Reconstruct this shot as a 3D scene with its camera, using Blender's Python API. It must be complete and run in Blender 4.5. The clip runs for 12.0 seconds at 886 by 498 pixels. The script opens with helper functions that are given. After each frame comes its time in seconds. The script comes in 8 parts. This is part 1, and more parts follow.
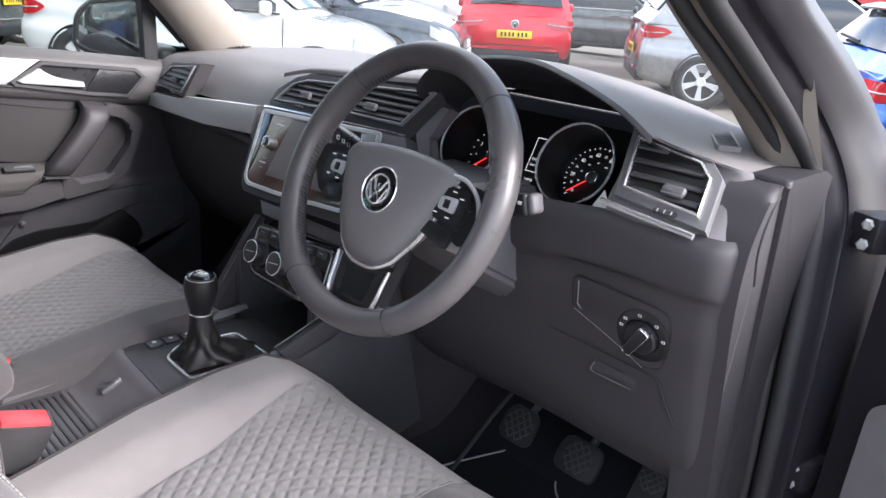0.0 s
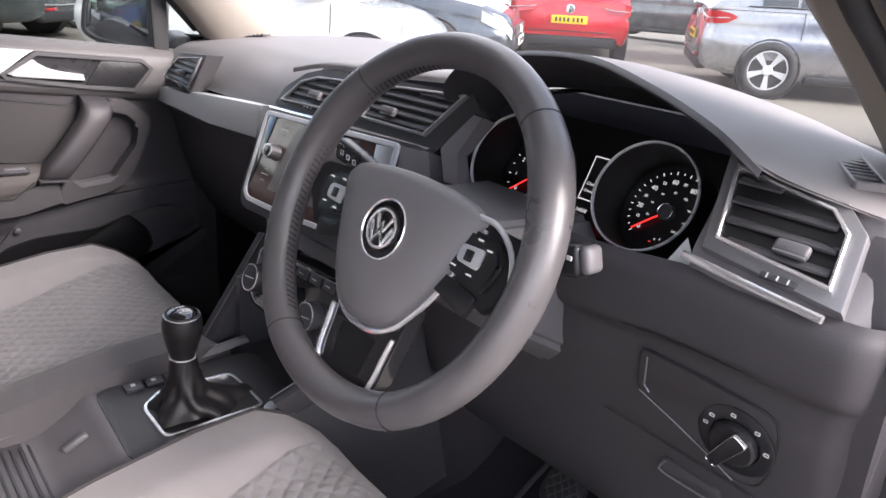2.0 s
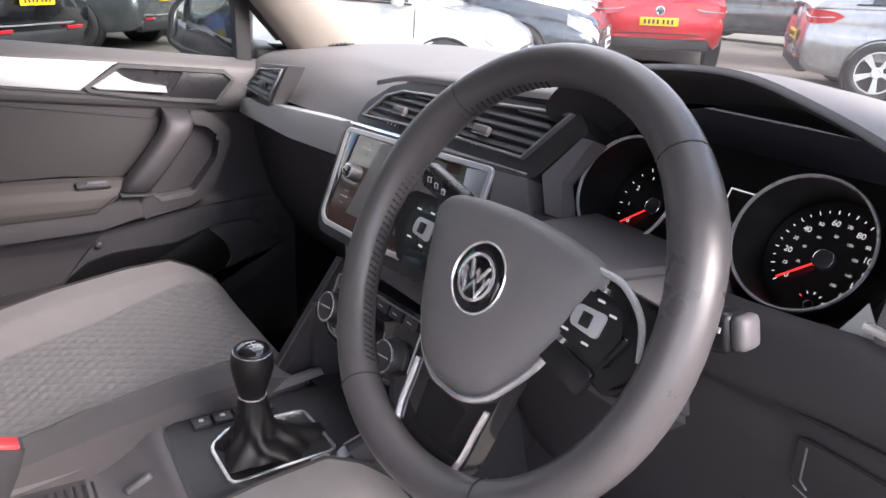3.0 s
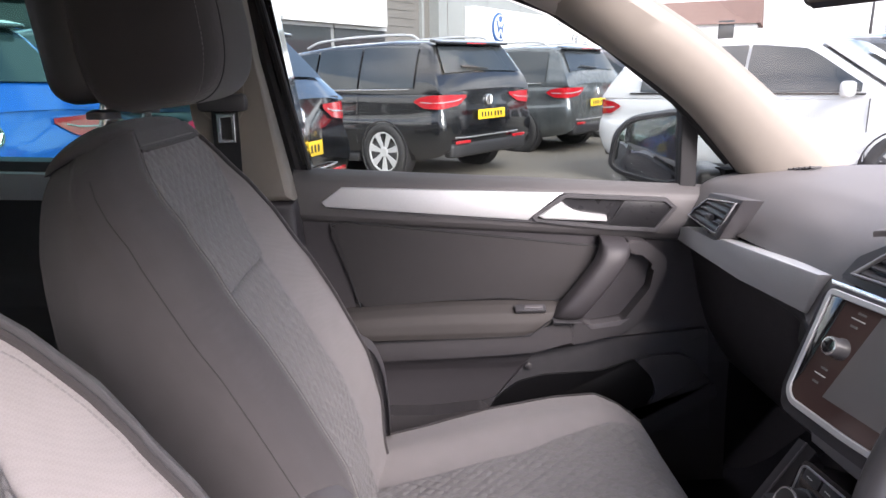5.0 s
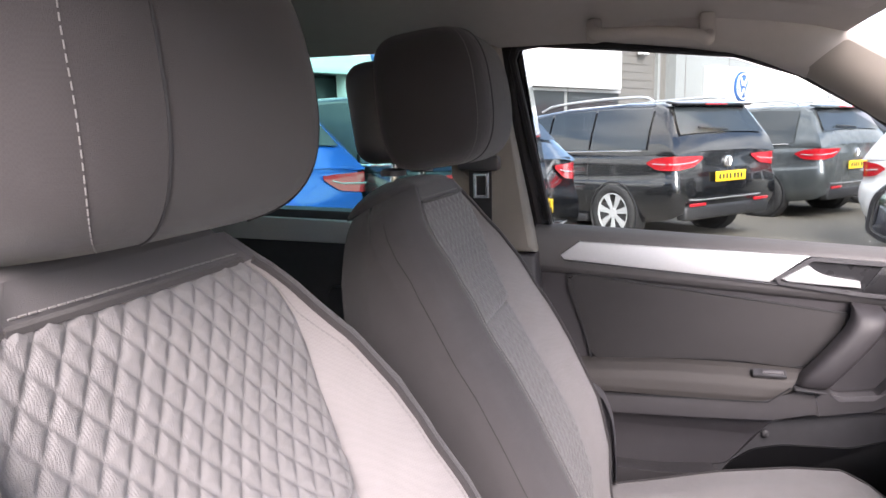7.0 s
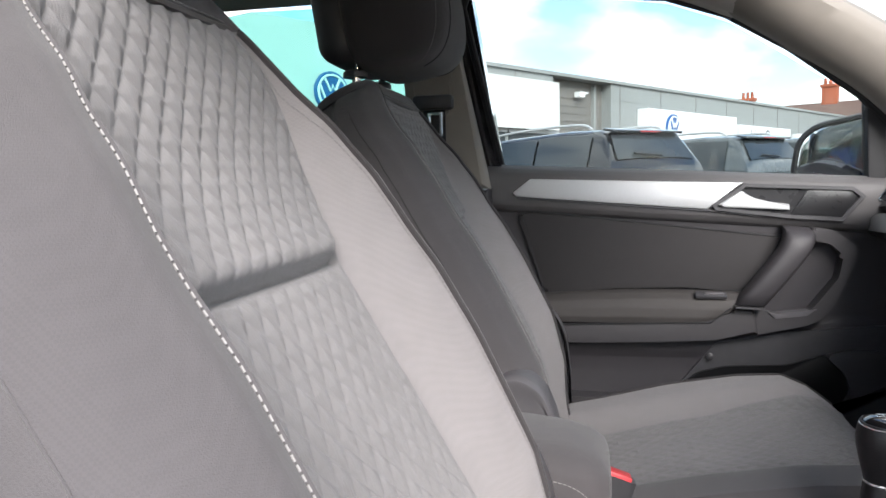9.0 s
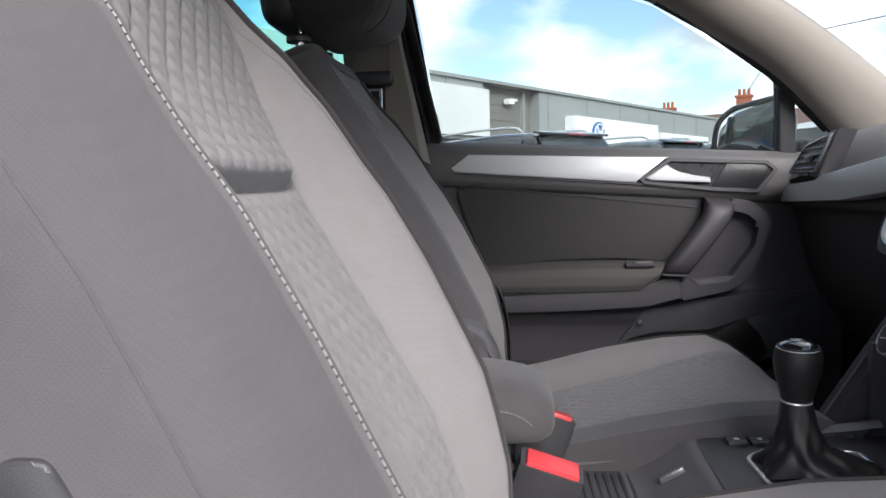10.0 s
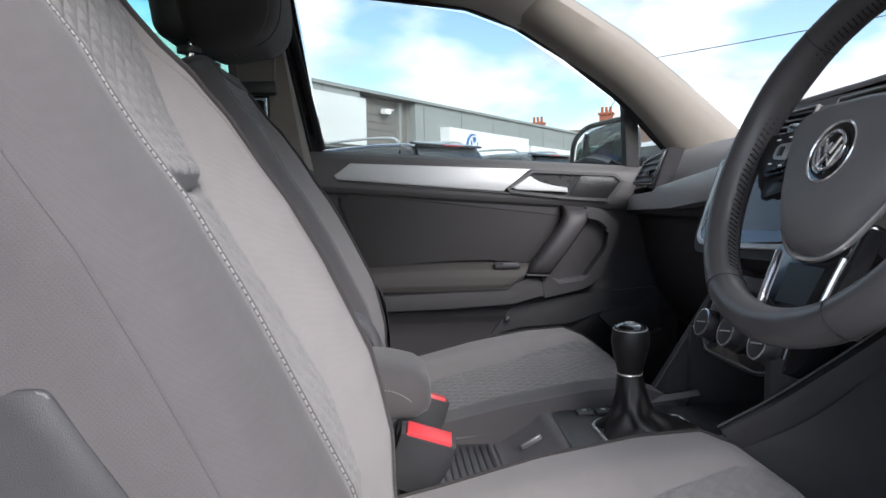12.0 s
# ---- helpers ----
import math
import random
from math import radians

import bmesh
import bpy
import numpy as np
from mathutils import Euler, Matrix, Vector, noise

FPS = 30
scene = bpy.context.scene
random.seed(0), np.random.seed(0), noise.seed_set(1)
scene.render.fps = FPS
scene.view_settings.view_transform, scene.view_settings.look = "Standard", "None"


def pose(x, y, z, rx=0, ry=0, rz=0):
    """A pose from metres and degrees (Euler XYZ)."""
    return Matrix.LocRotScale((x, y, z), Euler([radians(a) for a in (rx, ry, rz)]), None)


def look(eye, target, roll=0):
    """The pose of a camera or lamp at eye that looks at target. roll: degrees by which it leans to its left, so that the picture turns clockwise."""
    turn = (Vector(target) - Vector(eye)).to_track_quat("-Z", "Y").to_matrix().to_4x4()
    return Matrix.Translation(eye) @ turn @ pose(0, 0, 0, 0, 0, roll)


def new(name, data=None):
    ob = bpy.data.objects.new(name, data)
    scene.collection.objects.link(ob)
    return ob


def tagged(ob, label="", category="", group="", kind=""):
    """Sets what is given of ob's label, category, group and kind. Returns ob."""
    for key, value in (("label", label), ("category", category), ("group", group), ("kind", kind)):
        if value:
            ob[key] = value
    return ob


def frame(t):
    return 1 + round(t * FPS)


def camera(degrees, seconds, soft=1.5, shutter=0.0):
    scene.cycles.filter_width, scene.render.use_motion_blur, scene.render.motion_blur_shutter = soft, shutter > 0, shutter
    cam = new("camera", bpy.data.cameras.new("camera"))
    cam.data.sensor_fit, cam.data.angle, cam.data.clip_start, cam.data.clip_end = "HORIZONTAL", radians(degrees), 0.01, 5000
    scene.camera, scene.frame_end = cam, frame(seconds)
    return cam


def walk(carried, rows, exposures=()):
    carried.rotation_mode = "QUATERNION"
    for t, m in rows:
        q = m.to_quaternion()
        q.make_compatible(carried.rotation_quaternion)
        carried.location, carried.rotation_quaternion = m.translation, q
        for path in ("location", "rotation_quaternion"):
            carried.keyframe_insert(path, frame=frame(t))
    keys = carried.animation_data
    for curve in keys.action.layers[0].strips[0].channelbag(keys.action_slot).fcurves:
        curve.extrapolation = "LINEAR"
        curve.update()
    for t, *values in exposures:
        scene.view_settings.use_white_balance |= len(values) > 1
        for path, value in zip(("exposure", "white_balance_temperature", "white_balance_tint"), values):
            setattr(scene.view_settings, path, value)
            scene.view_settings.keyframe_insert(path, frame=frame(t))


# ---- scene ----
cam = camera(64.5, 12.0)
PATH = [
    (0, (0.984, -0.538, 1.222), (-0.307, 0.853, 0.591), 6.0),
    (0.5, (0.944, -0.499, 1.224), (-0.359, 0.875, 0.58), 5.9),
    (1, (0.91, -0.461, 1.228), (-0.407, 0.89, 0.565), 5.7),
    (1.5, (0.882, -0.419, 1.228), (-0.458, 0.905, 0.555), 5.8),
    (2, (0.848, -0.369, 1.222), (-0.526, 0.915, 0.541), 5.9),
    (2.5, (0.814, -0.338, 1.222), (-0.613, 0.882, 0.533), 5.7),
    (2.7, (0.791, -0.329, 1.22), (-0.667, 0.853, 0.529), 5.4),
    (4.3, (0.622, -0.276, 1.232), (-1.203, 0.281, 0.632), 1.0),
    (4.5, (0.618, -0.289, 1.241), (-1.252, 0.133, 0.673), 0.3),
    (5, (0.625, -0.325, 1.271), (-1.313, -0.245, 0.785), -0.6),
    (5.5, (0.645, -0.332, 1.285), (-1.297, -0.571, 0.867), -0.8),
    (6, (0.677, -0.325, 1.29), (-1.233, -0.777, 0.91), -0.9),
    (6.5, (0.703, -0.331, 1.294), (-1.189, -0.87, 0.937), -0.7),
    (6.7, (0.715, -0.342, 1.289), (-1.179, -0.888, 0.952), -0.8),
    (8.3, (0.768, -0.345, 1.142), (-1.164, -0.812, 0.919), -1.2),
    (8.5, (0.781, -0.344, 1.111), (-1.156, -0.793, 0.903), -1.3),
    (9, (0.802, -0.355, 1.059), (-1.151, -0.744, 0.872), -1.4),
    (9.5, (0.813, -0.368, 1.011), (-1.156, -0.673, 0.836), -1.6),
    (10, (0.84, -0.369, 0.991), (-1.143, -0.567, 0.82), -1.5),
    (10.5, (0.874, -0.359, 0.987), (-1.117, -0.445, 0.818), -1.3),
    (11, (0.901, -0.365, 0.987), (-1.092, -0.352, 0.823), -1.1),
    (11.5, (0.921, -0.372, 0.985), (-1.07, -0.28, 0.826), -0.9),
    (12, (0.944, -0.375, 0.986), (-1.045, -0.223, 0.834), -0.8),
]
walk(cam, [(t, look(*row)) for t, *row in PATH],
     [(0, 2.3, 6380, 15), (2.5, 2.42, 6750, 20), (4.5, 2.15, 6600, 20), (5.5, 2.2, 6700, 24), (6.5, 2.45, 6700, 24), (8.5, 2.15, 6500, 11), (9.5, 1.42, 6400, 12), (12, 1.38, 6280, 11)])

# ---- light ----
SUN_EL, SUN_AZ = 31.0, 68.0
world = bpy.data.worlds.new("sky")
scene.world = world
world.use_nodes = True
wn, wl = world.node_tree.nodes, world.node_tree.links
for n in list(wn):
    wn.remove(n)
w_out = wn.new("ShaderNodeOutputWorld")
w_bg = wn.new("ShaderNodeBackground")
w_sky = wn.new("ShaderNodeTexSky")
w_sky.sky_type = "NISHITA"
w_sky.sun_disc = False
w_sky.sun_elevation = radians(SUN_EL)
w_sky.sun_rotation = radians(SUN_AZ)
w_sky.air_density, w_sky.dust_density, w_sky.ozone_density = 1.0, 0.6, 1.5
w_tc = wn.new("ShaderNodeTexCoord")
w_map = wn.new("ShaderNodeMapping")
w_map.inputs["Scale"].default_value = (1.0, 1.0, 2.3)
w_n1 = wn.new("ShaderNodeTexNoise")
w_n1.inputs["Scale"].default_value, w_n1.inputs["Detail"].default_value = 3.1, 9.0
w_n1.inputs["Roughness"].default_value = 0.52
w_n1.inputs["Distortion"].default_value = 0.25
w_r1 = wn.new("ShaderNodeValToRGB")
w_r1.color_ramp.elements[0].position, w_r1.color_ramp.elements[1].position = 0.415, 0.54
w_n2 = wn.new("ShaderNodeTexNoise")
w_n2.inputs["Scale"].default_value, w_n2.inputs["Detail"].default_value = 5.0, 6.0
w_r2 = wn.new("ShaderNodeValToRGB")
w_r2.color_ramp.elements[0].position, w_r2.color_ramp.elements[1].position = 0.33, 0.62
w_r2.color_ramp.elements[0].color = (3.1, 3.3, 3.6, 1)
w_r2.color_ramp.elements[1].color = (8.8, 8.9, 9.1, 1)
w_mix = wn.new("ShaderNodeMixRGB")
wl.new(w_tc.outputs["Generated"], w_map.inputs["Vector"])
wl.new(w_map.outputs["Vector"], w_n1.inputs["Vector"])
wl.new(w_map.outputs["Vector"], w_n2.inputs["Vector"])
wl.new(w_n1.outputs["Fac"], w_r1.inputs["Fac"])
wl.new(w_n2.outputs["Fac"], w_r2.inputs["Fac"])
wl.new(w_r1.outputs["Color"], w_mix.inputs["Fac"])
wl.new(w_sky.outputs["Color"], w_mix.inputs["Color1"])
wl.new(w_r2.outputs["Color"], w_mix.inputs["Color2"])
wl.new(w_mix.outputs["Color"], w_bg.inputs["Color"])
w_bg.inputs["Strength"].default_value = 0.125
wl.new(w_bg.outputs["Background"], w_out.inputs["Surface"])
sun = new("sun", bpy.data.lights.new("sun", "SUN"))
sun.data.energy, sun.data.angle, sun.data.color = 2.6, radians(36), (1.0, 0.96, 0.91)
_az = radians(SUN_AZ)
sun.matrix_world = look((math.sin(_az) * 20, math.cos(_az) * 20, 20 * math.tan(radians(SUN_EL))), (0, 0, 0))

# ---- materials ----


def mat(name, col, rough=0.5, metal=0.0, var=0.12, nscale=40.0, bump=0.0, bscale=300.0, spec=0.5, coat=0.0, sheen=0.0, weave=0.0, big=3.0, rand=0.0, ribs=0.0):
    """Principled material with two scales of colour variation, fine relief and optional cloth weave."""
    m = bpy.data.materials.new(name)
    m.use_nodes = True
    nt = m.node_tree
    b = nt.nodes["Principled BSDF"]
    tc = nt.nodes.new("ShaderNodeTexCoord")
    n1 = nt.nodes.new("ShaderNodeTexNoise")
    n1.inputs["Scale"].default_value, n1.inputs["Detail"].default_value = nscale, 5
    n2 = nt.nodes.new("ShaderNodeTexNoise")
    n2.inputs["Scale"].default_value, n2.inputs["Detail"].default_value = big, 4
    nt.links.new(tc.outputs["Object"], n1.inputs["Vector"])
    nt.links.new(tc.outputs["Object"], n2.inputs["Vector"])
    add = nt.nodes.new("ShaderNodeMath")
    add.operation = "ADD"
    nt.links.new(n1.outputs["Fac"], add.inputs[0])
    nt.links.new(n2.outputs["Fac"], add.inputs[1])
    src = add.outputs[0]
    if rand:
        oi = nt.nodes.new("ShaderNodeObjectInfo")
        mm = nt.nodes.new("ShaderNodeMath")
        mm.operation = "MULTIPLY_ADD"
        mm.inputs[1].default_value = rand
        nt.links.new(oi.outputs["Random"], mm.inputs[0])
        nt.links.new(src, mm.inputs[2])
        src = mm.outputs[0]
    mr = nt.nodes.new("ShaderNodeMapRange")
    mr.inputs["From Min"].default_value, mr.inputs["From Max"].default_value = 0.6, 1.4
    mr.inputs["To Min"].default_value, mr.inputs["To Max"].default_value = 1 - var, 1 + var
    nt.links.new(src, mr.inputs["Value"])
    mx = nt.nodes.new("ShaderNodeVectorMath")
    mx.operation = "SCALE"
    mx.inputs[0].default_value = col[:3]
    nt.links.new(mr.outputs["Result"], mx.inputs["Scale"])
    nt.links.new(mx.outputs["Vector"], b.inputs["Base Color"])
    b.inputs["Metallic"].default_value = metal
    b.inputs["Specular IOR Level"].default_value = spec
    rr = nt.nodes.new("ShaderNodeMapRange")
    rr.inputs["From Min"].default_value, rr.inputs["From Max"].default_value = 0.6, 1.4
    rr.inputs["To Min"].default_value, rr.inputs["To Max"].default_value = max(0.02, rough - 0.06), min(1, rough + 0.06)
    nt.links.new(add.outputs[0], rr.inputs["Value"])
    nt.links.new(rr.outputs["Result"], b.inputs["Roughness"])
    if coat:
        b.inputs["Coat Weight"].default_value, b.inputs["Coat Roughness"].default_value = coat, 0.04
    if sheen:
        b.inputs["Sheen Weight"].default_value, b.inputs["Sheen Roughness"].default_value = sheen, 0.5
    height = None
    if weave:
        wx = nt.nodes.new("ShaderNodeTexChecker")
        wx.inputs["Scale"].default_value = weave
        nt.links.new(tc.outputs["Object"], wx.inputs["Vector"])
        height = wx.outputs["Fac"]
        md = nt.nodes.new("ShaderNodeMath")
        md.operation = "MULTIPLY_ADD"
        md.inputs[1].default_value, md.inputs[2].default_value = 0.06, 0.97
        nt.links.new(wx.outputs["Fac"], md.inputs[0])
        m2 = nt.nodes.new("ShaderNodeVectorMath")
        m2.operation = "SCALE"
        nt.links.new(mx.outputs["Vector"], m2.inputs[0])
        nt.links.new(md.outputs[0], m2.inputs["Scale"])
        nt.links.new(m2.outputs["Vector"], b.inputs["Base Color"])
    if ribs:
        wv = nt.nodes.new("ShaderNodeTexWave")
        wv.bands_direction = "X"
        wv.inputs["Scale"].default_value, wv.inputs["Distortion"].default_value = ribs, 0.0
        nt.links.new(tc.outputs["Object"], wv.inputs["Vector"])
        hh = nt.nodes.new("ShaderNodeMath")
        hh.operation = "MULTIPLY"
        hh.inputs[1].default_value = 0.15
        nt.links.new(wv.outputs["Fac"], hh.inputs[0])
        height = hh.outputs[0]
        md = nt.nodes.new("ShaderNodeMath")
        md.operation = "MULTIPLY_ADD"
        md.inputs[1].default_value, md.inputs[2].default_value = 0.06, 0.97
        nt.links.new(wv.outputs["Fac"], md.inputs[0])
        m2 = nt.nodes.new("ShaderNodeVectorMath")
        m2.operation = "SCALE"
        nt.links.new(mx.outputs["Vector"], m2.inputs[0])
        nt.links.new(md.outputs[0], m2.inputs["Scale"])
        nt.links.new(m2.outputs["Vector"], b.inputs["Base Color"])
    if bump:
        n3 = nt.nodes.new("ShaderNodeTexNoise")
        n3.inputs["Scale"].default_value, n3.inputs["Detail"].default_value = bscale, 2
        nt.links.new(tc.outputs["Object"], n3.inputs["Vector"])
        bp = nt.nodes.new("ShaderNodeBump")
        bp.inputs["Strength"].default_value, bp.inputs["Distance"].default_value = bump, 0.001
        if height is None:
            nt.links.new(n3.outputs["Fac"], bp.inputs["Height"])
        else:
            ad = nt.nodes.new("ShaderNodeMath")
            ad.operation = "ADD"
            nt.links.new(n3.outputs["Fac"], ad.inputs[0])
            nt.links.new(height, ad.inputs[1])
            nt.links.new(ad.outputs[0], bp.inputs["Height"])
        nt.links.new(bp.outputs["Normal"], b.inputs["Normal"])
    return m


def glass_mat(name, tint, gloss=1.0):
    """Thin pane: clear tint with mirror gloss that grows at grazing angles."""
    m = bpy.data.materials.new(name)
    m.use_nodes = True
    nt = m.node_tree
    for n in list(nt.nodes):
        nt.nodes.remove(n)
    o = nt.nodes.new("ShaderNodeOutputMaterial")
    t = nt.nodes.new("ShaderNodeBsdfTransparent")
    t.inputs["Color"].default_value = (*tint, 1)
    g = nt.nodes.new("ShaderNodeBsdfGlossy")
    g.inputs["Roughness"].default_value = 0.02
    f = nt.nodes.new("ShaderNodeFresnel")
    f.inputs["IOR"].default_value = 1.45
    k = nt.nodes.new("ShaderNodeMath")
    k.operation = "MULTIPLY"
    k.inputs[1].default_value = gloss
    mx = nt.nodes.new("ShaderNodeMixShader")
    nt.links.new(f.outputs["Fac"], k.inputs[0])
    nt.links.new(k.outputs[0], mx.inputs["Fac"])
    nt.links.new(t.outputs[0], mx.inputs[1])
    nt.links.new(g.outputs[0], mx.inputs[2])
    nt.links.new(mx.outputs[0], o.inputs["Surface"])
    return m


def glow_mat(name, col, strength):
    m = bpy.data.materials.new(name)
    m.use_nodes = True
    b = m.node_tree.nodes["Principled BSDF"]
    b.inputs["Base Color"].default_value = (0.02, 0.02, 0.02, 1)
    b.inputs["Emission Color"].default_value = (*col, 1)
    b.inputs["Emission Strength"].default_value = strength
    return m


M = {}
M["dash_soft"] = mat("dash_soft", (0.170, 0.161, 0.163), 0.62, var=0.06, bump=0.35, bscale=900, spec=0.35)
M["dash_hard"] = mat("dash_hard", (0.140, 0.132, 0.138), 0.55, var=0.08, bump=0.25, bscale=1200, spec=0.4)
# the lower dash plastic darkened further, to hold down sunlight on the kick panel
M["kick_shaded"] = mat("kick_shaded", (0.032, 0.030, 0.033), 0.5, var=0.1, bump=0.25, bscale=1200, spec=0.35)
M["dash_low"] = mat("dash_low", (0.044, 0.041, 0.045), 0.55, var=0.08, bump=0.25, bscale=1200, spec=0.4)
M["door_soft"] = mat("door_soft", (0.088, 0.084, 0.086), 0.6, var=0.07, bump=0.3, bscale=900, spec=0.35)
M["door_hard"] = mat("door_hard", (0.044, 0.041, 0.045), 0.5, var=0.08, bump=0.25, bscale=1100, spec=0.4)
M["door_cloth"] = mat("door_cloth", (0.036, 0.034, 0.035), 0.9, var=0.1, bump=0.3, bscale=1500, spec=0.2, sheen=0.1)
M["door_mid"] = mat("door_mid", (0.052, 0.049, 0.052), 0.5, var=0.08, bump=0.25, bscale=1100, spec=0.4)
M["armrest_vinyl"] = mat("armrest_vinyl", (0.060, 0.055, 0.053), 0.65, var=0.07, bump=0.3, bscale=700, spec=0.3)
M["silver"] = mat("silver", (0.56, 0.57, 0.58), 0.40, metal=0.35, var=0.05, nscale=300, bump=0.05, bscale=800)
M["silver_dull"] = mat("silver_dull", (0.42, 0.42, 0.43), 0.38, metal=0.6, var=0.05, nscale=300)
M["satin"] = mat("satin", (0.24, 0.24, 0.25), 0.36, metal=0.55, var=0.05, nscale=300)
M["bright_ring"] = mat("bright_ring", (0.60, 0.60, 0.61), 0.30, metal=0.35, var=0.03)
M["chrome"] = mat("chrome", (0.90, 0.90, 0.91), 0.20, metal=0.8, var=0.03)
M["piano"] = mat("piano", (0.012, 0.012, 0.014), 0.08, var=0.1, coat=1.0)
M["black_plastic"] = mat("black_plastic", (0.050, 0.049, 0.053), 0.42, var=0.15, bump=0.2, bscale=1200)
M["grey_plastic"] = mat("grey_plastic", (0.108, 0.103, 0.109), 0.48, var=0.1, bump=0.25, bscale=1000)
M["rubber"] = mat("rubber", (0.018, 0.018, 0.020), 0.7, var=0.2, bump=0.2, bscale=500)
M["leather"] = mat("leather", (0.080, 0.076, 0.079), 0.31, var=0.12, bump=0.18, bscale=1400, spec=0.5)
M["switch_black"] = mat("switch_black", (0.016, 0.016, 0.018), 0.30, var=0.1, bump=0.1, bscale=1200)
M["boot_leather"] = mat("boot_leather", (0.012, 0.011, 0.012), 0.45, var=0.15, bump=0.4, bscale=700)
M["hub_vinyl"] = mat("hub_vinyl", (0.165, 0.158, 0.161), 0.5, var=0.06, bump=0.5, bscale=900, spec=0.45)
M["cloth_insert"] = mat("cloth_insert", (0.186, 0.178, 0.181), 0.95, var=0.1, bump=0.9, bscale=1800, ribs=190, spec=0.15, sheen=0.25)
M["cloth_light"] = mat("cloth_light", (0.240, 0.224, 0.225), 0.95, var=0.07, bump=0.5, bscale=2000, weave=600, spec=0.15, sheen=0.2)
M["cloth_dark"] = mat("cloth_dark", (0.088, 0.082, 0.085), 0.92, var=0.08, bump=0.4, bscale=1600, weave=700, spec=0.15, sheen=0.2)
M["cloth_head"] = mat("cloth_head", (0.048, 0.044, 0.045), 0.92, var=0.08, bump=0.35, bscale=1600, weave=700, spec=0.15, sheen=0.2)
M["stitch"] = mat("stitch", (0.26, 0.25, 0.245), 0.8, var=0.1)
M["stitch_grey"] = mat("stitch_grey", (0.20, 0.19, 0.19), 0.8, var=0.1)
M["carpet"] = mat("carpet", (0.012, 0.012, 0.015), 1.0, var=0.4, nscale=400, bump=0.8, bscale=900, spec=0.1)
M["headliner"] = mat("headliner", (0.43, 0.40, 0.37), 0.95, var=0.04, bump=0.3, bscale=1200, spec=0.1)
M["pillar_beige"] = mat("pillar_beige", (0.235, 0.212, 0.188), 0.75, var=0.04, bump=0.25, bscale=900, spec=0.25)
M["body_paint"] = mat("body_paint", (0.013, 0.012, 0.016), 0.45, metal=0.0, var=0.06, nscale=900, spec=0.35, coat=0.08)
M["red"] = mat("red", (0.75, 0.06, 0.07), 0.35, var=0.06)
# brown of the mirrored cabin is put into the dark glass colour
M["screen_off_reflection"] = mat("screen_off_reflection", (0.075, 0.045, 0.040), 0.09, var=0.03, coat=1.0)
M["screen_grey"] = mat("screen_grey", (0.17, 0.165, 0.165), 0.12, var=0.03)
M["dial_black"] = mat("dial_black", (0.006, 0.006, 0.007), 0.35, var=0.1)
M["mark_white"] = glow_mat("mark_white", (0.8, 0.82, 0.85), 0.18)
M["mark_grey"] = glow_mat("mark_grey", (0.5, 0.52, 0.55), 0.22)
M["mark_red"] = glow_mat("mark_red", (0.8, 0.03, 0.03), 0.35)
M["mark_amber"] = glow_mat("mark_amber", (1.0, 0.35, 0.02), 0.8)
M["print_white"] = mat("print_white", (0.7, 0.7, 0.7), 0.5, var=0.05)
M["mirror"] = mat("mirror", (0.9, 0.9, 0.9), 0.01, metal=1.0, var=0.0)
M["glass"] = glass_mat("glass", (0.72, 0.76, 0.75), 0.3)
M["glass_screen"] = glass_mat("glass_screen", (0.76, 0.80, 0.795), 0.12)
M["glass_green"] = glass_mat("glass_green", (0.46, 0.70, 0.66), 0.6)
# far darker than the other panes, to hold back light from behind
M["glass_dimming"] = glass_mat("glass_dimming", (0.16, 0.22, 0.21), 0.6)
M["grille"] = mat("grille", (0.028, 0.028, 0.030), 0.55, var=0.1)

# ---- mesh helpers ----


def empty(name, label, category, group="", kind="", at=(0, 0, 0)):
    ob = new(name)
    ob.empty_display_size = 0.05
    ob.matrix_world = Matrix.Translation(at)
    return tagged(ob, label, category, group, kind)




def part(name, bm, material, parent=None, label="", smooth=True, shift=True, sharp=40):
    """One mesh object from bm, whose coordinates are the thing's own space (or the world's where shift is set)."""
    me = bpy.data.meshes.new(name)
    bmesh.ops.recalc_face_normals(bm, faces=bm.faces)
    if smooth:
        for f in bm.faces:
            f.smooth = True
        for e in bm.edges:
            if len(e.link_faces) == 2 and e.calc_face_angle(0) > radians(sharp):
                e.smooth = False
    bm.to_mesh(me)
    bm.free()
    me.materials.append(material)
    ob = new(name, me)
    if parent is not None:
        ob.parent = parent
        if shift:
            root = parent if parent.parent is None else parent.parent
            if parent.parent is None:
                ob.matrix_parent_inverse = Matrix.Translation(-root.matrix_basis.translation)
    if label:
        ob["label"] = label
    return ob


def solid(name, bm, material, label, category, kind="", group="", sharp=40):
    """A thing of one mesh, in world coordinates."""
    ob = part(name, bm, material, sharp=sharp)
    return tagged(ob, label, category, group, kind)


def box(bm, c, s, rot=None, bevel=0.0, seg=2):
    r = bmesh.ops.create_cube(bm, size=1.0)
    vs = r["verts"]
    m = Matrix.Translation(c) @ (rot.to_4x4() if rot else Matrix()) @ Matrix.Diagonal((*s, 1))
    bmesh.ops.transform(bm, matrix=m, verts=vs)
    if bevel:
        es = list({e for v in vs for e in v.link_edges})
        bmesh.ops.bevel(bm, geom=es, offset=bevel, segments=seg, profile=0.5, affect="EDGES")


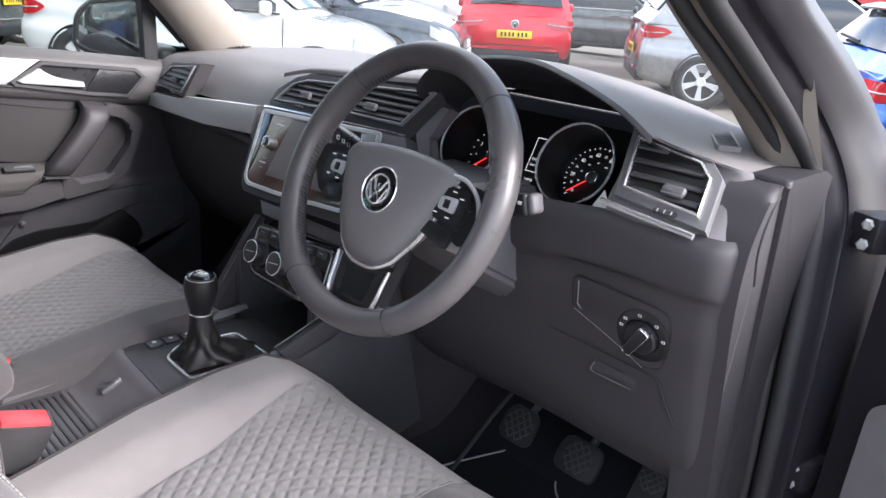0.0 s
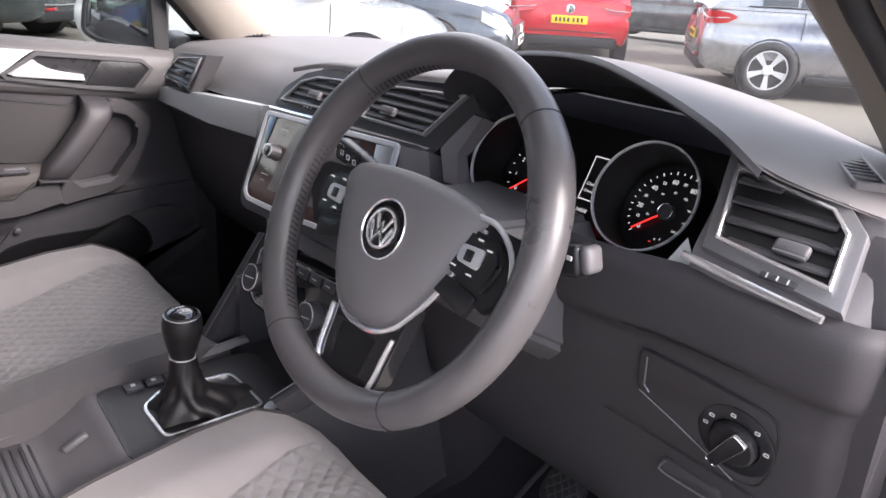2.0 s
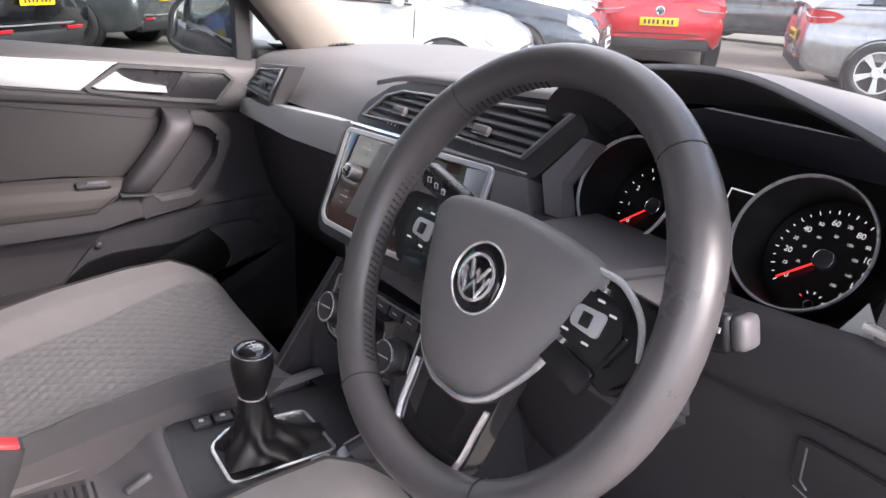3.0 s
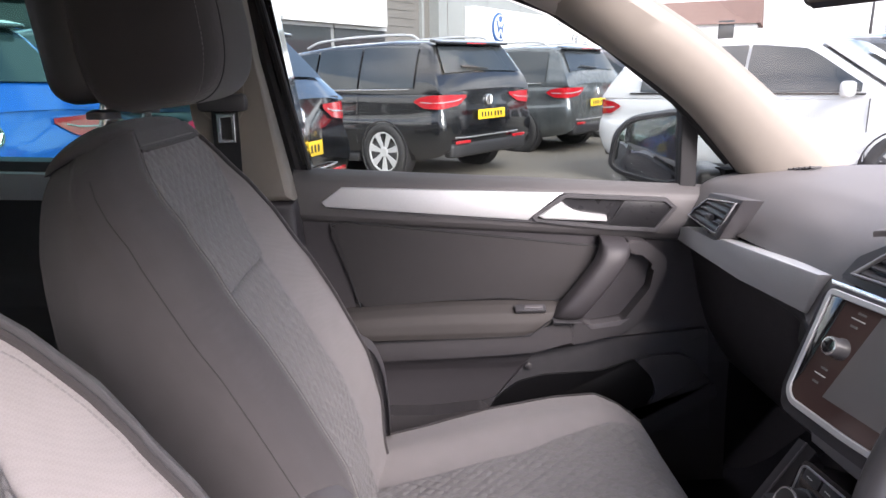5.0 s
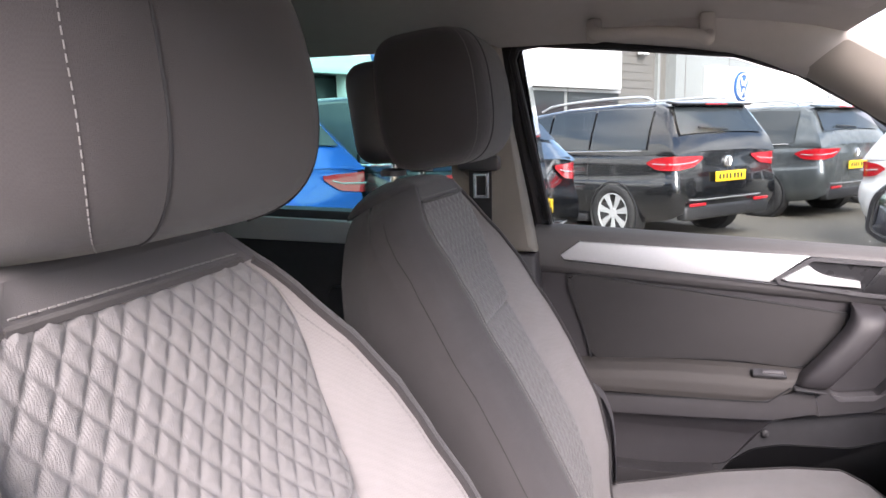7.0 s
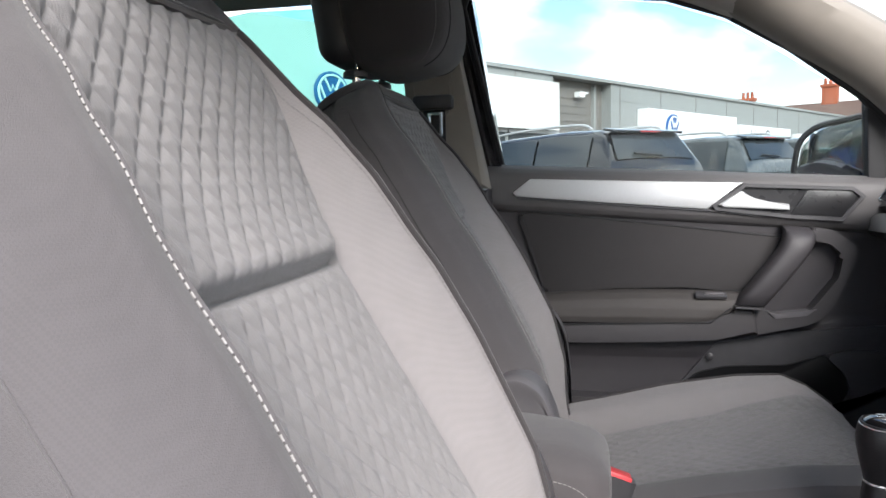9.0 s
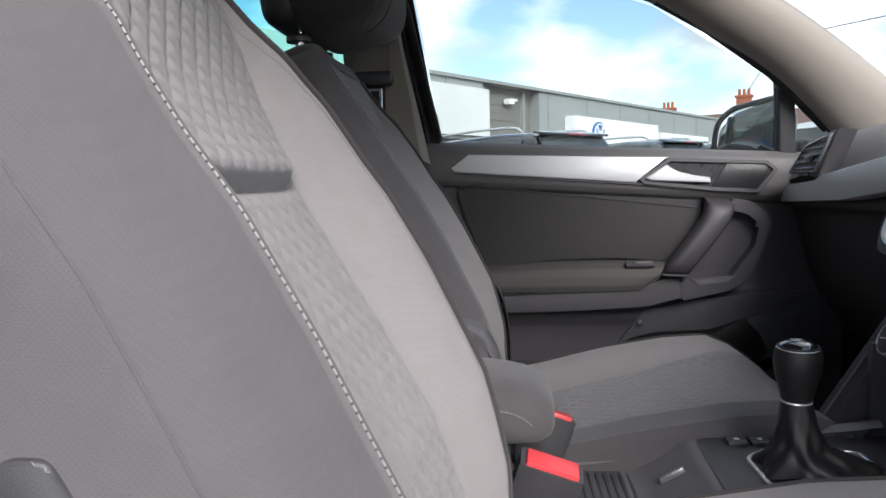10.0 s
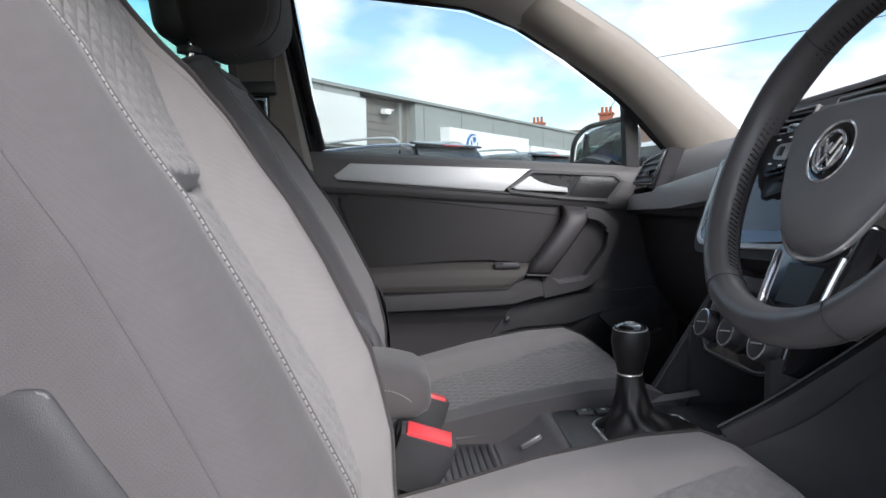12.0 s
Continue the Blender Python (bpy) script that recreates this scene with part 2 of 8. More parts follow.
def prism(bm, m, pts, w0, w1, bevel=0.0, seg=2):
    """Polygon pts (u, v) of the frame m, from depth w0 to w1; its front edges are rounded."""
    if sum(a[0] * b[1] - b[0] * a[1] for a, b in zip(pts, pts[1:] + pts[:1])) < 0:
        pts = pts[::-1]
    lo = [bm.verts.new(m @ Vector((u, v, w0))) for u, v in pts]
    hi = [bm.verts.new(m @ Vector((u, v, w1))) for u, v in pts]
    n = len(pts)
    top = bm.faces.new(hi)
    bm.faces.new(lo[::-1])
    for i in range(n):
        bm.faces.new((lo[i], lo[(i + 1) % n], hi[(i + 1) % n], hi[i]))
    if bevel:
        bmesh.ops.bevel(bm, geom=list(top.edges), offset=bevel, segments=seg, profile=0.5, affect="EDGES")


def inset(pts, d):
    """Polygon moved inwards by d."""
    if sum(a[0] * b[1] - b[0] * a[1] for a, b in zip(pts, pts[1:] + pts[:1])) < 0:
        pts = pts[::-1]
    out, n = [], len(pts)
    for i in range(n):
        p, q, r = Vector(pts[i - 1]), Vector(pts[i]), Vector(pts[(i + 1) % n])
        a, b = (q - p).normalized(), (r - q).normalized()
        na, nb = Vector((-a.y, a.x)), Vector((-b.y, b.x))
        k = (na + nb)
        k = k / max(0.35, 1 + na.dot(nb))
        out.append(tuple(q + k * d))
    return out


def rim(bm, m, pts, width, w0, w1):
    """A closed strip along the polygon, of that width, standing from w0 to w1."""
    if sum(a[0] * b[1] - b[0] * a[1] for a, b in zip(pts, pts[1:] + pts[:1])) < 0:
        pts = pts[::-1]
    inn = inset(pts, width)
    n = len(pts)
    rings = [[bm.verts.new(m @ Vector((u, v, w))) for u, v in p] for p, w in ((pts, w0), (pts, w1 - 0.0008), (inset(pts, 0.0008), w1), (inset(pts, width - 0.0008), w1), (inn, w1 - 0.0008), (inn, w0))]
    for a, b in zip(rings, rings[1:]):
        for i in range(n):
            bm.faces.new((a[i], a[(i + 1) % n], b[(i + 1) % n], b[i]))


def round_poly(pts, r, n=5):
    """Polygon with rounded corners."""
    out, k = [], len(pts)
    for i in range(k):
        p, q, s = Vector(pts[i - 1]), Vector(pts[i]), Vector(pts[(i + 1) % k])
        rr = min(r, (p - q).length * 0.45, (s - q).length * 0.45)
        a, b = q + (p - q).normalized() * rr, q + (s - q).normalized() * rr
        for j in range(n + 1):
            t = j / n
            out.append(tuple(a * (1 - t) ** 2 + q * 2 * t * (1 - t) + b * t * t))
    return out


def lathe(bm, m, prof, n=32):
    """Profile (radius, height) turned round the frame's third axis."""
    rings = []
    for r, h in prof:
        rings.append([bm.verts.new(m @ Vector((r * math.cos(2 * math.pi * i / n), r * math.sin(2 * math.pi * i / n), h))) for i in range(n)])
    for a, b in zip(rings, rings[1:]):
        for i in range(n):
            bm.faces.new((a[i], a[(i + 1) % n], b[(i + 1) % n], b[i]))
    bm.faces.new(rings[0][::-1])
    bm.faces.new(rings[-1])


def smooth_path(pts, n=8, closed=False):
    """Catmull-Rom points through pts."""
    p = [Vector(q) for q in pts]
    out = []
    k = len(p)
    for i in range(k if closed else k - 1):
        a = p[i - 1] if (closed or i) else p[0] * 2 - p[1]
        b, c = p[i], p[(i + 1) % k]
        d = p[(i + 2) % k] if (closed or i + 2 < k) else p[-1] * 2 - p[-2]
        for j in range(n):
            t = j / n
            out.append(0.5 * ((2 * b) + (c - a) * t + (2 * a - 5 * b + 4 * c - d) * t * t + (3 * b - a - 3 * c + d) * t ** 3))
    if not closed:
        out.append(p[-1])
    return out


def tube(bm, pts, radius, n=10, closed=False, squash=None):
    """Round bar along pts. radius: a number or a function of 0..1; squash: (up vector, factor)."""
    pts = [Vector(p) for p in pts]
    k = len(pts)
    rings = []
    ref = Vector((0, 0, 1))
    for i in range(k):
        a = pts[i - 1] if (closed or i) else pts[0]
        b = pts[(i + 1) % k] if (closed or i + 1 < k) else pts[-1]
        t = (b - a).normalized()
        if abs(t.dot(ref)) > 0.95:
            ref = Vector((0, 1, 0)) if abs(t.y) < 0.9 else Vector((1, 0, 0))
        u = (ref - t * ref.dot(t)).normalized()
        w = t.cross(u)
        ref = u
        r = radius(i / max(1, k - 1)) if callable(radius) else radius
        ring = []
        for j in range(n):
            o = u * (r * math.cos(2 * math.pi * j / n)) + w * (r * math.sin(2 * math.pi * j / n))
            if squash:
                o -= squash[0] * (o.dot(squash[0]) * (1 - squash[1]))
            ring.append(bm.verts.new(pts[i] + o))
        rings.append(ring)
    pairs = list(zip(rings, rings[1:])) + ([(rings[-1], rings[0])] if closed else [])
    for a, b in pairs:
        for j in range(n):
            bm.faces.new((a[j], a[(j + 1) % n], b[(j + 1) % n], b[j]))
    if not closed:
        bm.faces.new(rings[0][::-1])
        bm.faces.new(rings[-1])


def grid(bm, fn, nu, nv, closed_u=False):
    """Sheet fn(u, v) for u, v in 0..1."""
    rows = [[bm.verts.new(fn(i / nu, j / nv)) for i in range(nu + (0 if closed_u else 1))] for j in range(nv + 1)]
    k = len(rows[0])
    for a, b in zip(rows, rows[1:]):
        for i in range(k if closed_u else k - 1):
            bm.faces.new((a[i], a[(i + 1) % k], b[(i + 1) % k], b[i]))
    return rows


def cap(bm, row):
    bm.faces.new(row)


def lerp(tab, x):
    """Smooth table look-up: rows (x, value...)."""
    if x <= tab[0][0]:
        return tab[0][1:] if len(tab[0]) > 2 else tab[0][1]
    for a, b in zip(tab, tab[1:]):
        if x <= b[0]:
            t = (x - a[0]) / (b[0] - a[0])
            v = tuple(p + (q - p) * t for p, q in zip(a[1:], b[1:]))
            return v if len(v) > 1 else v[0]
    return tab[-1][1:] if len(tab[-1]) > 2 else tab[-1][1]


def dashes(bm, pts, step=0.005, length=0.0034, r=0.0009):
    """Thread stitches along a path."""
    pts = [Vector(p) for p in pts]
    acc, i = 0.0, 0
    total = sum((b - a).length for a, b in zip(pts, pts[1:]))

    def at(s):
        for a, b in zip(pts, pts[1:]):
            d = (b - a).length
            if s <= d:
                return a + (b - a) * (s / d if d else 0)
            s -= d
        return pts[-1]
    s = 0.0
    while s + length < total:
        tube(bm, [at(s), at(s + length / 2), at(s + length)], r, 5)
        s += step


def lettering(name, body, m, size, material, parent, align="CENTER", label=""):
    """Raised writing as a mesh, lying in the frame m."""
    cu = bpy.data.curves.new(name, "FONT")
    cu.body, cu.size, cu.align_x, cu.align_y, cu.extrude = body, size, align, "CENTER", 0.0001
    tmp = bpy.data.objects.new(name, cu)
    me = bpy.data.meshes.new_from_object(tmp)
    me.transform(m)
    me.materials.append(material)
    bpy.data.objects.remove(tmp)
    ob = new(name, me)
    if parent is not None:
        ob.parent = parent
        if parent.parent is None:
            ob.matrix_parent_inverse = Matrix.Translation(-parent.matrix_basis.translation)
    if label:
        ob["label"] = label
    return ob


def facing(o, lean=0.0, yaw=0.0):
    """Frame at o whose first axis is car-right, second up the panel, third out of it towards the seats."""
    a, b = radians(lean), radians(yaw)
    u = Vector((math.cos(b), math.sin(b), 0))
    w = Vector((math.sin(b) * math.cos(a), -math.cos(a) * math.cos(b), math.sin(a)))
    v = w.cross(u)
    m = Matrix((u, v, w)).transposed().to_4x4()
    m.translation = Vector(o)
    return m


SIDE = Matrix(((0, 0, 1, 0), (1, 0, 0, 0), (0, 1, 0, 0), (0, 0, 0, 1)))  # (y, z, x): looking at the far door
UPW = Matrix()  # (x, y, z)

# ---- car shell ----
# floor pan with tunnel and footwells
bm = bmesh.new()


def floor_z(x, y):
    z = 0.42
    if y > 0.42:
        z += min(0.34, (y - 0.42) * 0.85)
    t = max(0.0, 1 - abs(x - 0.01) / 0.13)
    return max(z, z + 0.14 * min(1, t * 1.8)) if y < 0.9 else z


grid(bm, lambda u, v: Vector((-0.74 + 1.48 * u, -2.1 + 3.0 * v, floor_z(-0.74 + 1.48 * u, -2.1 + 3.0 * v))), 60, 60)
solid("floor", bm, M["carpet"], "black loop-pile carpet over the car floor and tunnel", "carpet", "structure")

# kick walls ahead of the doors
bm = bmesh.new()
box(bm, (-0.755, 0.60, 0.74), (0.05, 0.62, 0.68))
solid("wall_kick_left", bm, M["carpet"], "black lined side wall of the passenger footwell", "trim panel", "structure")
bm = bmesh.new()
box(bm, (0.765, 0.64, 0.72), (0.04, 0.52, 0.62))
solid("wall_kick_right", bm, M["carpet"], "black lined side wall of the driver's footwell", "trim panel", "structure")

# headliner
bm = bmesh.new()


def roof_z(x, y):
    z = 1.55 - 0.10 * (abs(x) / 0.66) ** 3
    if y > -0.35:
        z -= 0.085 * (y + 0.35) ** 2 / 0.25
    if y < -1.3:
        z -= 0.06 * (y + 1.3) ** 2
    return z




def roof_pt(w, u, v, lift):
    # the front edge follows the bowed top of the windscreen
    x = w * (2 * u - 1)
    y = -2.3 + (2.40 - 0.125 * (x / 0.605) ** 2) * v
    return Vector((x, y, roof_z(x, y) + lift))


grid(bm, lambda u, v: roof_pt(0.665, u, v, 0.0), 40, 60)
grid(bm, lambda u, v: roof_pt(0.72, u, v, 0.04), 20, 30)
solid("ceiling", bm, M["headliner"], "light grey woven headliner under the car roof", "headliner", "structure")

# pillar covers and roof edge: bulged strips between the window edge and the screen edge


def strip(bm, ea, eb, bulge, back, fade=False, out=(0, 0, 0)):
    a, b = smooth_path(ea, 6), smooth_path(eb, 6)
    rows = []
    for i, (p, q) in enumerate(zip(a, b)):
        g = 1.0 if not fade else max(0.0, min(1.0, 1 - (i / (len(a) - 1) - 0.48) / 0.30))
        m1, bv, bk = p.lerp(q, 0.5), Vector(bulge) * g, Vector(back)
        rows.append([bm.verts.new(v) for v in (p + Vector(out), p + bk * 0.15, p.lerp(q, 0.08) + bv * 0.35, p.lerp(q, 0.28) + bv * 0.85, m1 + bv, p.lerp(q, 0.72) + bv * 0.85, p.lerp(q, 0.92) + bv * 0.35, q + bk * 0.15, q + bk)])
    for r, t in zip(rows, rows[1:]):
        for k in range(8):
            bm.faces.new((r[k], r[k + 1], t[k + 1], t[k]))


EA = [(-0.683, -0.075, 1.374), (-0.686, 0.06, 1.288), (-0.690, 0.183, 1.200), (-0.696, 0.296, 1.082), (-0.70, 0.35, 1.02)]
EB = [(-0.605, -0.015, 1.432), (-0.612, 0.10, 1.366), (-0.620, 0.216, 1.292), (-0.632, 0.43, 1.122), (-0.638, 0.52, 1.05)]
RA = [(-0.640, -2.0, 1.40), (-0.680, -1.3, 1.462), (-0.684, -0.62, 1.468), (-0.682, -0.385, 1.445), (-0.682, -0.19, 1.416), (-0.6825, -0.060, 1.366)]
RB = [(-0.56, -2.0, 1.46), (-0.58, -1.3, 1.508), (-0.585, -0.62, 1.512), (-0.587, -0.36, 1.505), (-0.595, -0.13, 1.475), (-0.6045, -0.004, 1.428)]
flip = lambda e: [(0.006 - x, y, z) for x, y, z in e]
bm = bmesh.new()
strip(bm, EA, EB, (0.018, -0.014, -0.006), (-0.05, 0.02, 0.02), out=(-0.05, 0.008, 0.006))
solid("pillar_trim_front", bm, M["pillar_beige"], "beige moulded trim on the windscreen pillar", "pillar trim", "structure")
bm = bmesh.new()
strip(bm, RA, RB, (0.014, 0, -0.012), (-0.03, 0, 0.04), out=(-0.055, 0, 0.006))
solid("trim_roof_edge", bm, M["headliner"], "light grey roof edge lining above the side windows", "roof lining", "structure")
bm = bmesh.new()
strip(bm, flip(EA), flip(EB), (-0.042, -0.030, -0.010), (0.05, 0.02, 0.02), True, (0.05, 0.02, 0.02))
solid("pillar_trim_driver", bm, M["pillar_beige"], "beige moulded trim on the driver's windscreen pillar", "pillar trim", "structure")
bm = bmesh.new()
strip(bm, flip(RA), flip(RB), (-0.014, 0, -0.012), (0.03, 0, 0.04), out=(0.03, 0, 0.04))
solid("trim_roof_edge_driver", bm, M["headliner"], "light grey roof edge lining above the driver's door", "roof lining", "structure")

# passenger B pillar: beige upper trim, dark lower
bm = bmesh.new()
prism(bm, SIDE, [(-0.545, 1.045), (-0.60, 1.30), (-0.625, 1.47), (-0.74, 1.47), (-0.715, 1.20), (-0.69, 1.045)], -0.71, -0.655, 0.012, 3)
solid("pillar_trim_middle", bm, M["pillar_beige"], "beige upper cover of the door pillar", "pillar trim", "structure")
bm = bmesh.new()
prism(bm, SIDE, [(-0.50, 0.42), (-0.545, 1.043), (-0.70, 1.043), (-0.72, 0.42)], -0.72, -0.652, 0.012, 3)
solid("pillar_trim_lower", bm, M["door_hard"], "dark grey plastic lower cover of the door pillar", "pillar trim", "structure")

# black window surround and door seal on the passenger side
bm = bmesh.new()
WF = [(-0.522, 1.092), (-0.598, 1.425), (-0.590, 1.446), (-0.55, 1.452), (-0.385, 1.437), (-0.18, 1.408), (-0.06, 1.365), (0.06, 1.293), (0.19, 1.195), (0.305, 1.075)]
tube(bm, [(-0.722, y, z + (0.003 if y < -0.3 else 0.010)) for y, z in WF], 0.0042, 8)
tube(bm, [(-0.738, y - 0.008, z + (0.012 if y < -0.3 else 0.020)) for y, z in WF], 0.0085, 8)
solid("window_seal", bm, M["rubber"], "black rubber seal round the passenger window", "door seal", "structure")
bm = bmesh.new()
prism(bm, SIDE, [(-0.525, 1.085), (-0.588, 1.47), (-0.660, 1.48), (-0.60, 1.085)], -0.80, -0.735)
solid("pillar_outer", bm, M["piano"], "gloss black outer face of the door pillar", "pillar trim", "structure")

# panes
bm = bmesh.new()
prism(bm, SIDE, [(-0.525, 1.05), (-0.60, 1.45), (-0.38, 1.445), (-0.18, 1.415), (-0.06, 1.37), (0.195, 1.20), (0.215, 1.05)], -0.752, -0.748)
win1 = solid("window_1", bm, M["glass"], "clear glass pane of the front passenger window", "window", "structure")
bm = bmesh.new()
prism(bm, SIDE, [(0.235, 1.05), (0.232, 1.185), (0.33, 1.07), (0.345, 1.03)], -0.752, -0.748)
win2 = solid("window_2", bm, M["glass"], "small fixed triangular side window by the mirror", "window", "structure")
bm = bmesh.new()
prism(bm, SIDE, [(-0.70, 1.08), (-0.70, 1.45), (-1.1, 1.46), (-1.40, 1.42), (-1.55, 1.12)], -0.742, -0.738)
win3 = solid("window_3", bm, M["glass_green"], "green-tinted rear passenger door window", "window", "structure")
bm = bmesh.new()
grid(bm, lambda u, v: Vector((-0.66 + 1.32 * u, (0.10 + 0.80 * v) - 0.20 * (2 * u - 1) ** 2 * (0.4 + 0.6 * v), 1.485 - 0.43 * v - 0.06 * (2 * u - 1) ** 4)), 16, 12)
win4 = solid("window_4", bm, M["glass_screen"], "wide laminated windscreen", "windscreen", "structure")
# rear screen and driver-side pane: out of view, darkened to let less light in
bm = bmesh.new()
grid(bm, lambda u, v: Vector((-0.58 + 1.16 * u, -2.30 - 0.20 * v, 1.42 - 0.40 * v)), 8, 4)
solid("window_5", bm, M["glass_dimming"], "unseen rear screen, tinted dark to dim the cabin", "window", "structure")
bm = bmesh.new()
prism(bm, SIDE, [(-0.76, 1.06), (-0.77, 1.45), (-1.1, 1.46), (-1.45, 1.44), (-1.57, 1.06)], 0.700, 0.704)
solid("window_6", bm, M["glass_dimming"], "unseen rear window behind the driver, tinted dark to dim the cabin", "window", "structure")
for o in (win1, win2, win3, win4):
    o.visible_shadow = False

# rear body: far side door, pillars and tail
bm = bmesh.new()


def rear_side(u, v):
    y = -0.66 - 0.95 * u
    prof = [(0.0, -0.70, 0.42), (0.35, -0.715, 0.75), (0.55, -0.69, 0.83), (0.66, -0.715, 0.87), (0.82, -0.715, 0.985), (0.90, -0.705, 1.04), (0.97, -0.715, 1.105), (1.0, -0.74, 1.112)]
    x, z = lerp(prof, v)
    return Vector((x, y, z + 0.03 * u))


grid(bm, rear_side, 24, 40)
rear_door = solid("door_2", bm, M["black_plastic"], "dark grey rear passenger door panel, shut", "car door", "structure")
bm = bmesh.new()
prism(bm, SIDE, [(-0.69, 1.088), (-0.69, 1.040), (-1.50, 1.062), (-1.53, 1.100), (-1.2, 1.106)], -0.715, -0.692, 0.004)
part("trim_strip", bm, M["silver"], rear_door, "brushed silver trim strip")
bm = bmesh.new()
prism(bm, SIDE, round_poly([(-0.86, 0.94), (-0.86, 0.86), (-1.02, 0.86), (-1.02, 0.95)], 0.02), -0.715, -0.690, 0.006)
part("grip_recess", bm, M["black_plastic"], rear_door)
bm = bmesh.new()
prism(bm, SIDE, [(-1.60, 0.42), (-1.55, 1.08), (-1.45, 1.46), (-1.66, 1.46), (-1.78, 1.10), (-1.80, 0.42)], -0.74, -0.66, 0.015)
prism(bm, SIDE, [(-2.02, 0.42), (-2.02, 1.10), (-1.92, 1.45), (-2.30, 1.45), (-2.50, 1.02), (-2.5, 0.42)], -0.70, -0.60, 0.015)
prism(bm, SIDE, [(-1.60, 0.42), (-1.60, 1.08), (-2.4, 1.08), (-2.4, 0.42)], -0.74, -0.68, 0.015)
solid("wall_rear_left", bm, M["black_plastic"], "dark rear quarter trim with window posts", "car body", "structure")
bm = bmesh.new()
box(bm, (0, -2.45, 0.72), (1.4, 0.06, 0.70), bevel=0.02)
box(bm, (0.71, -1.75, 0.74), (0.06, 1.7, 0.68), bevel=0.02)
prism(bm, SIDE, [(-0.60, 0.42), (-0.60, 1.05), (-0.68, 1.47), (-0.78, 1.47), (-0.76, 1.05), (-0.78, 0.42)], 0.67, 0.74, 0.015)
prism(bm, SIDE, [(-1.60, 0.42), (-1.55, 1.08), (-1.45, 1.46), (-2.3, 1.46), (-2.5, 1.0), (-2.5, 0.42)], 0.66, 0.74, 0.015)
prism(bm, SIDE, [(-0.62, 1.44), (-0.60, 1.50), (-2.3, 1.48), (-2.3, 1.42)], 0.63, 0.70, 0.01)
solid("wall_rear_right", bm, M["black_plastic"], "dark rear quarter and tail lining of the car", "car body", "structure")
bm = bmesh.new()
for dx in (-0.36, 0.36):
    box(bm, (dx, -1.45, 0.62), (0.66, 0.52, 0.20), bevel=0.06, seg=4)
    box(bm, (dx, -1.78, 0.92), (0.64, 0.16, 0.62), Matrix.Rotation(radians(-16), 3, "X"), bevel=0.06, seg=4)
solid("rear_bench", bm, M["cloth_dark"], "dark grey cloth rear bench seat", "seat")

# grab handle
grab = empty("grab_handle", "light grey folding grab handle below the roof lining", "handle", at=(-0.60, -0.33, 1.45))
bm = bmesh.new()
tube(bm, smooth_path([(-0.590, -0.435, 1.470), (-0.565, -0.43, 1.452), (-0.555, -0.40, 1.447), (-0.553, -0.33, 1.445), (-0.555, -0.265, 1.438), (-0.562, -0.245, 1.430), (-0.59, -0.24, 1.445)], 5), 0.011, 10)
part("bar", bm, M["headliner"], grab)
for y in (-0.432, -0.244):
    bm = bmesh.new()
    box(bm, (-0.592, y, 1.458), (0.03, 0.026, 0.04), bevel=0.006)
    part("mount", bm, M["headliner"], grab)

# sun visor, folded up
visor = empty("sun_visor", "light grey sun visor folded against the roof", "sun visor", at=(-0.38, -0.1, 1.45))
bm = bmesh.new()
box(bm, (-0.40, -0.085, 1.480), (0.40, 0.15, 0.018), Matrix.Rotation(radians(-9), 3, "X"), bevel=0.008, seg=3)
part("panel", bm, M["headliner"], visor)
vm = Matrix.Translation((-0.42, -0.11, 1.4745)) @ Matrix.Rotation(radians(-9), 4, "X")
bm = bmesh.new()
box(bm, (0, 0, 0), (0.11, 0.045, 0.001))
bmesh.ops.transform(bm, matrix=vm, verts=bm.verts)
lab = part("warning_label", bm, M["print_white"], visor, "white printed warning label with a yellow end")
M["yellow"] = mat("yellow", (0.85, 0.62, 0.03), 0.5, var=0.05)
bm = bmesh.new()
box(bm, (-0.042, 0, -0.001), (0.025, 0.045, 0.001))
bmesh.ops.transform(bm, matrix=vm, verts=bm.verts)
part("yellow_end", bm, M["yellow"], lab)

# passenger seat belt on the pillar
belt = empty("seat_belt", "black seat belt with its loop on the door pillar", "seat belt", at=(-0.63, -0.66, 1.0))
bm = bmesh.new()
prism(bm, SIDE, [(-0.63, 0.55), (-0.632, 1.22), (-0.678, 1.22), (-0.676, 0.55)], -0.650, -0.647)
part("webbing", bm, M["rubber"], belt)
bm = bmesh.new()
box(bm, (-0.640, -0.655, 1.225), (0.03, 0.085, 0.03), bevel=0.008)
part("guide_loop", bm, M["black_plastic"], belt)
bm = bmesh.new()
rim(bm, SIDE, [(-0.637, 1.205), (-0.637, 1.155), (-0.668, 1.155), (-0.668, 1.205)], 0.006, -0.648, -0.640)
part("latch_plate", bm, M["chrome"], belt, "bright metal latch plate")
bm = bmesh.new()
rim(bm, SIDE, round_poly([(-0.615, 1.33), (-0.622, 1.20), (-0.66, 1.18), (-0.70, 1.20), (-0.71, 1.33)], 0.03), 0.006, -0.658, -0.651)
part("slider_cover", bm, M["pillar_beige"], belt)

# ---- passenger door ----
door = empty("door_1", "dark grey front passenger door trim with silver strip, shut", "car door", kind="structure", at=(-0.74, -0.13, 0.42))
DL = [(-0.775, 1.080, 1.040), (-0.765, 1.090, 1.047), (-0.745, 1.094, 1.050), (-0.722, 1.086, 1.043), (-0.708, 1.075, 1.034), (-0.703, 1.062, 1.022), (-0.703, 1.010, 0.955), (-0.712, 0.998, 0.943), (-0.722, 0.992, 0.937)]


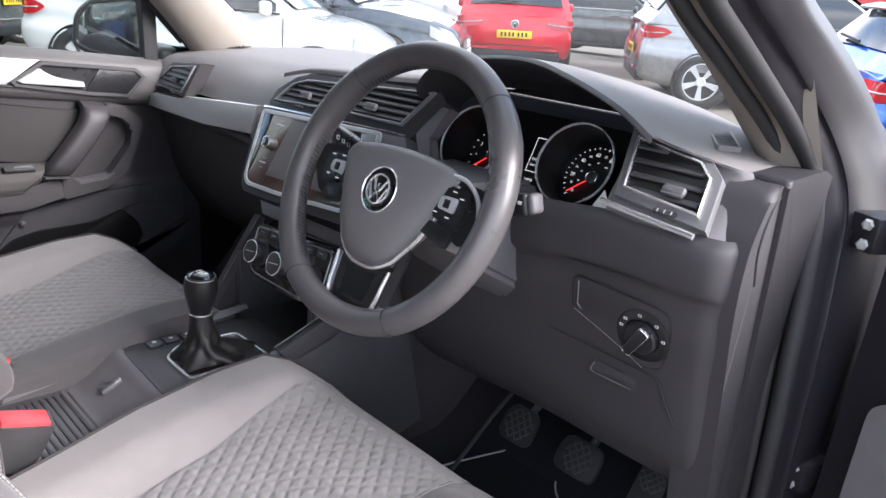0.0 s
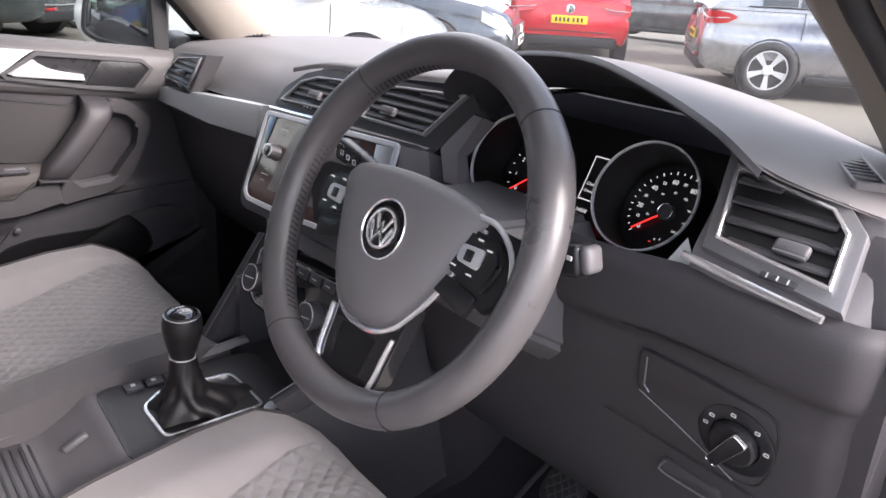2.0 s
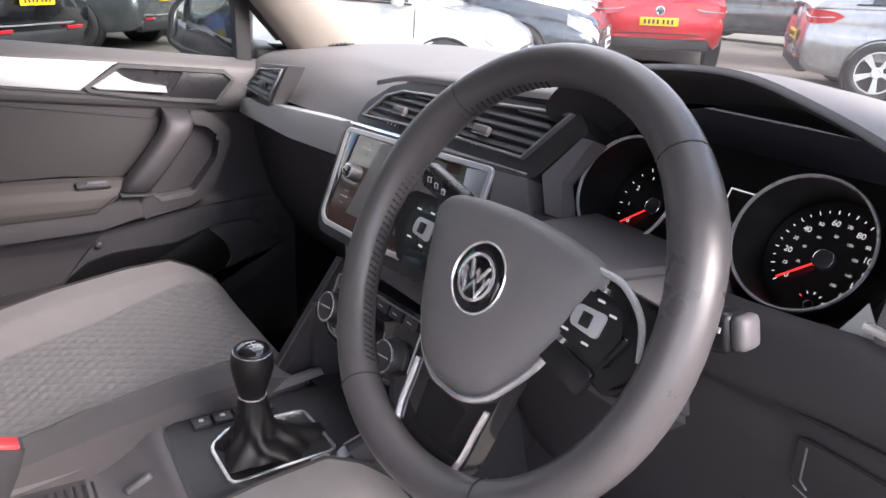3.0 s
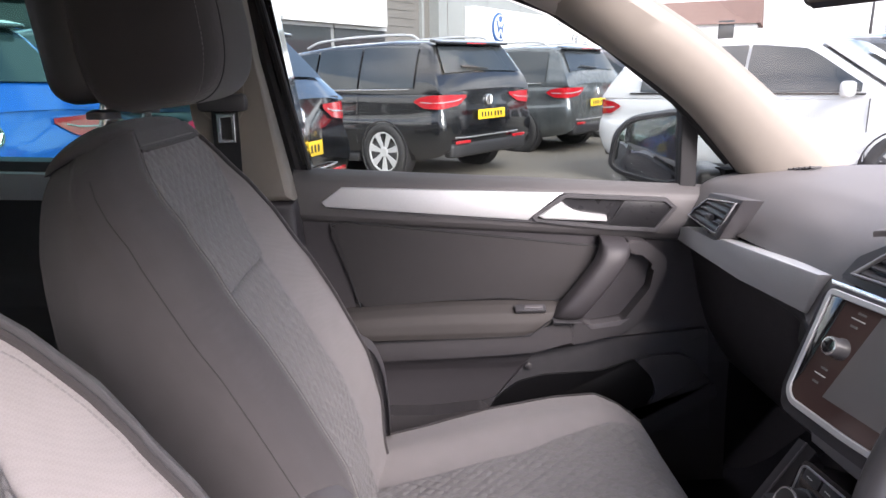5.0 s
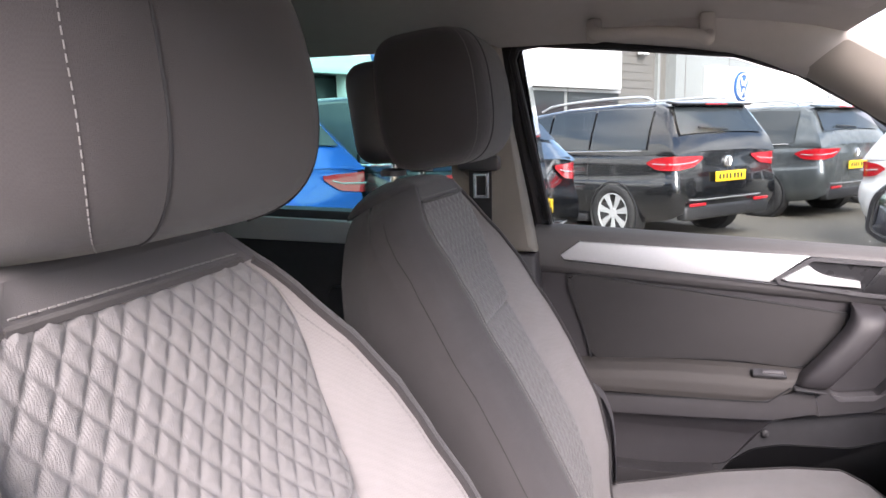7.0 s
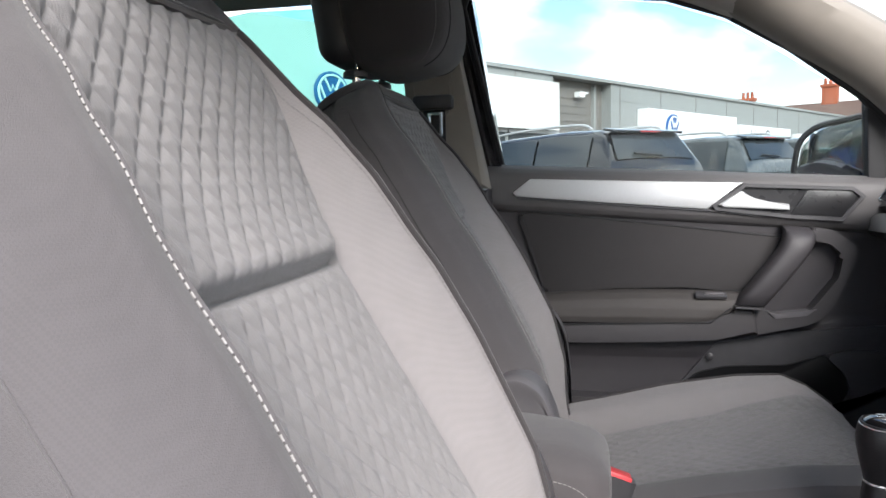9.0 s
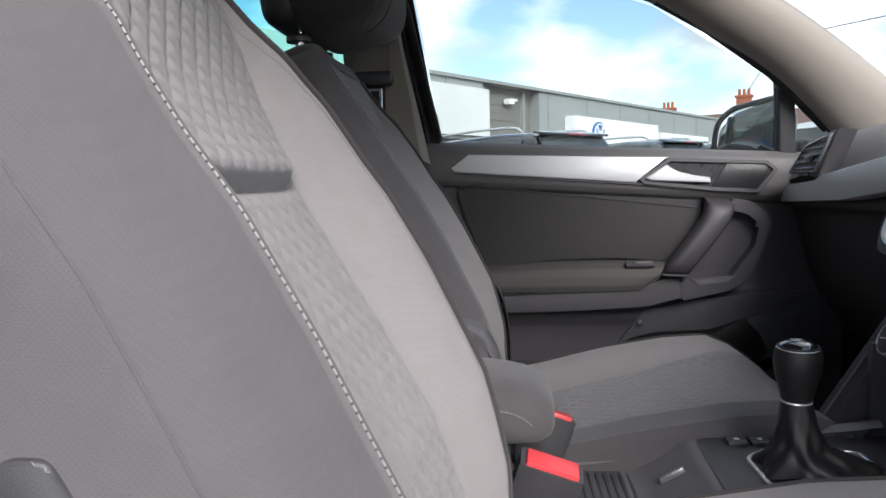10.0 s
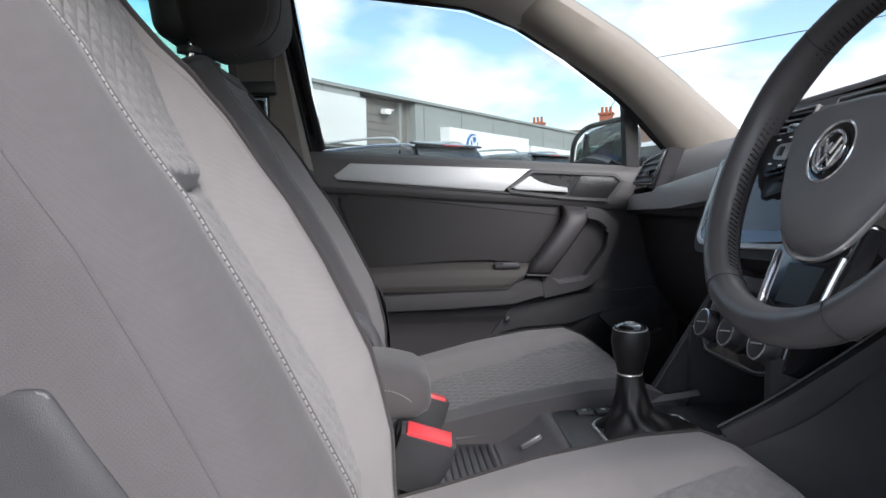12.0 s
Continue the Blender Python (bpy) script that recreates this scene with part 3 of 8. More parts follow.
def door_upper(u, v):
    y = -0.555 + 0.845 * u
    k = v * (len(DL) - 1)
    i = min(len(DL) - 2, int(k))
    a, b, t = DL[i], DL[i + 1], k - i
    x = a[0] + (b[0] - a[0]) * t
    f = (y + 0.5) / 0.75
    za, zb = a[1] + (a[2] - a[1]) * f, b[1] + (b[2] - b[1]) * f
    # front end turns outwards a little
    if y > 0.2:
        x -= 0.25 * (y - 0.2) ** 2 * 8
    return Vector((x, y, za + (zb - za) * t))


bm = bmesh.new()
grid(bm, door_upper, 30, 24)
part("upper_panel", bm, M["door_soft"], door)

bm = bmesh.new()
LOWER = [(-0.722, 0.992, 0.937), (-0.724, 0.97, 0.92), (-0.724, 0.83, 0.83), (-0.722, 0.76, 0.76), (-0.706, 0.745, 0.74), (-0.704, 0.70, 0.70), (-0.712, 0.68, 0.68), (-0.705, 0.55, 0.55), (-0.69, 0.42, 0.42)]


def door_lower(u, v):
    y = -0.555 + 0.88 * u
    k = v * (len(LOWER) - 1)
    i = min(len(LOWER) - 2, int(k))
    a, b, t = LOWER[i], LOWER[i + 1], k - i
    f = (y + 0.5) / 0.75
    za, zb = a[1] + (a[2] - a[1]) * f, b[1] + (b[2] - b[1]) * f
    return Vector((a[0] + (b[0] - a[0]) * t, y, za + (zb - za) * t))


grid(bm, door_lower, 30, 32)
part("lower_panel", bm, M["door_hard"], door)

bm = bmesh.new()
prism(bm, SIDE, round_poly([(-0.492, 0.985), (-0.46, 0.992), (0.062, 0.930), (-0.035, 0.822), (-0.15, 0.832), (-0.30, 0.828), (-0.43, 0.812)], 0.02), -0.723, -0.711, 0.006, 3)
part("cloth_insert", bm, M["door_cloth"], door, "black cloth insert")
edge = round_poly([(-0.494, 0.987), (-0.46, 0.995), (0.064, 0.932), (-0.035, 0.820)], 0.02)
bm = bmesh.new()
tube(bm, [(-0.7125, -0.434, 0.812)] + [(-0.7125, y, z) for y, z in edge], 0.0021, 6)
part("insert_groove", bm, M["rubber"], door, "dark groove round the cloth insert")
# armrest: rounded ledge that runs into the grip
bm = bmesh.new()
AR = [(-0.716, 0.822), (-0.694, 0.819), (-0.674, 0.808), (-0.666, 0.792), (-0.664, 0.776), (-0.668, 0.764), (-0.690, 0.757), (-0.716, 0.757)]


def arm(u, v):
    y = -0.555 + (0.540 - 0.078 * min(1.0, max(0.0, (v - 0.2) / 0.45))) * u
    x, z = lerp([(i / 7, *p) for i, p in enumerate(AR)], v)
    if z > 0.78:
        z += 0.010 * math.sin(math.pi * u) - 0.012 * (1 - u)
    if u > 0.9:
        x = x - (x + 0.716) * 0.15 * ((u - 0.9) / 0.1) ** 2
    return Vector((x, y, z))


grid(bm, arm, 24, 28)
armrest = part("armrest", bm, M["armrest_vinyl"], door, "soft brown-grey vinyl armrest")
bm = bmesh.new()
prism(bm, SIDE, [(-0.555, 0.754), (-0.23, 0.761), (-0.10, 0.764), (-0.060, 0.795), (-0.020, 0.798), (-0.010, 0.742), (-0.09, 0.730), (-0.23, 0.723), (-0.555, 0.711)], -0.715, -0.670, 0.008, 3)
part("armrest_base", bm, M["door_mid"], door)
bm = bmesh.new()
tube(bm, [(-0.668, -0.55, 0.756), (-0.668, -0.23, 0.763), (-0.668, -0.102, 0.766), (-0.668, -0.064, 0.796)], 0.0016, 6)
part("seam", bm, M["rubber"], door)
bm = bmesh.new()
box(bm, (-0.676, -0.101, 0.8205), (0.018, 0.060, 0.008), Matrix.Rotation(radians(28), 3, "Y"), bevel=0.002)
sw = part("window_switch", bm, M["black_plastic"], door)
bm = bmesh.new()
box(bm, (-0.6735, -0.095, 0.8240), (0.008, 0.036, 0.005), Matrix.Rotation(radians(28), 3, "Y"), bevel=0.002)
part("rocker", bm, M["grey_plastic"], sw)
bm = bmesh.new()
box(bm, (-0.6710, -0.095, 0.8225), (0.0015, 0.036, 0.002), Matrix.Rotation(radians(28), 3, "Y"))
part("rocker_edge", bm, M["silver_dull"], sw)
# diagonal pull grip, square in section, with a folded top
bm = bmesh.new()
gp = [Vector(p) for p in ((-0.700, 0.064, 0.956), (-0.676, 0.064, 0.951), (-0.660, 0.063, 0.944), (-0.652, 0.060, 0.930), (-0.649, 0.052, 0.912), (-0.648, 0.034, 0.886), (-0.648, 0.010, 0.854), (-0.650, -0.012, 0.826), (-0.655, -0.026, 0.806), (-0.668, -0.031, 0.798))]
rows = []
for p in gp:
    hw = 0.0265
    rows.append([bm.verts.new(p + Vector(o)) for o in ((-0.04, -hw, 0.004), (-0.010, -hw, 0.003), (-0.003, -hw + 0.004, 0.002), (0.0, -hw + 0.010, 0.001), (0.001, 0, 0), (0.0, hw - 0.010, -0.001), (-0.003, hw - 0.004, -0.002), (-0.010, hw, -0.003), (-0.04, hw, -0.004))])
for a, b in zip(rows, rows[1:]):
    for k in range(8):
        bm.faces.new((a[k], a[k + 1], b[k + 1], b[k]))
bm.faces.new(rows[0][::-1])
bm.faces.new(rows[-1])
part("pull_handle", bm, M["door_hard"], door, "dark grey diagonal pull handle", sharp=50)
bm = bmesh.new()
prism(bm, SIDE, [(-0.058, 0.8015), (-0.004, 0.7985), (-0.005, 0.795), (-0.059, 0.798)], -0.70, -0.650, 0.001)
part("grip_foot_line", bm, M["black_plastic"], door)
# frame of the recess behind the grip
bm = bmesh.new()
prism(bm, SIDE, round_poly([(-0.030, 0.738), (-0.002, 0.743), (0.080, 0.760), (0.110, 0.776), (0.130, 0.802), (0.168, 0.893), (0.166, 0.918), (0.125, 0.950), (0.086, 0.956), (0.086, 0.930), (0.120, 0.922), (0.143, 0.900), (0.136, 0.856), (0.088, 0.792), (0.022, 0.782), (-0.012, 0.796), (-0.030, 0.796)], 0.007), -0.718, -0.678, 0.006, 3)
part("recess_surround", bm, M["door_mid"], door)
bm = bmesh.new()
prism(bm, SIDE, round_poly([(0.006, 0.788), (0.022, 0.7735), (0.080, 0.7805), (0.098, 0.795), (0.088, 0.792), (0.022, 0.784)], 0.002), -0.700, -0.6765, 0.002, 2)
part("recess_lip", bm, M["grey_plastic"], door)
bm = bmesh.new()
prism(bm, SIDE, [(0.05, 0.935), (0.12, 0.925), (0.145, 0.902), (0.138, 0.854), (0.090, 0.788), (-0.012, 0.778)], -0.724, -0.712)
part("recess", bm, M["door_hard"], door)
# silver strip
bm = bmesh.new()
prism(bm, SIDE, [(-0.500, 1.035), (-0.462, 1.063), (-0.037, 1.045), (-0.100, 1.003), (-0.104, 0.993), (-0.493, 1.026)], -0.706, -0.696, 0.003, 2)
part("trim_strip", bm, M["silver"], door, "brushed silver trim strip")
# thin black bead drawn as the shadow under the silver strip
bm = bmesh.new()
tube(bm, [(-0.700, -0.490, 1.0235), (-0.700, -0.10, 0.990), (-0.700, 0.0, 0.977)], 0.0022, 6)
part("strip_shadow_line", bm, M["black_plastic"], door)
# inner handle in its bowl
BZ = [(-0.099, 1.001), (-0.036, 1.044), (0.164, 1.033), (0.186, 1.014), (0.147, 0.965), (0.05, 0.972), (-0.090, 0.990)]
bm = bmesh.new()
rim(bm, SIDE, BZ, 0.008, -0.706, -0.694)
part("handle_bezel", bm, M["black_plastic"], door)
bm = bmesh.new()
prism(bm, SIDE, inset(BZ, 0.007), -0.706, -0.7025)
part("handle_bowl", bm, M["switch_black"], door)
bm = bmesh.new()
prism(bm, SIDE, [(0.084, 1.031), (0.160, 1.0275), (0.176, 1.012), (0.145, 0.974), (0.052, 0.981)], -0.7025, -0.6985, 0.001)
spk = part("tweeter_grille", bm, M["switch_black"], door, "black perforated tweeter grille")
bm = bmesh.new()
for i in range(30):
    for j in range(14):
        y, z = 0.058 + i * 0.0040 + (j % 2) * 0.002, 0.977 + j * 0.0038
        a = 0.052 + (z - 0.981) * 0.64 + 0.004
        b = 0.172 - abs(z - 1.012) * (0.75 if z < 1.012 else 0.9)
        if a < y < b and z < 1.028 - (y - 0.084) * 0.04:
            bm.faces.new([bm.verts.new((-0.6981, y + 0.0013 * math.cos(k * 1.047), z + 0.0013 * math.sin(k * 1.047))) for k in range(6)])
part("perforation", bm, M["dial_black"], spk)
bm = bmesh.new()
prism(bm, SIDE, [(-0.086, 1.002), (-0.044, 1.029), (-0.038, 1.027), (-0.020, 1.010), (0.046, 1.001), (0.048, 0.989), (-0.075, 0.996)], -0.7025, -0.688, 0.004, 3)
part("release_handle", bm, M["silver"], door, "satin silver door release handle")
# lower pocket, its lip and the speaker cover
# flat dark sheet drawn as the shadow low on the door
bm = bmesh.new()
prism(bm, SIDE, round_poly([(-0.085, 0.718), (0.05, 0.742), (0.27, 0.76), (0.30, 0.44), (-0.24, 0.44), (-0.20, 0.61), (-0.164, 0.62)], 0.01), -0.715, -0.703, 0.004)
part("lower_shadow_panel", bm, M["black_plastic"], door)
# near-black sheet gives the pocket mouth its shade
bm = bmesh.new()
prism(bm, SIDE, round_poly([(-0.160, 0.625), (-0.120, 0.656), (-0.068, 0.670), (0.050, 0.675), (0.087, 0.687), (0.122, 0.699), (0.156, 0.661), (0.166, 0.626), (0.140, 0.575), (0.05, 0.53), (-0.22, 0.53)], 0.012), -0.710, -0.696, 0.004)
part("pocket_shade", bm, M["dial_black"], door)
bm = bmesh.new()
prism(bm, SIDE, round_poly([(0.119, 0.698), (0.162, 0.709), (0.212, 0.710), (0.245, 0.694), (0.268, 0.660), (0.161, 0.602), (0.138, 0.575), (0.166, 0.626), (0.156, 0.661)], 0.010), -0.71, -0.688, 0.005, 3)
part("speaker_cover", bm, M["door_mid"], door)
bm = bmesh.new()
prism(bm, SIDE, round_poly([(-0.20, 0.560), (0.085, 0.556), (0.161, 0.603), (0.270, 0.664), (0.285, 0.630), (0.18, 0.570), (0.10, 0.515), (-0.20, 0.50)], 0.008), -0.71, -0.660, 0.006, 3)
part("pocket_lip", bm, M["door_mid"], door)
bm = bmesh.new()
prism(bm, SIDE, round_poly([(-0.555, 0.612), (-0.30, 0.604), (-0.195, 0.614), (-0.175, 0.600), (-0.20, 0.50), (-0.555, 0.48)], 0.015), -0.71, -0.662, 0.012, 3)
part("door_pocket", bm, M["door_mid"], door)
bm = bmesh.new()
lathe(bm, Matrix.Translation((-0.699, -0.098, 0.690)) @ Matrix.Rotation(radians(90), 4, "Y"), [(0.007, 0), (0.007, 0.004), (0.004, 0.006)], 14)
part("screw_cap", bm, M["black_plastic"], door)
# quarter post
bm = bmesh.new()
prism(bm, SIDE, [(0.203, 1.045), (0.196, 1.215), (0.232, 1.190), (0.236, 1.045)], -0.765, -0.735, 0.004)
part("quarter_post", bm, M["rubber"], door, "black upright bar between the panes")

# ---- door mirror ----
mir = empty("door_mirror", "dark grey door mirror on the passenger side", "door mirror", at=(-0.90, 0.26, 1.03))
MF = round_poly([(0.118, 1.060), (0.128, 1.135), (0.165, 1.170), (0.275, 1.188), (0.300, 1.15), (0.296, 1.035), (0.25, 1.022), (0.150, 1.040)], 0.03)
mm = Matrix.Translation((-0.945, 0.205, 0)) @ Matrix.Rotation(radians(-28), 4, "Z") @ Matrix.Translation((0.945, -0.205, 0))
bm = bmesh.new()
cx, cz = 0.21, 1.105
rows = []
for w, s in ((-0.945, 1.0), (-0.952, 1.06), (-0.975, 1.08), (-1.01, 1.0), (-1.04, 0.8), (-1.055, 0.45)):
    rows.append([bm.verts.new((w, cx + (y - cx) * s, cz + (z - cz) * s)) for y, z in MF])
n = len(MF)
for a, b in zip(rows, rows[1:]):
    for i in range(n):
        bm.faces.new((a[i], a[(i + 1) % n], b[(i + 1) % n], b[i]))
bm.faces.new(rows[-1])
MIRM = Matrix.Translation((-0.93, 0.20, 0)) @ Matrix.Rotation(radians(-38), 4, "Z") @ Matrix.Translation((0.945, -0.21, 0))
bmesh.ops.transform(bm, matrix=MIRM, verts=bm.verts)
part("housing", bm, M["black_plastic"], mir)
bm = bmesh.new()
rim(bm, SIDE, MF, 0.008, -0.955, -0.940)
bmesh.ops.transform(bm, matrix=MIRM, verts=bm.verts)
part("glass_frame", bm, M["black_plastic"], mir)
bm = bmesh.new()
MG = inset(MF, 0.007)
rings = []
for k in range(13):
    f = 1 - k / 12
    rings.append([bm.verts.new((-0.946 + 0.009 * (1 - f * f), cx + (y - cx) * f, cz + (z - cz) * f)) for y, z in MG] if f else [bm.verts.new((-0.937, cx, cz))])
for a, b in zip(rings, rings[1:]):
    for i in range(len(MG)):
        bm.faces.new((a[i], a[(i + 1) % len(MG)], b[(i + 1) % len(MG)], b[i]) if len(b) > 1 else (a[i], a[(i + 1) % len(MG)], b[0]))
bmesh.ops.transform(bm, matrix=MIRM, verts=bm.verts)
part("mirror_glass", bm, M["mirror"], mir, "convex mirror glass", sharp=180)
bm = bmesh.new()
box(bm, (-0.83, 0.29, 1.055), (0.16, 0.07, 0.045), Matrix.Rotation(radians(-8), 3, "Z"), bevel=0.015, seg=3)
part("foot", bm, M["black_plastic"], mir)

# ---- front seats ----
XC = -0.37
BACK = [(0.0, -0.385, 0.575), (0.10, -0.402, 0.640), (0.22, -0.412, 0.720), (0.36, -0.440, 0.800), (0.50, -0.492, 0.890), (0.66, -0.556, 0.995), (0.80, -0.594, 1.082), (0.92, -0.622, 1.160), (1.0, -0.646, 1.208)]


def back_spine(v):
    y, z = lerp(BACK, v)
    y += SEAT["shift"]
    y0, z0 = lerp(BACK, max(0, v - 0.06))
    y1, z1 = lerp(BACK, min(1, v + 0.06))
    t = Vector((0, y1 - y0, z1 - z0)).normalized()
    return Vector((0, y, z)), Vector((0, t.z, -t.y)), t


def tri(x):
    return abs((x % 1.0) - 0.5) * 2


def quilt(a, b, p, q):
    """Padded diamonds: a seam valley along two crossing diagonals."""
    s, t = a / p + b / q, a / p - b / q
    h = min(1 - tri(s), 1 - tri(t))
    return min(1.0, h * 2.0) ** 0.6 * (0.65 + 0.35 * h)


def back_width(v):
    return lerp([(0, 0.225), (0.2, 0.245), (0.5, 0.250), (0.75, 0.238), (0.86, 0.215), (0.92, 0.196), (0.96, 0.174), (0.985, 0.152), (1.0, 0.130)], v)


def back_thick(v):
    return lerp([(0, 0.20), (0.3, 0.19), (0.7, 0.155), (1.0, 0.115)], v)


def crest(v):
    """How far the bolsters stand proud of the insert."""
    return SEAT["crest"] * lerp([(0, 0.024), (0.15, 0.030), (0.3, 0.042), (0.43, 0.050), (0.52, 0.055), (0.60, 0.057), (0.66, 0.054), (0.75, 0.046), (0.83, 0.032), (0.88, 0.016), (0.92, 0.007), (1.0, 0.001)], v)


def pip(v):
    """Half width at the piped crest of the bolsters."""
    return lerp([(0, 0.165), (0.1, 0.174), (0.3, 0.183), (0.5, 0.186), (0.7, 0.180), (0.8, 0.168), (0.88, 0.150), (0.92, 0.138), (0.945, 0.124), (0.965, 0.109), (1.0, 0.090)], v)


def back_point(l, d, v):
    p, n, t = back_spine(v)
    return Vector((XC + l, p.y, p.z)) + n * d


def ins_half(v):
    """Half width of the quilted insert."""
    return lerp([(0, 0.108), (0.3, 0.112), (0.55, 0.118), (0.67, 0.126), (0.76, 0.136), (0.84, 0.143), (0.88, 0.142), (0.92, 0.131), (0.945, 0.117), (0.965, 0.102), (1.0, 0.083)], v)


SEAT = {"shift": 0.0, "head": 0.0, "crest": 1.0, "seam": "cloth_head"}


def back_front(l, v):
    """Depth of the front face at l from the middle: flat insert, bolsters that climb to the piping, then the turn."""
    a, ins, p, c = abs(l), ins_half(v), pip(v), crest(v)
    if a <= ins:
        return -0.004 * (1 - (a / ins) ** 2)
    if a <= p:
        k = (a - ins) / (p - ins)
        return c * (0.30 * k + 0.70 * (3 * k * k - 2 * k ** 3))
    return c - 0.5 * (a - p)


V_SEAM = 0.665


def back_insert(u, v):
    vv = 0.02 + 0.942 * v
    ins = ins_half(vv)
    l = -ins + 2 * ins * u
    h = vv * 0.70
    near = ins - abs(l)
    ed = min(1, near / 0.008)
    d = back_front(l, vv) + 0.0010 + 0.0038 * quilt(l, h, 0.0225, 0.0290) * ed * min(1, abs(vv - V_SEAM) / 0.022)
    g = (vv - V_SEAM) * 0.70
    d -= 0.010 * math.exp(-(g / 0.005) ** 2) * ed
    if g > 0:
        d += 0.013 * math.exp(-(g / 0.045) ** 1.5) * min(1, near / 0.025)
    return back_point(l, d, vv)


def shell_sector(bm, l0, l1, n, v0=0.0, v1=1.0, nv=46):
    def fn(u, v):
        vv = v0 + (v1 - v0) * v
        l = l0(vv) + (l1(vv) - l0(vv)) * u
        return back_point(l, back_front(l, vv), vv)
    grid(bm, fn, n, nv)


def seat(label):
    st = empty("front_seat", label, "car seat", "front seats", at=(XC, -0.30, 0.43))
    bm = bmesh.new()
    grid(bm, back_insert, 190, 400)
    part("backrest_insert", bm, M["cloth_insert"], st, "quilted grey diamond cloth insert", sharp=180)
    for sgn in (-1, 1):
        bm = bmesh.new()
        shell_sector(bm, lambda v: sgn * ins_half(v), lambda v: sgn * pip(v), 18, 0.0, 0.962)
        part("backrest_bolster", bm, M["cloth_light"], st, "light grey cloth bolster")

    # sides and back in dark cloth, from one piping round to the other
    def wrap(u, v):
        w, th, p, c = back_width(v), back_thick(v), pip(v), crest(v)
        m = p + (w - p) * 0.5
        way = [(0, p, c), (0.03, p + (w - p) * 0.22, c + 0.001), (0.06, m, c - 0.008), (0.09, p + (w - p) * 0.8, c - 0.022), (0.12, w - 0.002, c - 0.042), (0.15, w, c - 0.062), (0.34, w - 0.004, -th + 0.06), (0.42, w - 0.02, -th + 0.015), (0.46, w - 0.05, -th), (0.5, 0.0, -th - 0.004)]
        k = u if u <= 0.5 else 1 - u
        l, d = lerp(way, k)
        return back_point(l if u <= 0.5 else -l, d, v)
    bm = bmesh.new()
    grid(bm, wrap, 100, 60)
    part("backrest_side", bm, M["cloth_dark"], st, sharp=180)
    for u in (0.118, 0.882):
        bm = bmesh.new()
        tube(bm, [wrap(u, i / 60) for i in range(3, 58)], 0.0008, 5)
        part("side_seam", bm, M[SEAT["seam"]], st)

    def crown(u, v):
        # closes the top from front to back
        w = back_width(1.0)
        w = lerp([(0, pip(1.0)), (0.2, w - 0.003), (0.65, w - 0.004), (0.88, w - 0.020), (1, w - 0.050)], v)
        l = -w + 2 * w * u
        edge = 1 - (abs(l) / w) ** 2.6
        p, n, t = back_spine(1.0)
        th = back_thick(1.0)
        df = back_front(l, 1.0)
        a = math.pi * v
        d = df + (-th - df) * (0.5 - 0.5 * math.cos(a))
        h = 0.030 * math.sin(a) * max(0.0, edge) ** 0.5
        return Vector((XC + l, p.y, p.z)) + n * d + t * h
    bm = bmesh.new()
    grid(bm, crown, 30, 16)

    def yoke(u, v):
        vv = 0.960 + 0.040 * v
        w = pip(vv) + 0.0005
        l = -w + 2 * w * u
        return back_point(l, back_front(l, vv) + 0.0012, vv)
    grid(bm, yoke, 30, 8)
    part("backrest_yoke", bm, M["cloth_dark"], st, "dark cloth shoulder panel")
    # piping with a row of stitches beside it
    vs_ = [0.04 + 0.92 * i / 60 for i in range(61)]
    over = lambda l, o: [back_point(l(v), back_front(l(v), v) + o, v) for v in vs_]
    for sgn in (-1, 1):
        bm = bmesh.new()
        tube(bm, over(lambda v: sgn * pip(v), 0.0005), 0.0032 if sgn < 0 else 0.0016, 6)
        part("piping", bm, M["cloth_head"] if sgn < 0 else M["cloth_dark"], st, "dark piped edge")
        bm = bmesh.new()
        if sgn > 0:
            dashes(bm, over(lambda v: pip(v) + 0.0018, 0.0018), 0.0044, 0.0030, 0.00062)
        else:
            dashes(bm, over(lambda v: -pip(v) + 0.006, 0.0008), 0.0052, 0.0036, 0.0007)
        part("stitching", bm, M["stitch"] if sgn > 0 else M["stitch_grey"], st, "pale contrast stitching")
    top_ = lambda o, vv: [back_point(ins_half(0.962) * (0.1 * k - 1), back_front(0, 0.96) + o, vv) for k in range(21)]
    bm = bmesh.new()
    dashes(bm, top_(0.0055, 0.972), 0.0062, 0.0046, 0.0007)
    part("stitching", bm, M["stitch_grey"], st)
    bm = bmesh.new()
    tube(bm, top_(0.004, 0.963), 0.0034, 6)
    part("piping", bm, M["cloth_head"], st)

    # cushion
    def cush_top(x, y):
        """Height of the cushion over x (from its middle) and y."""
        z = lerp([(-0.42, 0.592), (-0.32, 0.612), (-0.20, 0.640), (-0.08, 0.660), (0.0, 0.664), (0.04, 0.660), (0.08, 0.642), (0.105, 0.606), (0.115, 0.56)], y)
        a = abs(x)
        if a > 0.11:
            s = min(1, (a - 0.11) / 0.075)
            z += (0.030 if y < 0.0 else 0.030 * max(0, 1 - y / 0.10)) * (3 * s * s - 2 * s ** 3)
        return z

    def half(y):
        return lerp([(-0.42, 0.225), (-0.2, 0.238), (0.0, 0.240), (0.07, 0.222), (0.115, 0.19)], y)

    def ins_c(y):
        return lerp([(-0.42, 0.105), (-0.15, 0.120), (0.05, 0.165), (0.12, 0.18)], y)
    YA, YB = -0.40, 0.112
    KP = 0.132
    edge_c = lambda y, sgn: KP if sgn > 0 else ins_c(y)
    bm = bmesh.new()

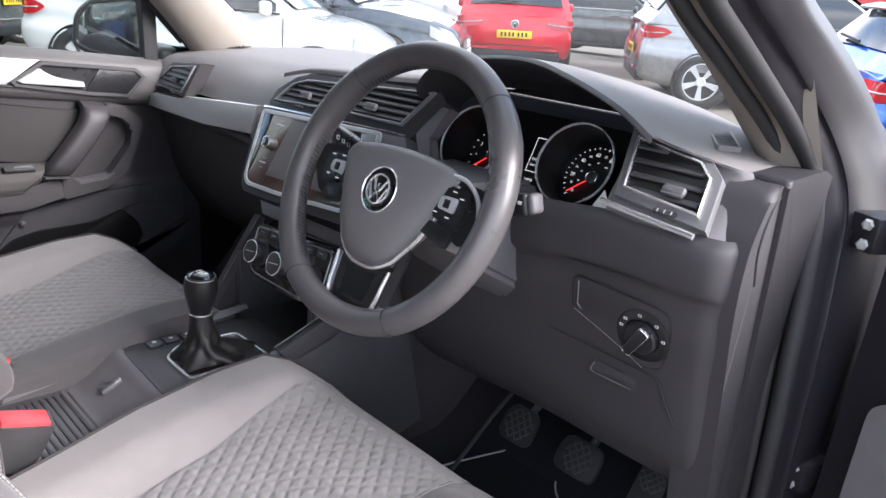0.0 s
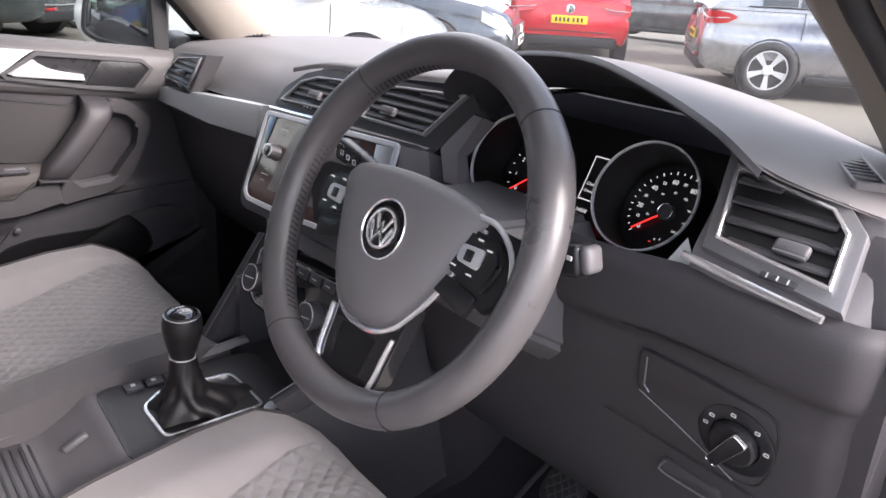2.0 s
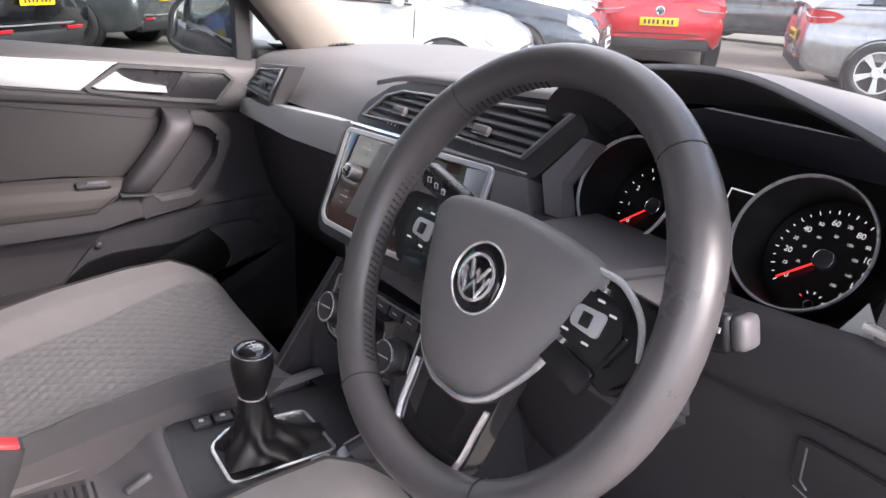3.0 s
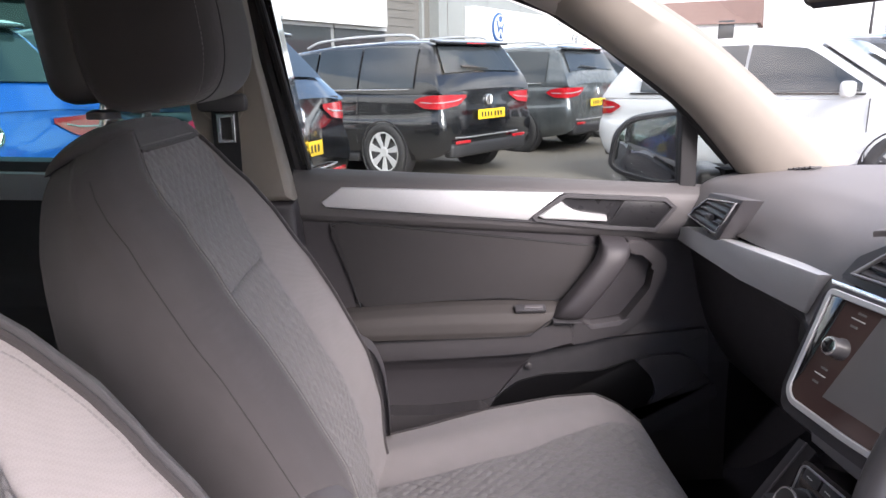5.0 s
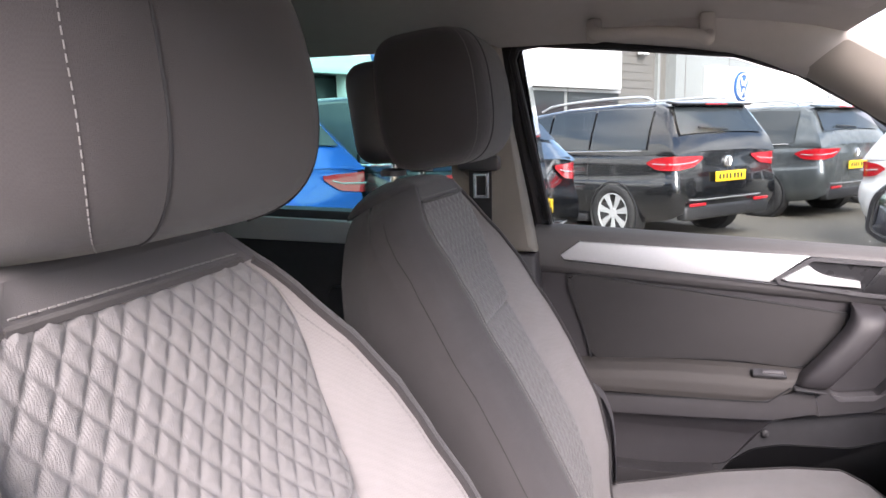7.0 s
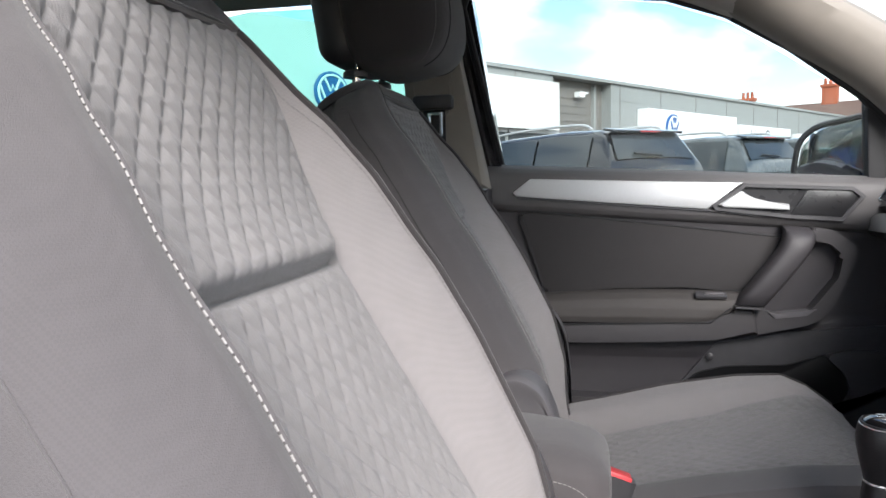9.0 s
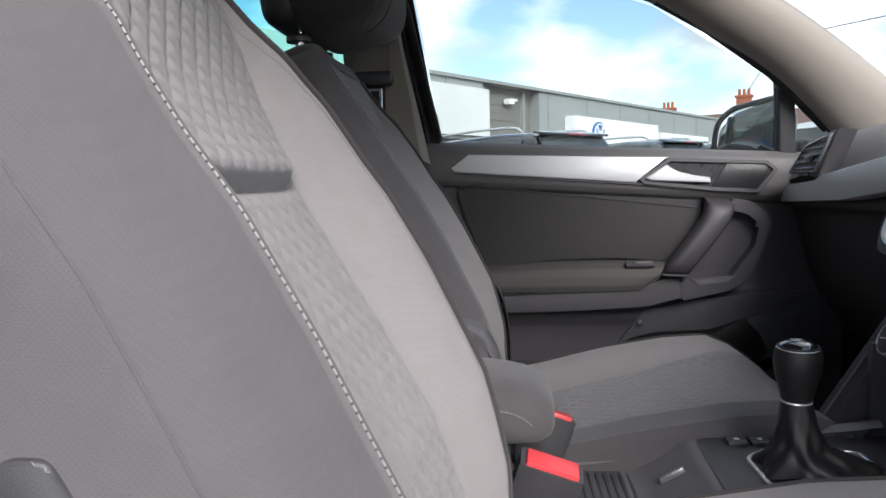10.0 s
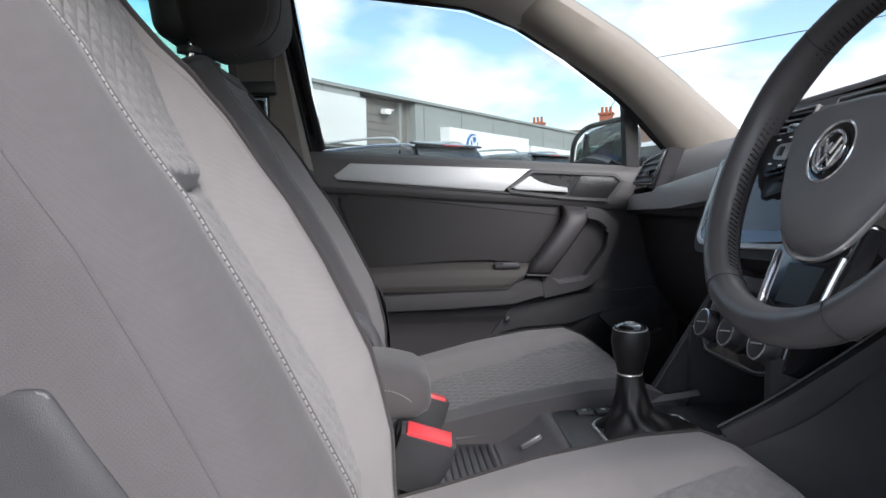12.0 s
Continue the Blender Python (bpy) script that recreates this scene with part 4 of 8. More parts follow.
    def c_ins(u, v):
        y = YA + (YB - 0.02 - YA) * v
        k = ins_c(y)
        x = -k + (k + KP) * u
        k = k if x < 0 else KP
        z = cush_top(x, y) + 0.0010 + 0.0038 * quilt(x, y, 0.0225, 0.0270) * min(1, (k - abs(x)) / 0.006) * min(1, (0.075 - y) / 0.03 if y < 0.075 else 0)
        return Vector((XC + x, y, z))
    grid(bm, c_ins, 150, 250)
    part("cushion_insert", bm, M["cloth_insert"], st, "quilted grey diamond cloth insert", sharp=180)
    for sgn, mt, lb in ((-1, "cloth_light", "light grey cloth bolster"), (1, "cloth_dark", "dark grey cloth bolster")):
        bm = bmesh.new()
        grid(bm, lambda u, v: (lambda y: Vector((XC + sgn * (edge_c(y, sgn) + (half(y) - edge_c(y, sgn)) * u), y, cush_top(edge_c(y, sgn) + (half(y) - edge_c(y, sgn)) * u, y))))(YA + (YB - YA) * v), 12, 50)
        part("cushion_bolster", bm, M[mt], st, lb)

    def c_side(u, v):
        # flank from one side round the front to the other
        if u < 0.4:
            y = YA + (0.06 - YA) * (u / 0.4)
            x, z = -half(y), cush_top(half(y), y)
        elif u > 0.6:
            y = YA + (0.06 - YA) * ((1 - u) / 0.4)
            x, z = half(y), cush_top(half(y), y)
        else:
            a = (u - 0.4) / 0.2
            x = -half(0.06) + 2 * half(0.06) * a
            y = 0.06 + 0.055 * (1 - (2 * a - 1) ** 4)
            z = cush_top(x, min(y, 0.112))
        drop = lerp([(0, 0), (0.1, 0.010), (0.3, 0.040), (1.0, 0.17)], v)
        bulge = lerp([(0, 0), (0.1, 0.006), (0.3, 0.012), (0.7, 0.006), (1, -0.01)], v)
        q = Vector((x, y, 0))
        o = Vector((math.copysign(1, x), 0, 0)) if not 0.4 <= u <= 0.6 else Vector((0, 1, 0))
        q = q + o * bulge
        return Vector((XC + q.x, q.y, z - drop))
    bm = bmesh.new()
    grid(bm, c_side, 90, 20)
    part("cushion_side", bm, M["cloth_dark"], st)
    bm = bmesh.new()
    tube(bm, [(XC - half(y) - 0.001, y, cush_top(half(y), y) + 0.001) for y in [YA + (0.08 - YA) * i / 40 for i in range(41)]], 0.0024, 6)
    part("piping", bm, M["cloth_head"], st)
    bm = bmesh.new()
    dashes(bm, [(XC + KP + 0.004, y, cush_top(KP + 0.004, y) + 0.0012) for y in [YA + (0.06 - YA) * i / 40 for i in range(41)]], 0.0062, 0.0046, 0.0009)
    part("stitching", bm, M["stitch"], st, "white contrast stitching")
    bm = bmesh.new()
    box(bm, (XC, -0.16, 0.50), (0.40, 0.42, 0.10), bevel=0.02)
    box(bm, (XC - 0.17, -0.16, 0.445), (0.04, 0.46, 0.03), bevel=0.005)
    box(bm, (XC + 0.17, -0.16, 0.445), (0.04, 0.46, 0.03), bevel=0.005)
    part("seat_base", bm, M["black_plastic"], st)
    # hinge covers
    for sgn in (1, -1):
        bm = bmesh.new()
        rows = []
        prof = round_poly([(-0.50, 0.60), (-0.505, 0.745), (-0.485, 0.800), (-0.440, 0.824), (-0.405, 0.806), (-0.386, 0.765), (-0.378, 0.70), (-0.375, 0.60)], 0.025)
        for w, s in ((0.215, 1.0), (0.254, 1.0), (0.260, 0.985), (0.264, 0.95), (0.264, 0.90), (0.261, 0.86)):
            rows.append([bm.verts.new((XC + sgn * w, -0.44 + (y + 0.44) * s, 0.69 + (z - 0.69) * s)) for y, z in prof])
        for a, b in zip(rows, rows[1:]):
            for i in range(len(prof)):
                bm.faces.new((a[i], a[(i + 1) % len(prof)], b[(i + 1) % len(prof)], b[i]))
        bm.faces.new(rows[-1])
        part("hinge_cover", bm, M["grey_plastic"], st, "grey plastic hinge cover")
    # head restraint
    hc = Vector((XC, -0.660 + SEAT["head"], 1.320))
    tilt = Matrix.Rotation(radians(8), 3, "X")

    def head(u, v):
        # superellipsoid pad: front fuller than the back
        th, ph = 2 * math.pi * u, math.pi * (v - 0.5)
        c, s = math.cos(th), math.sin(th)
        e = 0.42
        sg = lambda a, p: math.copysign(abs(a) ** p, a)
        x = 0.136 * sg(c, e) * sg(math.cos(ph), 0.35)
        y = (0.092 if s > 0 else 0.064) * sg(s, 0.6) * sg(math.cos(ph), 0.45)
        z = 0.097 * sg(math.sin(ph), 0.55)
        x *= 1 - 0.10 * (z / 0.09) if z > 0 else 1
        y += 0.010 * (1 - (z / 0.092) ** 2) if s > 0 else 0
        return hc + tilt @ Vector((x, y, z))
    bm = bmesh.new()
    grid(bm, head, 56, 32, closed_u=True)
    bmesh.ops.remove_doubles(bm, verts=bm.verts, dist=0.0004)
    hr = part("head_restraint", bm, M["cloth_head"], st, "dark cloth head restraint", sharp=180)
    bm = bmesh.new()
    box(bm, hc + Vector((0, -0.068, -0.016)), (0.226, 0.07, 0.145), tilt, bevel=0.03, seg=5)
    part("restraint_back", bm, M["black_plastic"], hr)
    for sgn in (-1, 1):
        bm = bmesh.new()
        th_ = math.acos(0.66 * sgn) / (2 * math.pi)
        pts = [hc + (head(th_, 0.08 + 0.84 * i / 30) - hc) * 1.004 for i in range(31)]
        if sgn > 0:
            dashes(bm, pts, 0.0056, 0.0036, 0.0004)
            part("stitching", bm, M["stitch_grey"], hr, "pale contrast stitching")
            bm = bmesh.new()
            th_ = math.acos(0.22) / (2 * math.pi)
            pts = [hc + (head(th_, 0.06 + 0.88 * i / 30) - hc) * 1.001 for i in range(31)]
        tube(bm, pts, 0.0010, 5)
        part("seam", bm, M["rubber"], hr)
    for sgn in (-1, 1):
        bm = bmesh.new()
        tube(bm, [(XC + sgn * 0.068, -0.712 + SEAT["head"], 1.18), (XC + sgn * 0.068, -0.700 + SEAT["head"], 1.26)], 0.0065, 12)
        part("post", bm, M["chrome"], st, "chrome head restraint post")
        bm = bmesh.new()
        lathe(bm, Matrix.Translation((XC + sgn * 0.068, -0.707 + SEAT["head"], 1.222)), [(0.019, 0), (0.019, 0.008), (0.012, 0.011)], 16)
        part("post_collar", bm, M["black_plastic"], st)
    return st


SEAT["shift"], SEAT["head"], SEAT["crest"], XC = -0.006, 0.014, 0.84, -0.312
p_seat = seat("grey cloth passenger seat with quilted inserts and white stitching")
XC, SEAT["shift"], SEAT["head"], SEAT["crest"], SEAT["seam"] = 0.37, 0.0, 0.0, 1.0, "cloth_dark"
d_seat = seat("grey cloth driver's seat with quilted inserts and white stitching")
for o in p_seat.children:
    if o.name.startswith("head_restraint"):
        o.location.z += 0.008
for o in d_seat.children:
    if o.name.startswith("head_restraint"):
        o.location.z -= 0.010
bm = bmesh.new()
prism(bm, SIDE, round_poly([(-0.598, 0.872), (-0.546, 0.901), (-0.531, 0.901), (-0.503, 0.858), (-0.432, 0.748), (-0.415, 0.69), (-0.43, 0.55), (-0.59, 0.55)], 0.005), 0.560, 0.620, 0.0022, 3)
part("recliner_cover", bm, M["black_plastic"], d_seat, "smooth dark grey recliner cover")

# ---- dashboard ----
dash = empty("dashboard", "dark grey moulded dashboard with silver trim and black vents", "dashboard", at=(0.0, 0.45, 0.64))


def loft(bm, lines, nv=4, nu=8):
    """Smooth sheet through a list of polylines with equal point counts."""
    L = [smooth_path(l, nu) for l in lines]
    cols = [smooth_path([l[i] for l in L], nv) for i in range(len(L[0]))]
    rows = [[bm.verts.new(c[j]) for c in cols] for j in range(len(cols[0]))]
    for a, b in zip(rows, rows[1:]):
        for i in range(len(a) - 1):
            bm.faces.new((a[i], a[i + 1], b[i + 1], b[i]))


def sect(x, pts):
    return [(x, y, z) for y, z in pts]


# upper pad, passenger side to the middle
bm = bmesh.new()
TOPP = [(0.80, 1.060), (0.62, 1.112), (0.45, 1.110), (0.33, 1.096), (0.285, 1.082), (0.252, 1.060), (0.224, 1.030), (0.208, 1.005)]
loft(bm, [sect(-0.735, [(0.56, 1.04), (0.46, 1.080), (0.38, 1.082), (0.31, 1.074), (0.275, 1.066), (0.250, 1.054), (0.230, 1.028), (0.214, 0.99)]),
          sect(-0.60, [(0.68, 1.05), (0.54, 1.100), (0.42, 1.098), (0.33, 1.088), (0.285, 1.078), (0.255, 1.062), (0.228, 1.028), (0.208, 1.0)]),
          sect(-0.45, TOPP), sect(-0.30, [(y - 0.012 * (z < 1.07), z) for y, z in TOPP]), sect(-0.19, [(0.80, 1.060), (0.62, 1.113), (0.45, 1.112), (0.32, 1.104), (0.262, 1.090), (0.218, 1.064), (0.186, 1.028), (0.165, 0.965)]), sect(-0.118, [(0.81, 1.060), (0.62, 1.113), (0.45, 1.112), (0.32, 1.108), (0.252, 1.098), (0.208, 1.072), (0.172, 1.028), (0.146, 0.955)])], 5, 4)
part("upper_pad", bm, M["dash_soft"], dash, "soft grained grey upper pad")
bm = bmesh.new()
loft(bm, [[(x, 0.82, 1.06), (x, 0.62, 1.113), (x, 0.45, 1.112), (x, 0.33, 1.112), (x, 0.25, 1.112 + e), (x, 0.205 + e, 1.109 + e), (x, 0.199 + e, 1.100 + e)] for x, e in ((-0.119, -0.012), (-0.06, 0.002), (0.02, 0.008), (0.10, 0.012), (0.18, 0.018), (0.235, 0.022))], 4, 4)
part("upper_pad_middle", bm, M["dash_soft"], dash)
# demister slot near the pillar
bm = bmesh.new()
for k in range(7):
    box(bm, (-0.665 + 0.011 * k, 0.37 + 0.004 * k, 1.0875 + 0.0022 * k), (0.007, 0.02, 0.004), bevel=0.001)
part("demister_slot", bm, M["black_plastic"], dash)

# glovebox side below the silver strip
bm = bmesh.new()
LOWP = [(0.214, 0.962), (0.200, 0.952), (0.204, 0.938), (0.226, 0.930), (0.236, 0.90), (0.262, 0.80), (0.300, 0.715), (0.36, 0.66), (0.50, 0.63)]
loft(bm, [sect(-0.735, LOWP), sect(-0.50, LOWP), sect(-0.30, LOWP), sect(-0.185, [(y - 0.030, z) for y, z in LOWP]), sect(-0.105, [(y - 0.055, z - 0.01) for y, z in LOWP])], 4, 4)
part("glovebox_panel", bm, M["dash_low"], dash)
bm = bmesh.new()
box(bm, (-0.275, 0.242, 0.905), (0.075, 0.03, 0.045), bevel=0.008)
part("glovebox_catch", bm, M["black_plastic"], dash)
# silver strip
PV = facing((-0.45, 0.186, 1.0), 4, -3.9)
bm = bmesh.new()
prism(bm, PV, [(-0.285, -0.036), (-0.262, -0.030), (-0.215, -0.018), (-0.075, -0.014), (-0.044, -0.002), (0.274, 0.028), (0.256, -0.028), (0.051, -0.045), (-0.201, -0.053), (-0.285, -0.055)], -0.03, 0.003, 0.002, 3)
part("silver_strip", bm, M["silver"], dash, "brushed silver decor strip")


def vent(m, pts, rim_mat, knob_at, bezel=0.012, nslat=5, right=0.0, body_mat="grey_plastic"):
    """An air vent: bezel, dark box, slats and a thumb tab, in the frame m."""
    body = bmesh.new()
    prism(body, m, inset(pts, -bezel), -0.03, 0.002, 0.002)
    v = part("air_vent", body, M[body_mat], dash, "black louvred air vent with a chrome edge")
    b2 = bmesh.new()
    prism(b2, m, pts, 0.0022, 0.0026)
    part("vent_box", b2, M["dial_black"], v)
    b3 = bmesh.new()
    rim(b3, m, inset(pts, -0.0030), 0.0030, 0.001, 0.0080)
    part("vent_rim", b3, rim_mat, v, "thin chrome rim")
    us, vs = [p[0] for p in pts], [p[1] for p in pts]
    lo, hi = min(vs), max(vs)
    for k in range(nslat):
        vv = lo + (hi - lo) * (k + 0.55) / nslat
        xs = []
        n = len(pts)
        for i in range(n):
            (a, b), (c, d) = pts[i], pts[(i + 1) % n]
            if (b - vv) * (d - vv) < 0:
                xs.append(a + (c - a) * (vv - b) / (d - b))
        if len(xs) < 2:
            continue
        xs.sort()
        a, b = xs[0] + 0.002, xs[-1] - 0.002
        b4 = bmesh.new()
        q = m @ Matrix.Translation(((a + b) / 2, vv, 0.0035)) @ Matrix.Rotation(radians(-32), 4, "X")
        box(b4, (0, 0, 0), (b - a, 0.0085, 0.0032), bevel=0.0012)
        bmesh.ops.transform(b4, matrix=q, verts=b4.verts)
        part("slat", b4, M["black_plastic"], v)
    b5 = bmesh.new()
    q = m @ Matrix.Translation((knob_at[0], knob_at[1], 0.0085))
    box(b5, (0, 0, 0), (0.026, 0.011, 0.008), bevel=0.003, seg=3)
    bmesh.ops.transform(b5, matrix=q, verts=b5.verts)
    tab = part("thumb_tab", b5, M["grey_plastic"], v)
    b6 = bmesh.new()
    box(b6, (0, -0.0055, 0.001), (0.024, 0.0015, 0.006), bevel=0.0004)
    bmesh.ops.transform(b6, matrix=q, verts=b6.verts)
    part("tab_edge", b6, M["satin"], tab)
    b7 = bmesh.new()
    q = m @ Matrix.Translation((knob_at[0] + right, lo - bezel * 0.55, 0.003))
    box(b7, (0, 0, 0), (0.028, 0.006, 0.004), bevel=0.0015)
    bmesh.ops.transform(b7, matrix=q, verts=b7.verts)
    wheel_ = part("flow_wheel", b7, M["black_plastic"], v)
    for k in range(3):
        b8 = bmesh.new()
        box(b8, (-0.008 + 0.008 * k, 0, 0.0022), (0.0012, 0.004, 0.0006))
        bmesh.ops.transform(b8, matrix=q, verts=b8.verts)
        part("tick", b8, M["print_white"], wheel_)
    return v


def onplane(o, lean, pts):
    c = math.cos(radians(lean))
    return [(x - o[0], (z - o[2]) / c) for x, z in pts]


# passenger vent
vent(PV @ Matrix.Translation((0, 0, 0.004)), [(-0.200, 0.007), (-0.112, 0.052), (0.006, 0.066), (-0.055, 0.006)], M["chrome"], (-0.085, 0.028), bezel=0.012, nslat=5, right=-0.02)
# driver vent
O2 = (0.645, 0.170, 1.075)
DV = onplane(O2, 38, [(0.592, 1.108), (0.672, 1.096), (0.688, 1.084), (0.694, 1.052), (0.606, 1.060)])
vent(facing(O2, 38), DV, M["chrome"], (0.016, -0.012), bezel=0.013, nslat=4, body_mat="satin")
# middle vents: one wide unit turned a little to the driver
MV = facing((-0.02, 0.166, 1.04), 25, 5)
bm = bmesh.new()
prism(bm, MV, round_poly([(-0.104, 0.000), (-0.094, 0.030), (-0.056, 0.059), (-0.022, 0.069), (0.06, 0.074), (0.262, 0.082), (0.282, 0.064), (0.240, 0.000), (0.07, -0.004)], 0.005), -0.10, -0.001, 0.003, 3)
part("vent_housing", bm, M["black_plastic"], dash, "black housing round the middle vents")
vent(MV, [(-0.078, 0.011), (-0.049, 0.042), (-0.018, 0.053), (0.069, 0.059), (0.064, 0.017)], M["silver_dull"], (-0.006, 0.029), bezel=0.003, nslat=5, right=-0.01)
vent(MV, [(0.104, 0.019), (0.110, 0.063), (0.254, 0.073), (0.217, 0.019)], M["silver_dull"], (0.148, 0.034), bezel=0.003, nslat=5, right=-0.01)
bm = bmesh.new()
prism(bm, MV, [(0.0665, 0.016), (0.0725, 0.060), (0.107, 0.062), (0.101, 0.018)], -0.002, 0.004, 0.001)
hz = part("hazard_switch", bm, M["grey_plastic"], dash, "dark hazard light switch with a red triangle")
bm = bmesh.new()
prism(bm, MV, round_poly([(0.073, 0.020), (0.096, 0.021), (0.098, 0.038), (0.076, 0.037)], 0.003), 0.004, 0.0055, 0.0008)
part("button", bm, M["piano"], hz)
bm = bmesh.new()
rim(bm, MV, [(0.080, 0.024), (0.093, 0.025), (0.087, 0.035)], 0.0018, 0.0055, 0.0062)
part("triangle", bm, M["red"], hz)
for v_ in (0.048, 0.052):
    bm = bmesh.new()
    prism(bm, MV, [(0.080, v_), (0.100, v_ + 0.001), (0.100, v_ + 0.0025), (0.080, v_ + 0.0015)], 0.004, 0.0044)
    part("print_bar", bm, M["mark_grey"], hz)
bm = bmesh.new()
prism(bm, MV, [(-0.106, -0.004), (0.07, 0.0015), (0.234, 0.004), (0.232, -0.001), (0.07, -0.004), (-0.104, -0.009)], 0.0, 0.005, 0.001)
part("chrome_bar", bm, M["chrome"], dash, "thin chrome bar below the vents")

# display panel, parallel to the vents
SC = facing((-0.02, 0.136, 1.0), 20, 5)
panel = round_poly([(-0.092, 0.040), (0.245, 0.050), (0.250, -0.060), (0.205, -0.108), (0.02, -0.112), (-0.072, -0.112), (-0.090, -0.098)], 0.014)
bm = bmesh.new()
prism(bm, SC, panel, -0.11, 0.002, 0.003, 3)
part("display_surround", bm, M["dash_low"], dash)
edge_ = round_poly([(-0.084, 0.036), (0.204, 0.046), (0.206, -0.050), (0.172, -0.092), (0.02, -0.100), (-0.066, -0.100), (-0.080, -0.088)], 0.010)
bm = bmesh.new()
rim(bm, SC, edge_, 0.007, 0.001, 0.0062)
part("display_edge", bm, M["silver"], dash, "satin silver edge round the display")
bm = bmesh.new()
prism(bm, SC, inset(edge_, 0.0075), 0.001, 0.0042, 0.001)
display = part("display", bm, M["screen_off_reflection"], dash, "dark touch display, switched off")
bm = bmesh.new()
prism(bm, SC, [(0.000, 0.029), (0.130, 0.033), (0.128, -0.070), (-0.026, -0.073)], 0.0042, 0.0046)
part("display_area", bm, M["screen_grey"], display)
bm = bmesh.new()
prism(bm, SC, [(-0.074, 0.028), (-0.052, 0.033), (-0.066, -0.060), (-0.074, -0.082)], 0.0042, 0.0050, 0.0004)
part("side_strip", bm, M["piano"], display)
bm = bmesh.new()
prism(bm, SC, [(0.165, 0.036), (0.198, 0.039), (0.199, -0.030), (0.176, -0.030)], 0.0042, 0.0075, 0.001)
part("side_key", bm, M["silver_dull"], display, "satin silver corner piece")
for sx, sz in ((-0.030, -0.019), (0.152, -0.023)):
    bm = bmesh.new()
    q = SC @ Matrix.Translation((sx, sz, 0.004))
    lathe(bm, q, [(0.0120, 0), (0.0120, 0.003), (0.0108, 0.005), (0.0105, 0.015), (0.0094, 0.0172)], 28)
    k = part("knob", bm, M["black_plastic"], dash, "black rotary knob with a chrome ring")
    bm = bmesh.new()
    lathe(bm, q @ Matrix.Translation((0, 0, 0.0168)), [(0.0098, 0), (0.0098, 0.0010), (0.0080, 0.0012)], 28)
    part("knob_ring", bm, M["chrome"], k)
    bm = bmesh.new()
    lathe(bm, q @ Matrix.Translation((0, 0, 0.0172)), [(0.0079, 0), (0.0079, 0.0012), (0.0068, 0.0014)], 28)
    part("knob_face", bm, M["piano"], k)
for z, w_, h_ in ((0.023, 0.011, 0.0026), (0.016, 0.020, 0.0012), (0.008, 0.010, 0.0026), (-0.046, 0.010, 0.0026), (-0.054, 0.017, 0.0012), (-0.063, 0.009, 0.0026)):
    for sx in (-0.030 + 0.22 * z, 0.147):
        bm = bmesh.new()
        box(bm, (0, 0, 0), (w_, h_, 0.0006))
        bmesh.ops.transform(bm, matrix=SC @ Matrix.Translation((sx, z, 0.0046)), verts=bm.verts)
        part("button_mark", bm, M["print_white"] if h_ < 0.002 else M["screen_grey"], display)
# wedge between the display and the dials
bm = bmesh.new()
prism(bm, SC, [(0.202, 0.044), (0.250, 0.046), (0.270, 0.012), (0.215, -0.010)], -0.08, 0.003, 0.002)
part("side_wedge", bm, M["dash_hard"], dash)

# heater panel
O5 = (0.015, 0.108, 0.79)
HV = facing(O5, 20)
bm = bmesh.new()
prism(bm, HV, round_poly([(-0.108, 0.045), (0.118, 0.060), (0.122, -0.030), (0.07, -0.046), (-0.078, -0.046), (-0.100, -0.030)], 0.012), -0.06, 0.0, 0.003, 3)
part("heater_panel", bm, M["piano"], dash, "gloss black heater control panel")
bm = bmesh.new()
rim(bm, HV, round_poly([(-0.104, 0.040), (0.114, 0.055), (0.118, -0.028), (0.07, -0.042), (-0.076, -0.042), (-0.096, -0.028)], 0.012), 0.0025, -0.001, 0.0018)
part("heater_panel_edge", bm, M["silver_dull"], dash)
for du in (-0.071, 0.003, 0.086):
    bm = bmesh.new()
    q = HV @ Matrix.Translation((du, -0.004, 0.0))
    lathe(bm, q, [(0.0245, 0), (0.0245, 0.004), (0.0225, 0.006), (0.0215, 0.020), (0.0200, 0.022)], 36)
    k = part("heater_dial", bm, M["black_plastic"], dash, "black rotary heater dial with a chrome ring")
    bm = bmesh.new()
    lathe(bm, q, [(0.0210, 0.0215), (0.0210, 0.0232), (0.0188, 0.0236), (0.0186, 0.0226)], 36)
    part("dial_ring", bm, M["chrome"], k)
    bm = bmesh.new()
    lathe(bm, q, [(0.0186, 0.022), (0.0186, 0.0230), (0.017, 0.0233)], 36)
    part("dial_face", bm, M["black_plastic"], k)
    bm = bmesh.new()
    box(bm, (0, 0, 0.0236), (0.026, 0.0014, 0.0008))
    bmesh.ops.transform(bm, matrix=q @ Matrix.Rotation(radians(8), 4, "Z"), verts=bm.verts)
    part("dial_mark", bm, M["print_white"], k)
for i in range(6):
    bm = bmesh.new()
    box(bm, (0, 0, 0), (0.026, 0.013, 0.006), bevel=0.0015)
    bmesh.ops.transform(bm, matrix=HV @ Matrix.Translation((-0.078 + 0.0335 * i, 0.033 + 0.0022 * i, 0.001)), verts=bm.verts)
    b = part("heater_button", bm, M["black_plastic"], dash)
    bm = bmesh.new()
    box(bm, (0, 0, 0.0034), (0.010, 0.0012, 0.0006))
    bmesh.ops.transform(bm, matrix=HV @ Matrix.Translation((-0.078 + 0.0335 * i, 0.033 + 0.0022 * i, 0.001)), verts=bm.verts)
    part("button_mark", bm, M["print_white"], b)
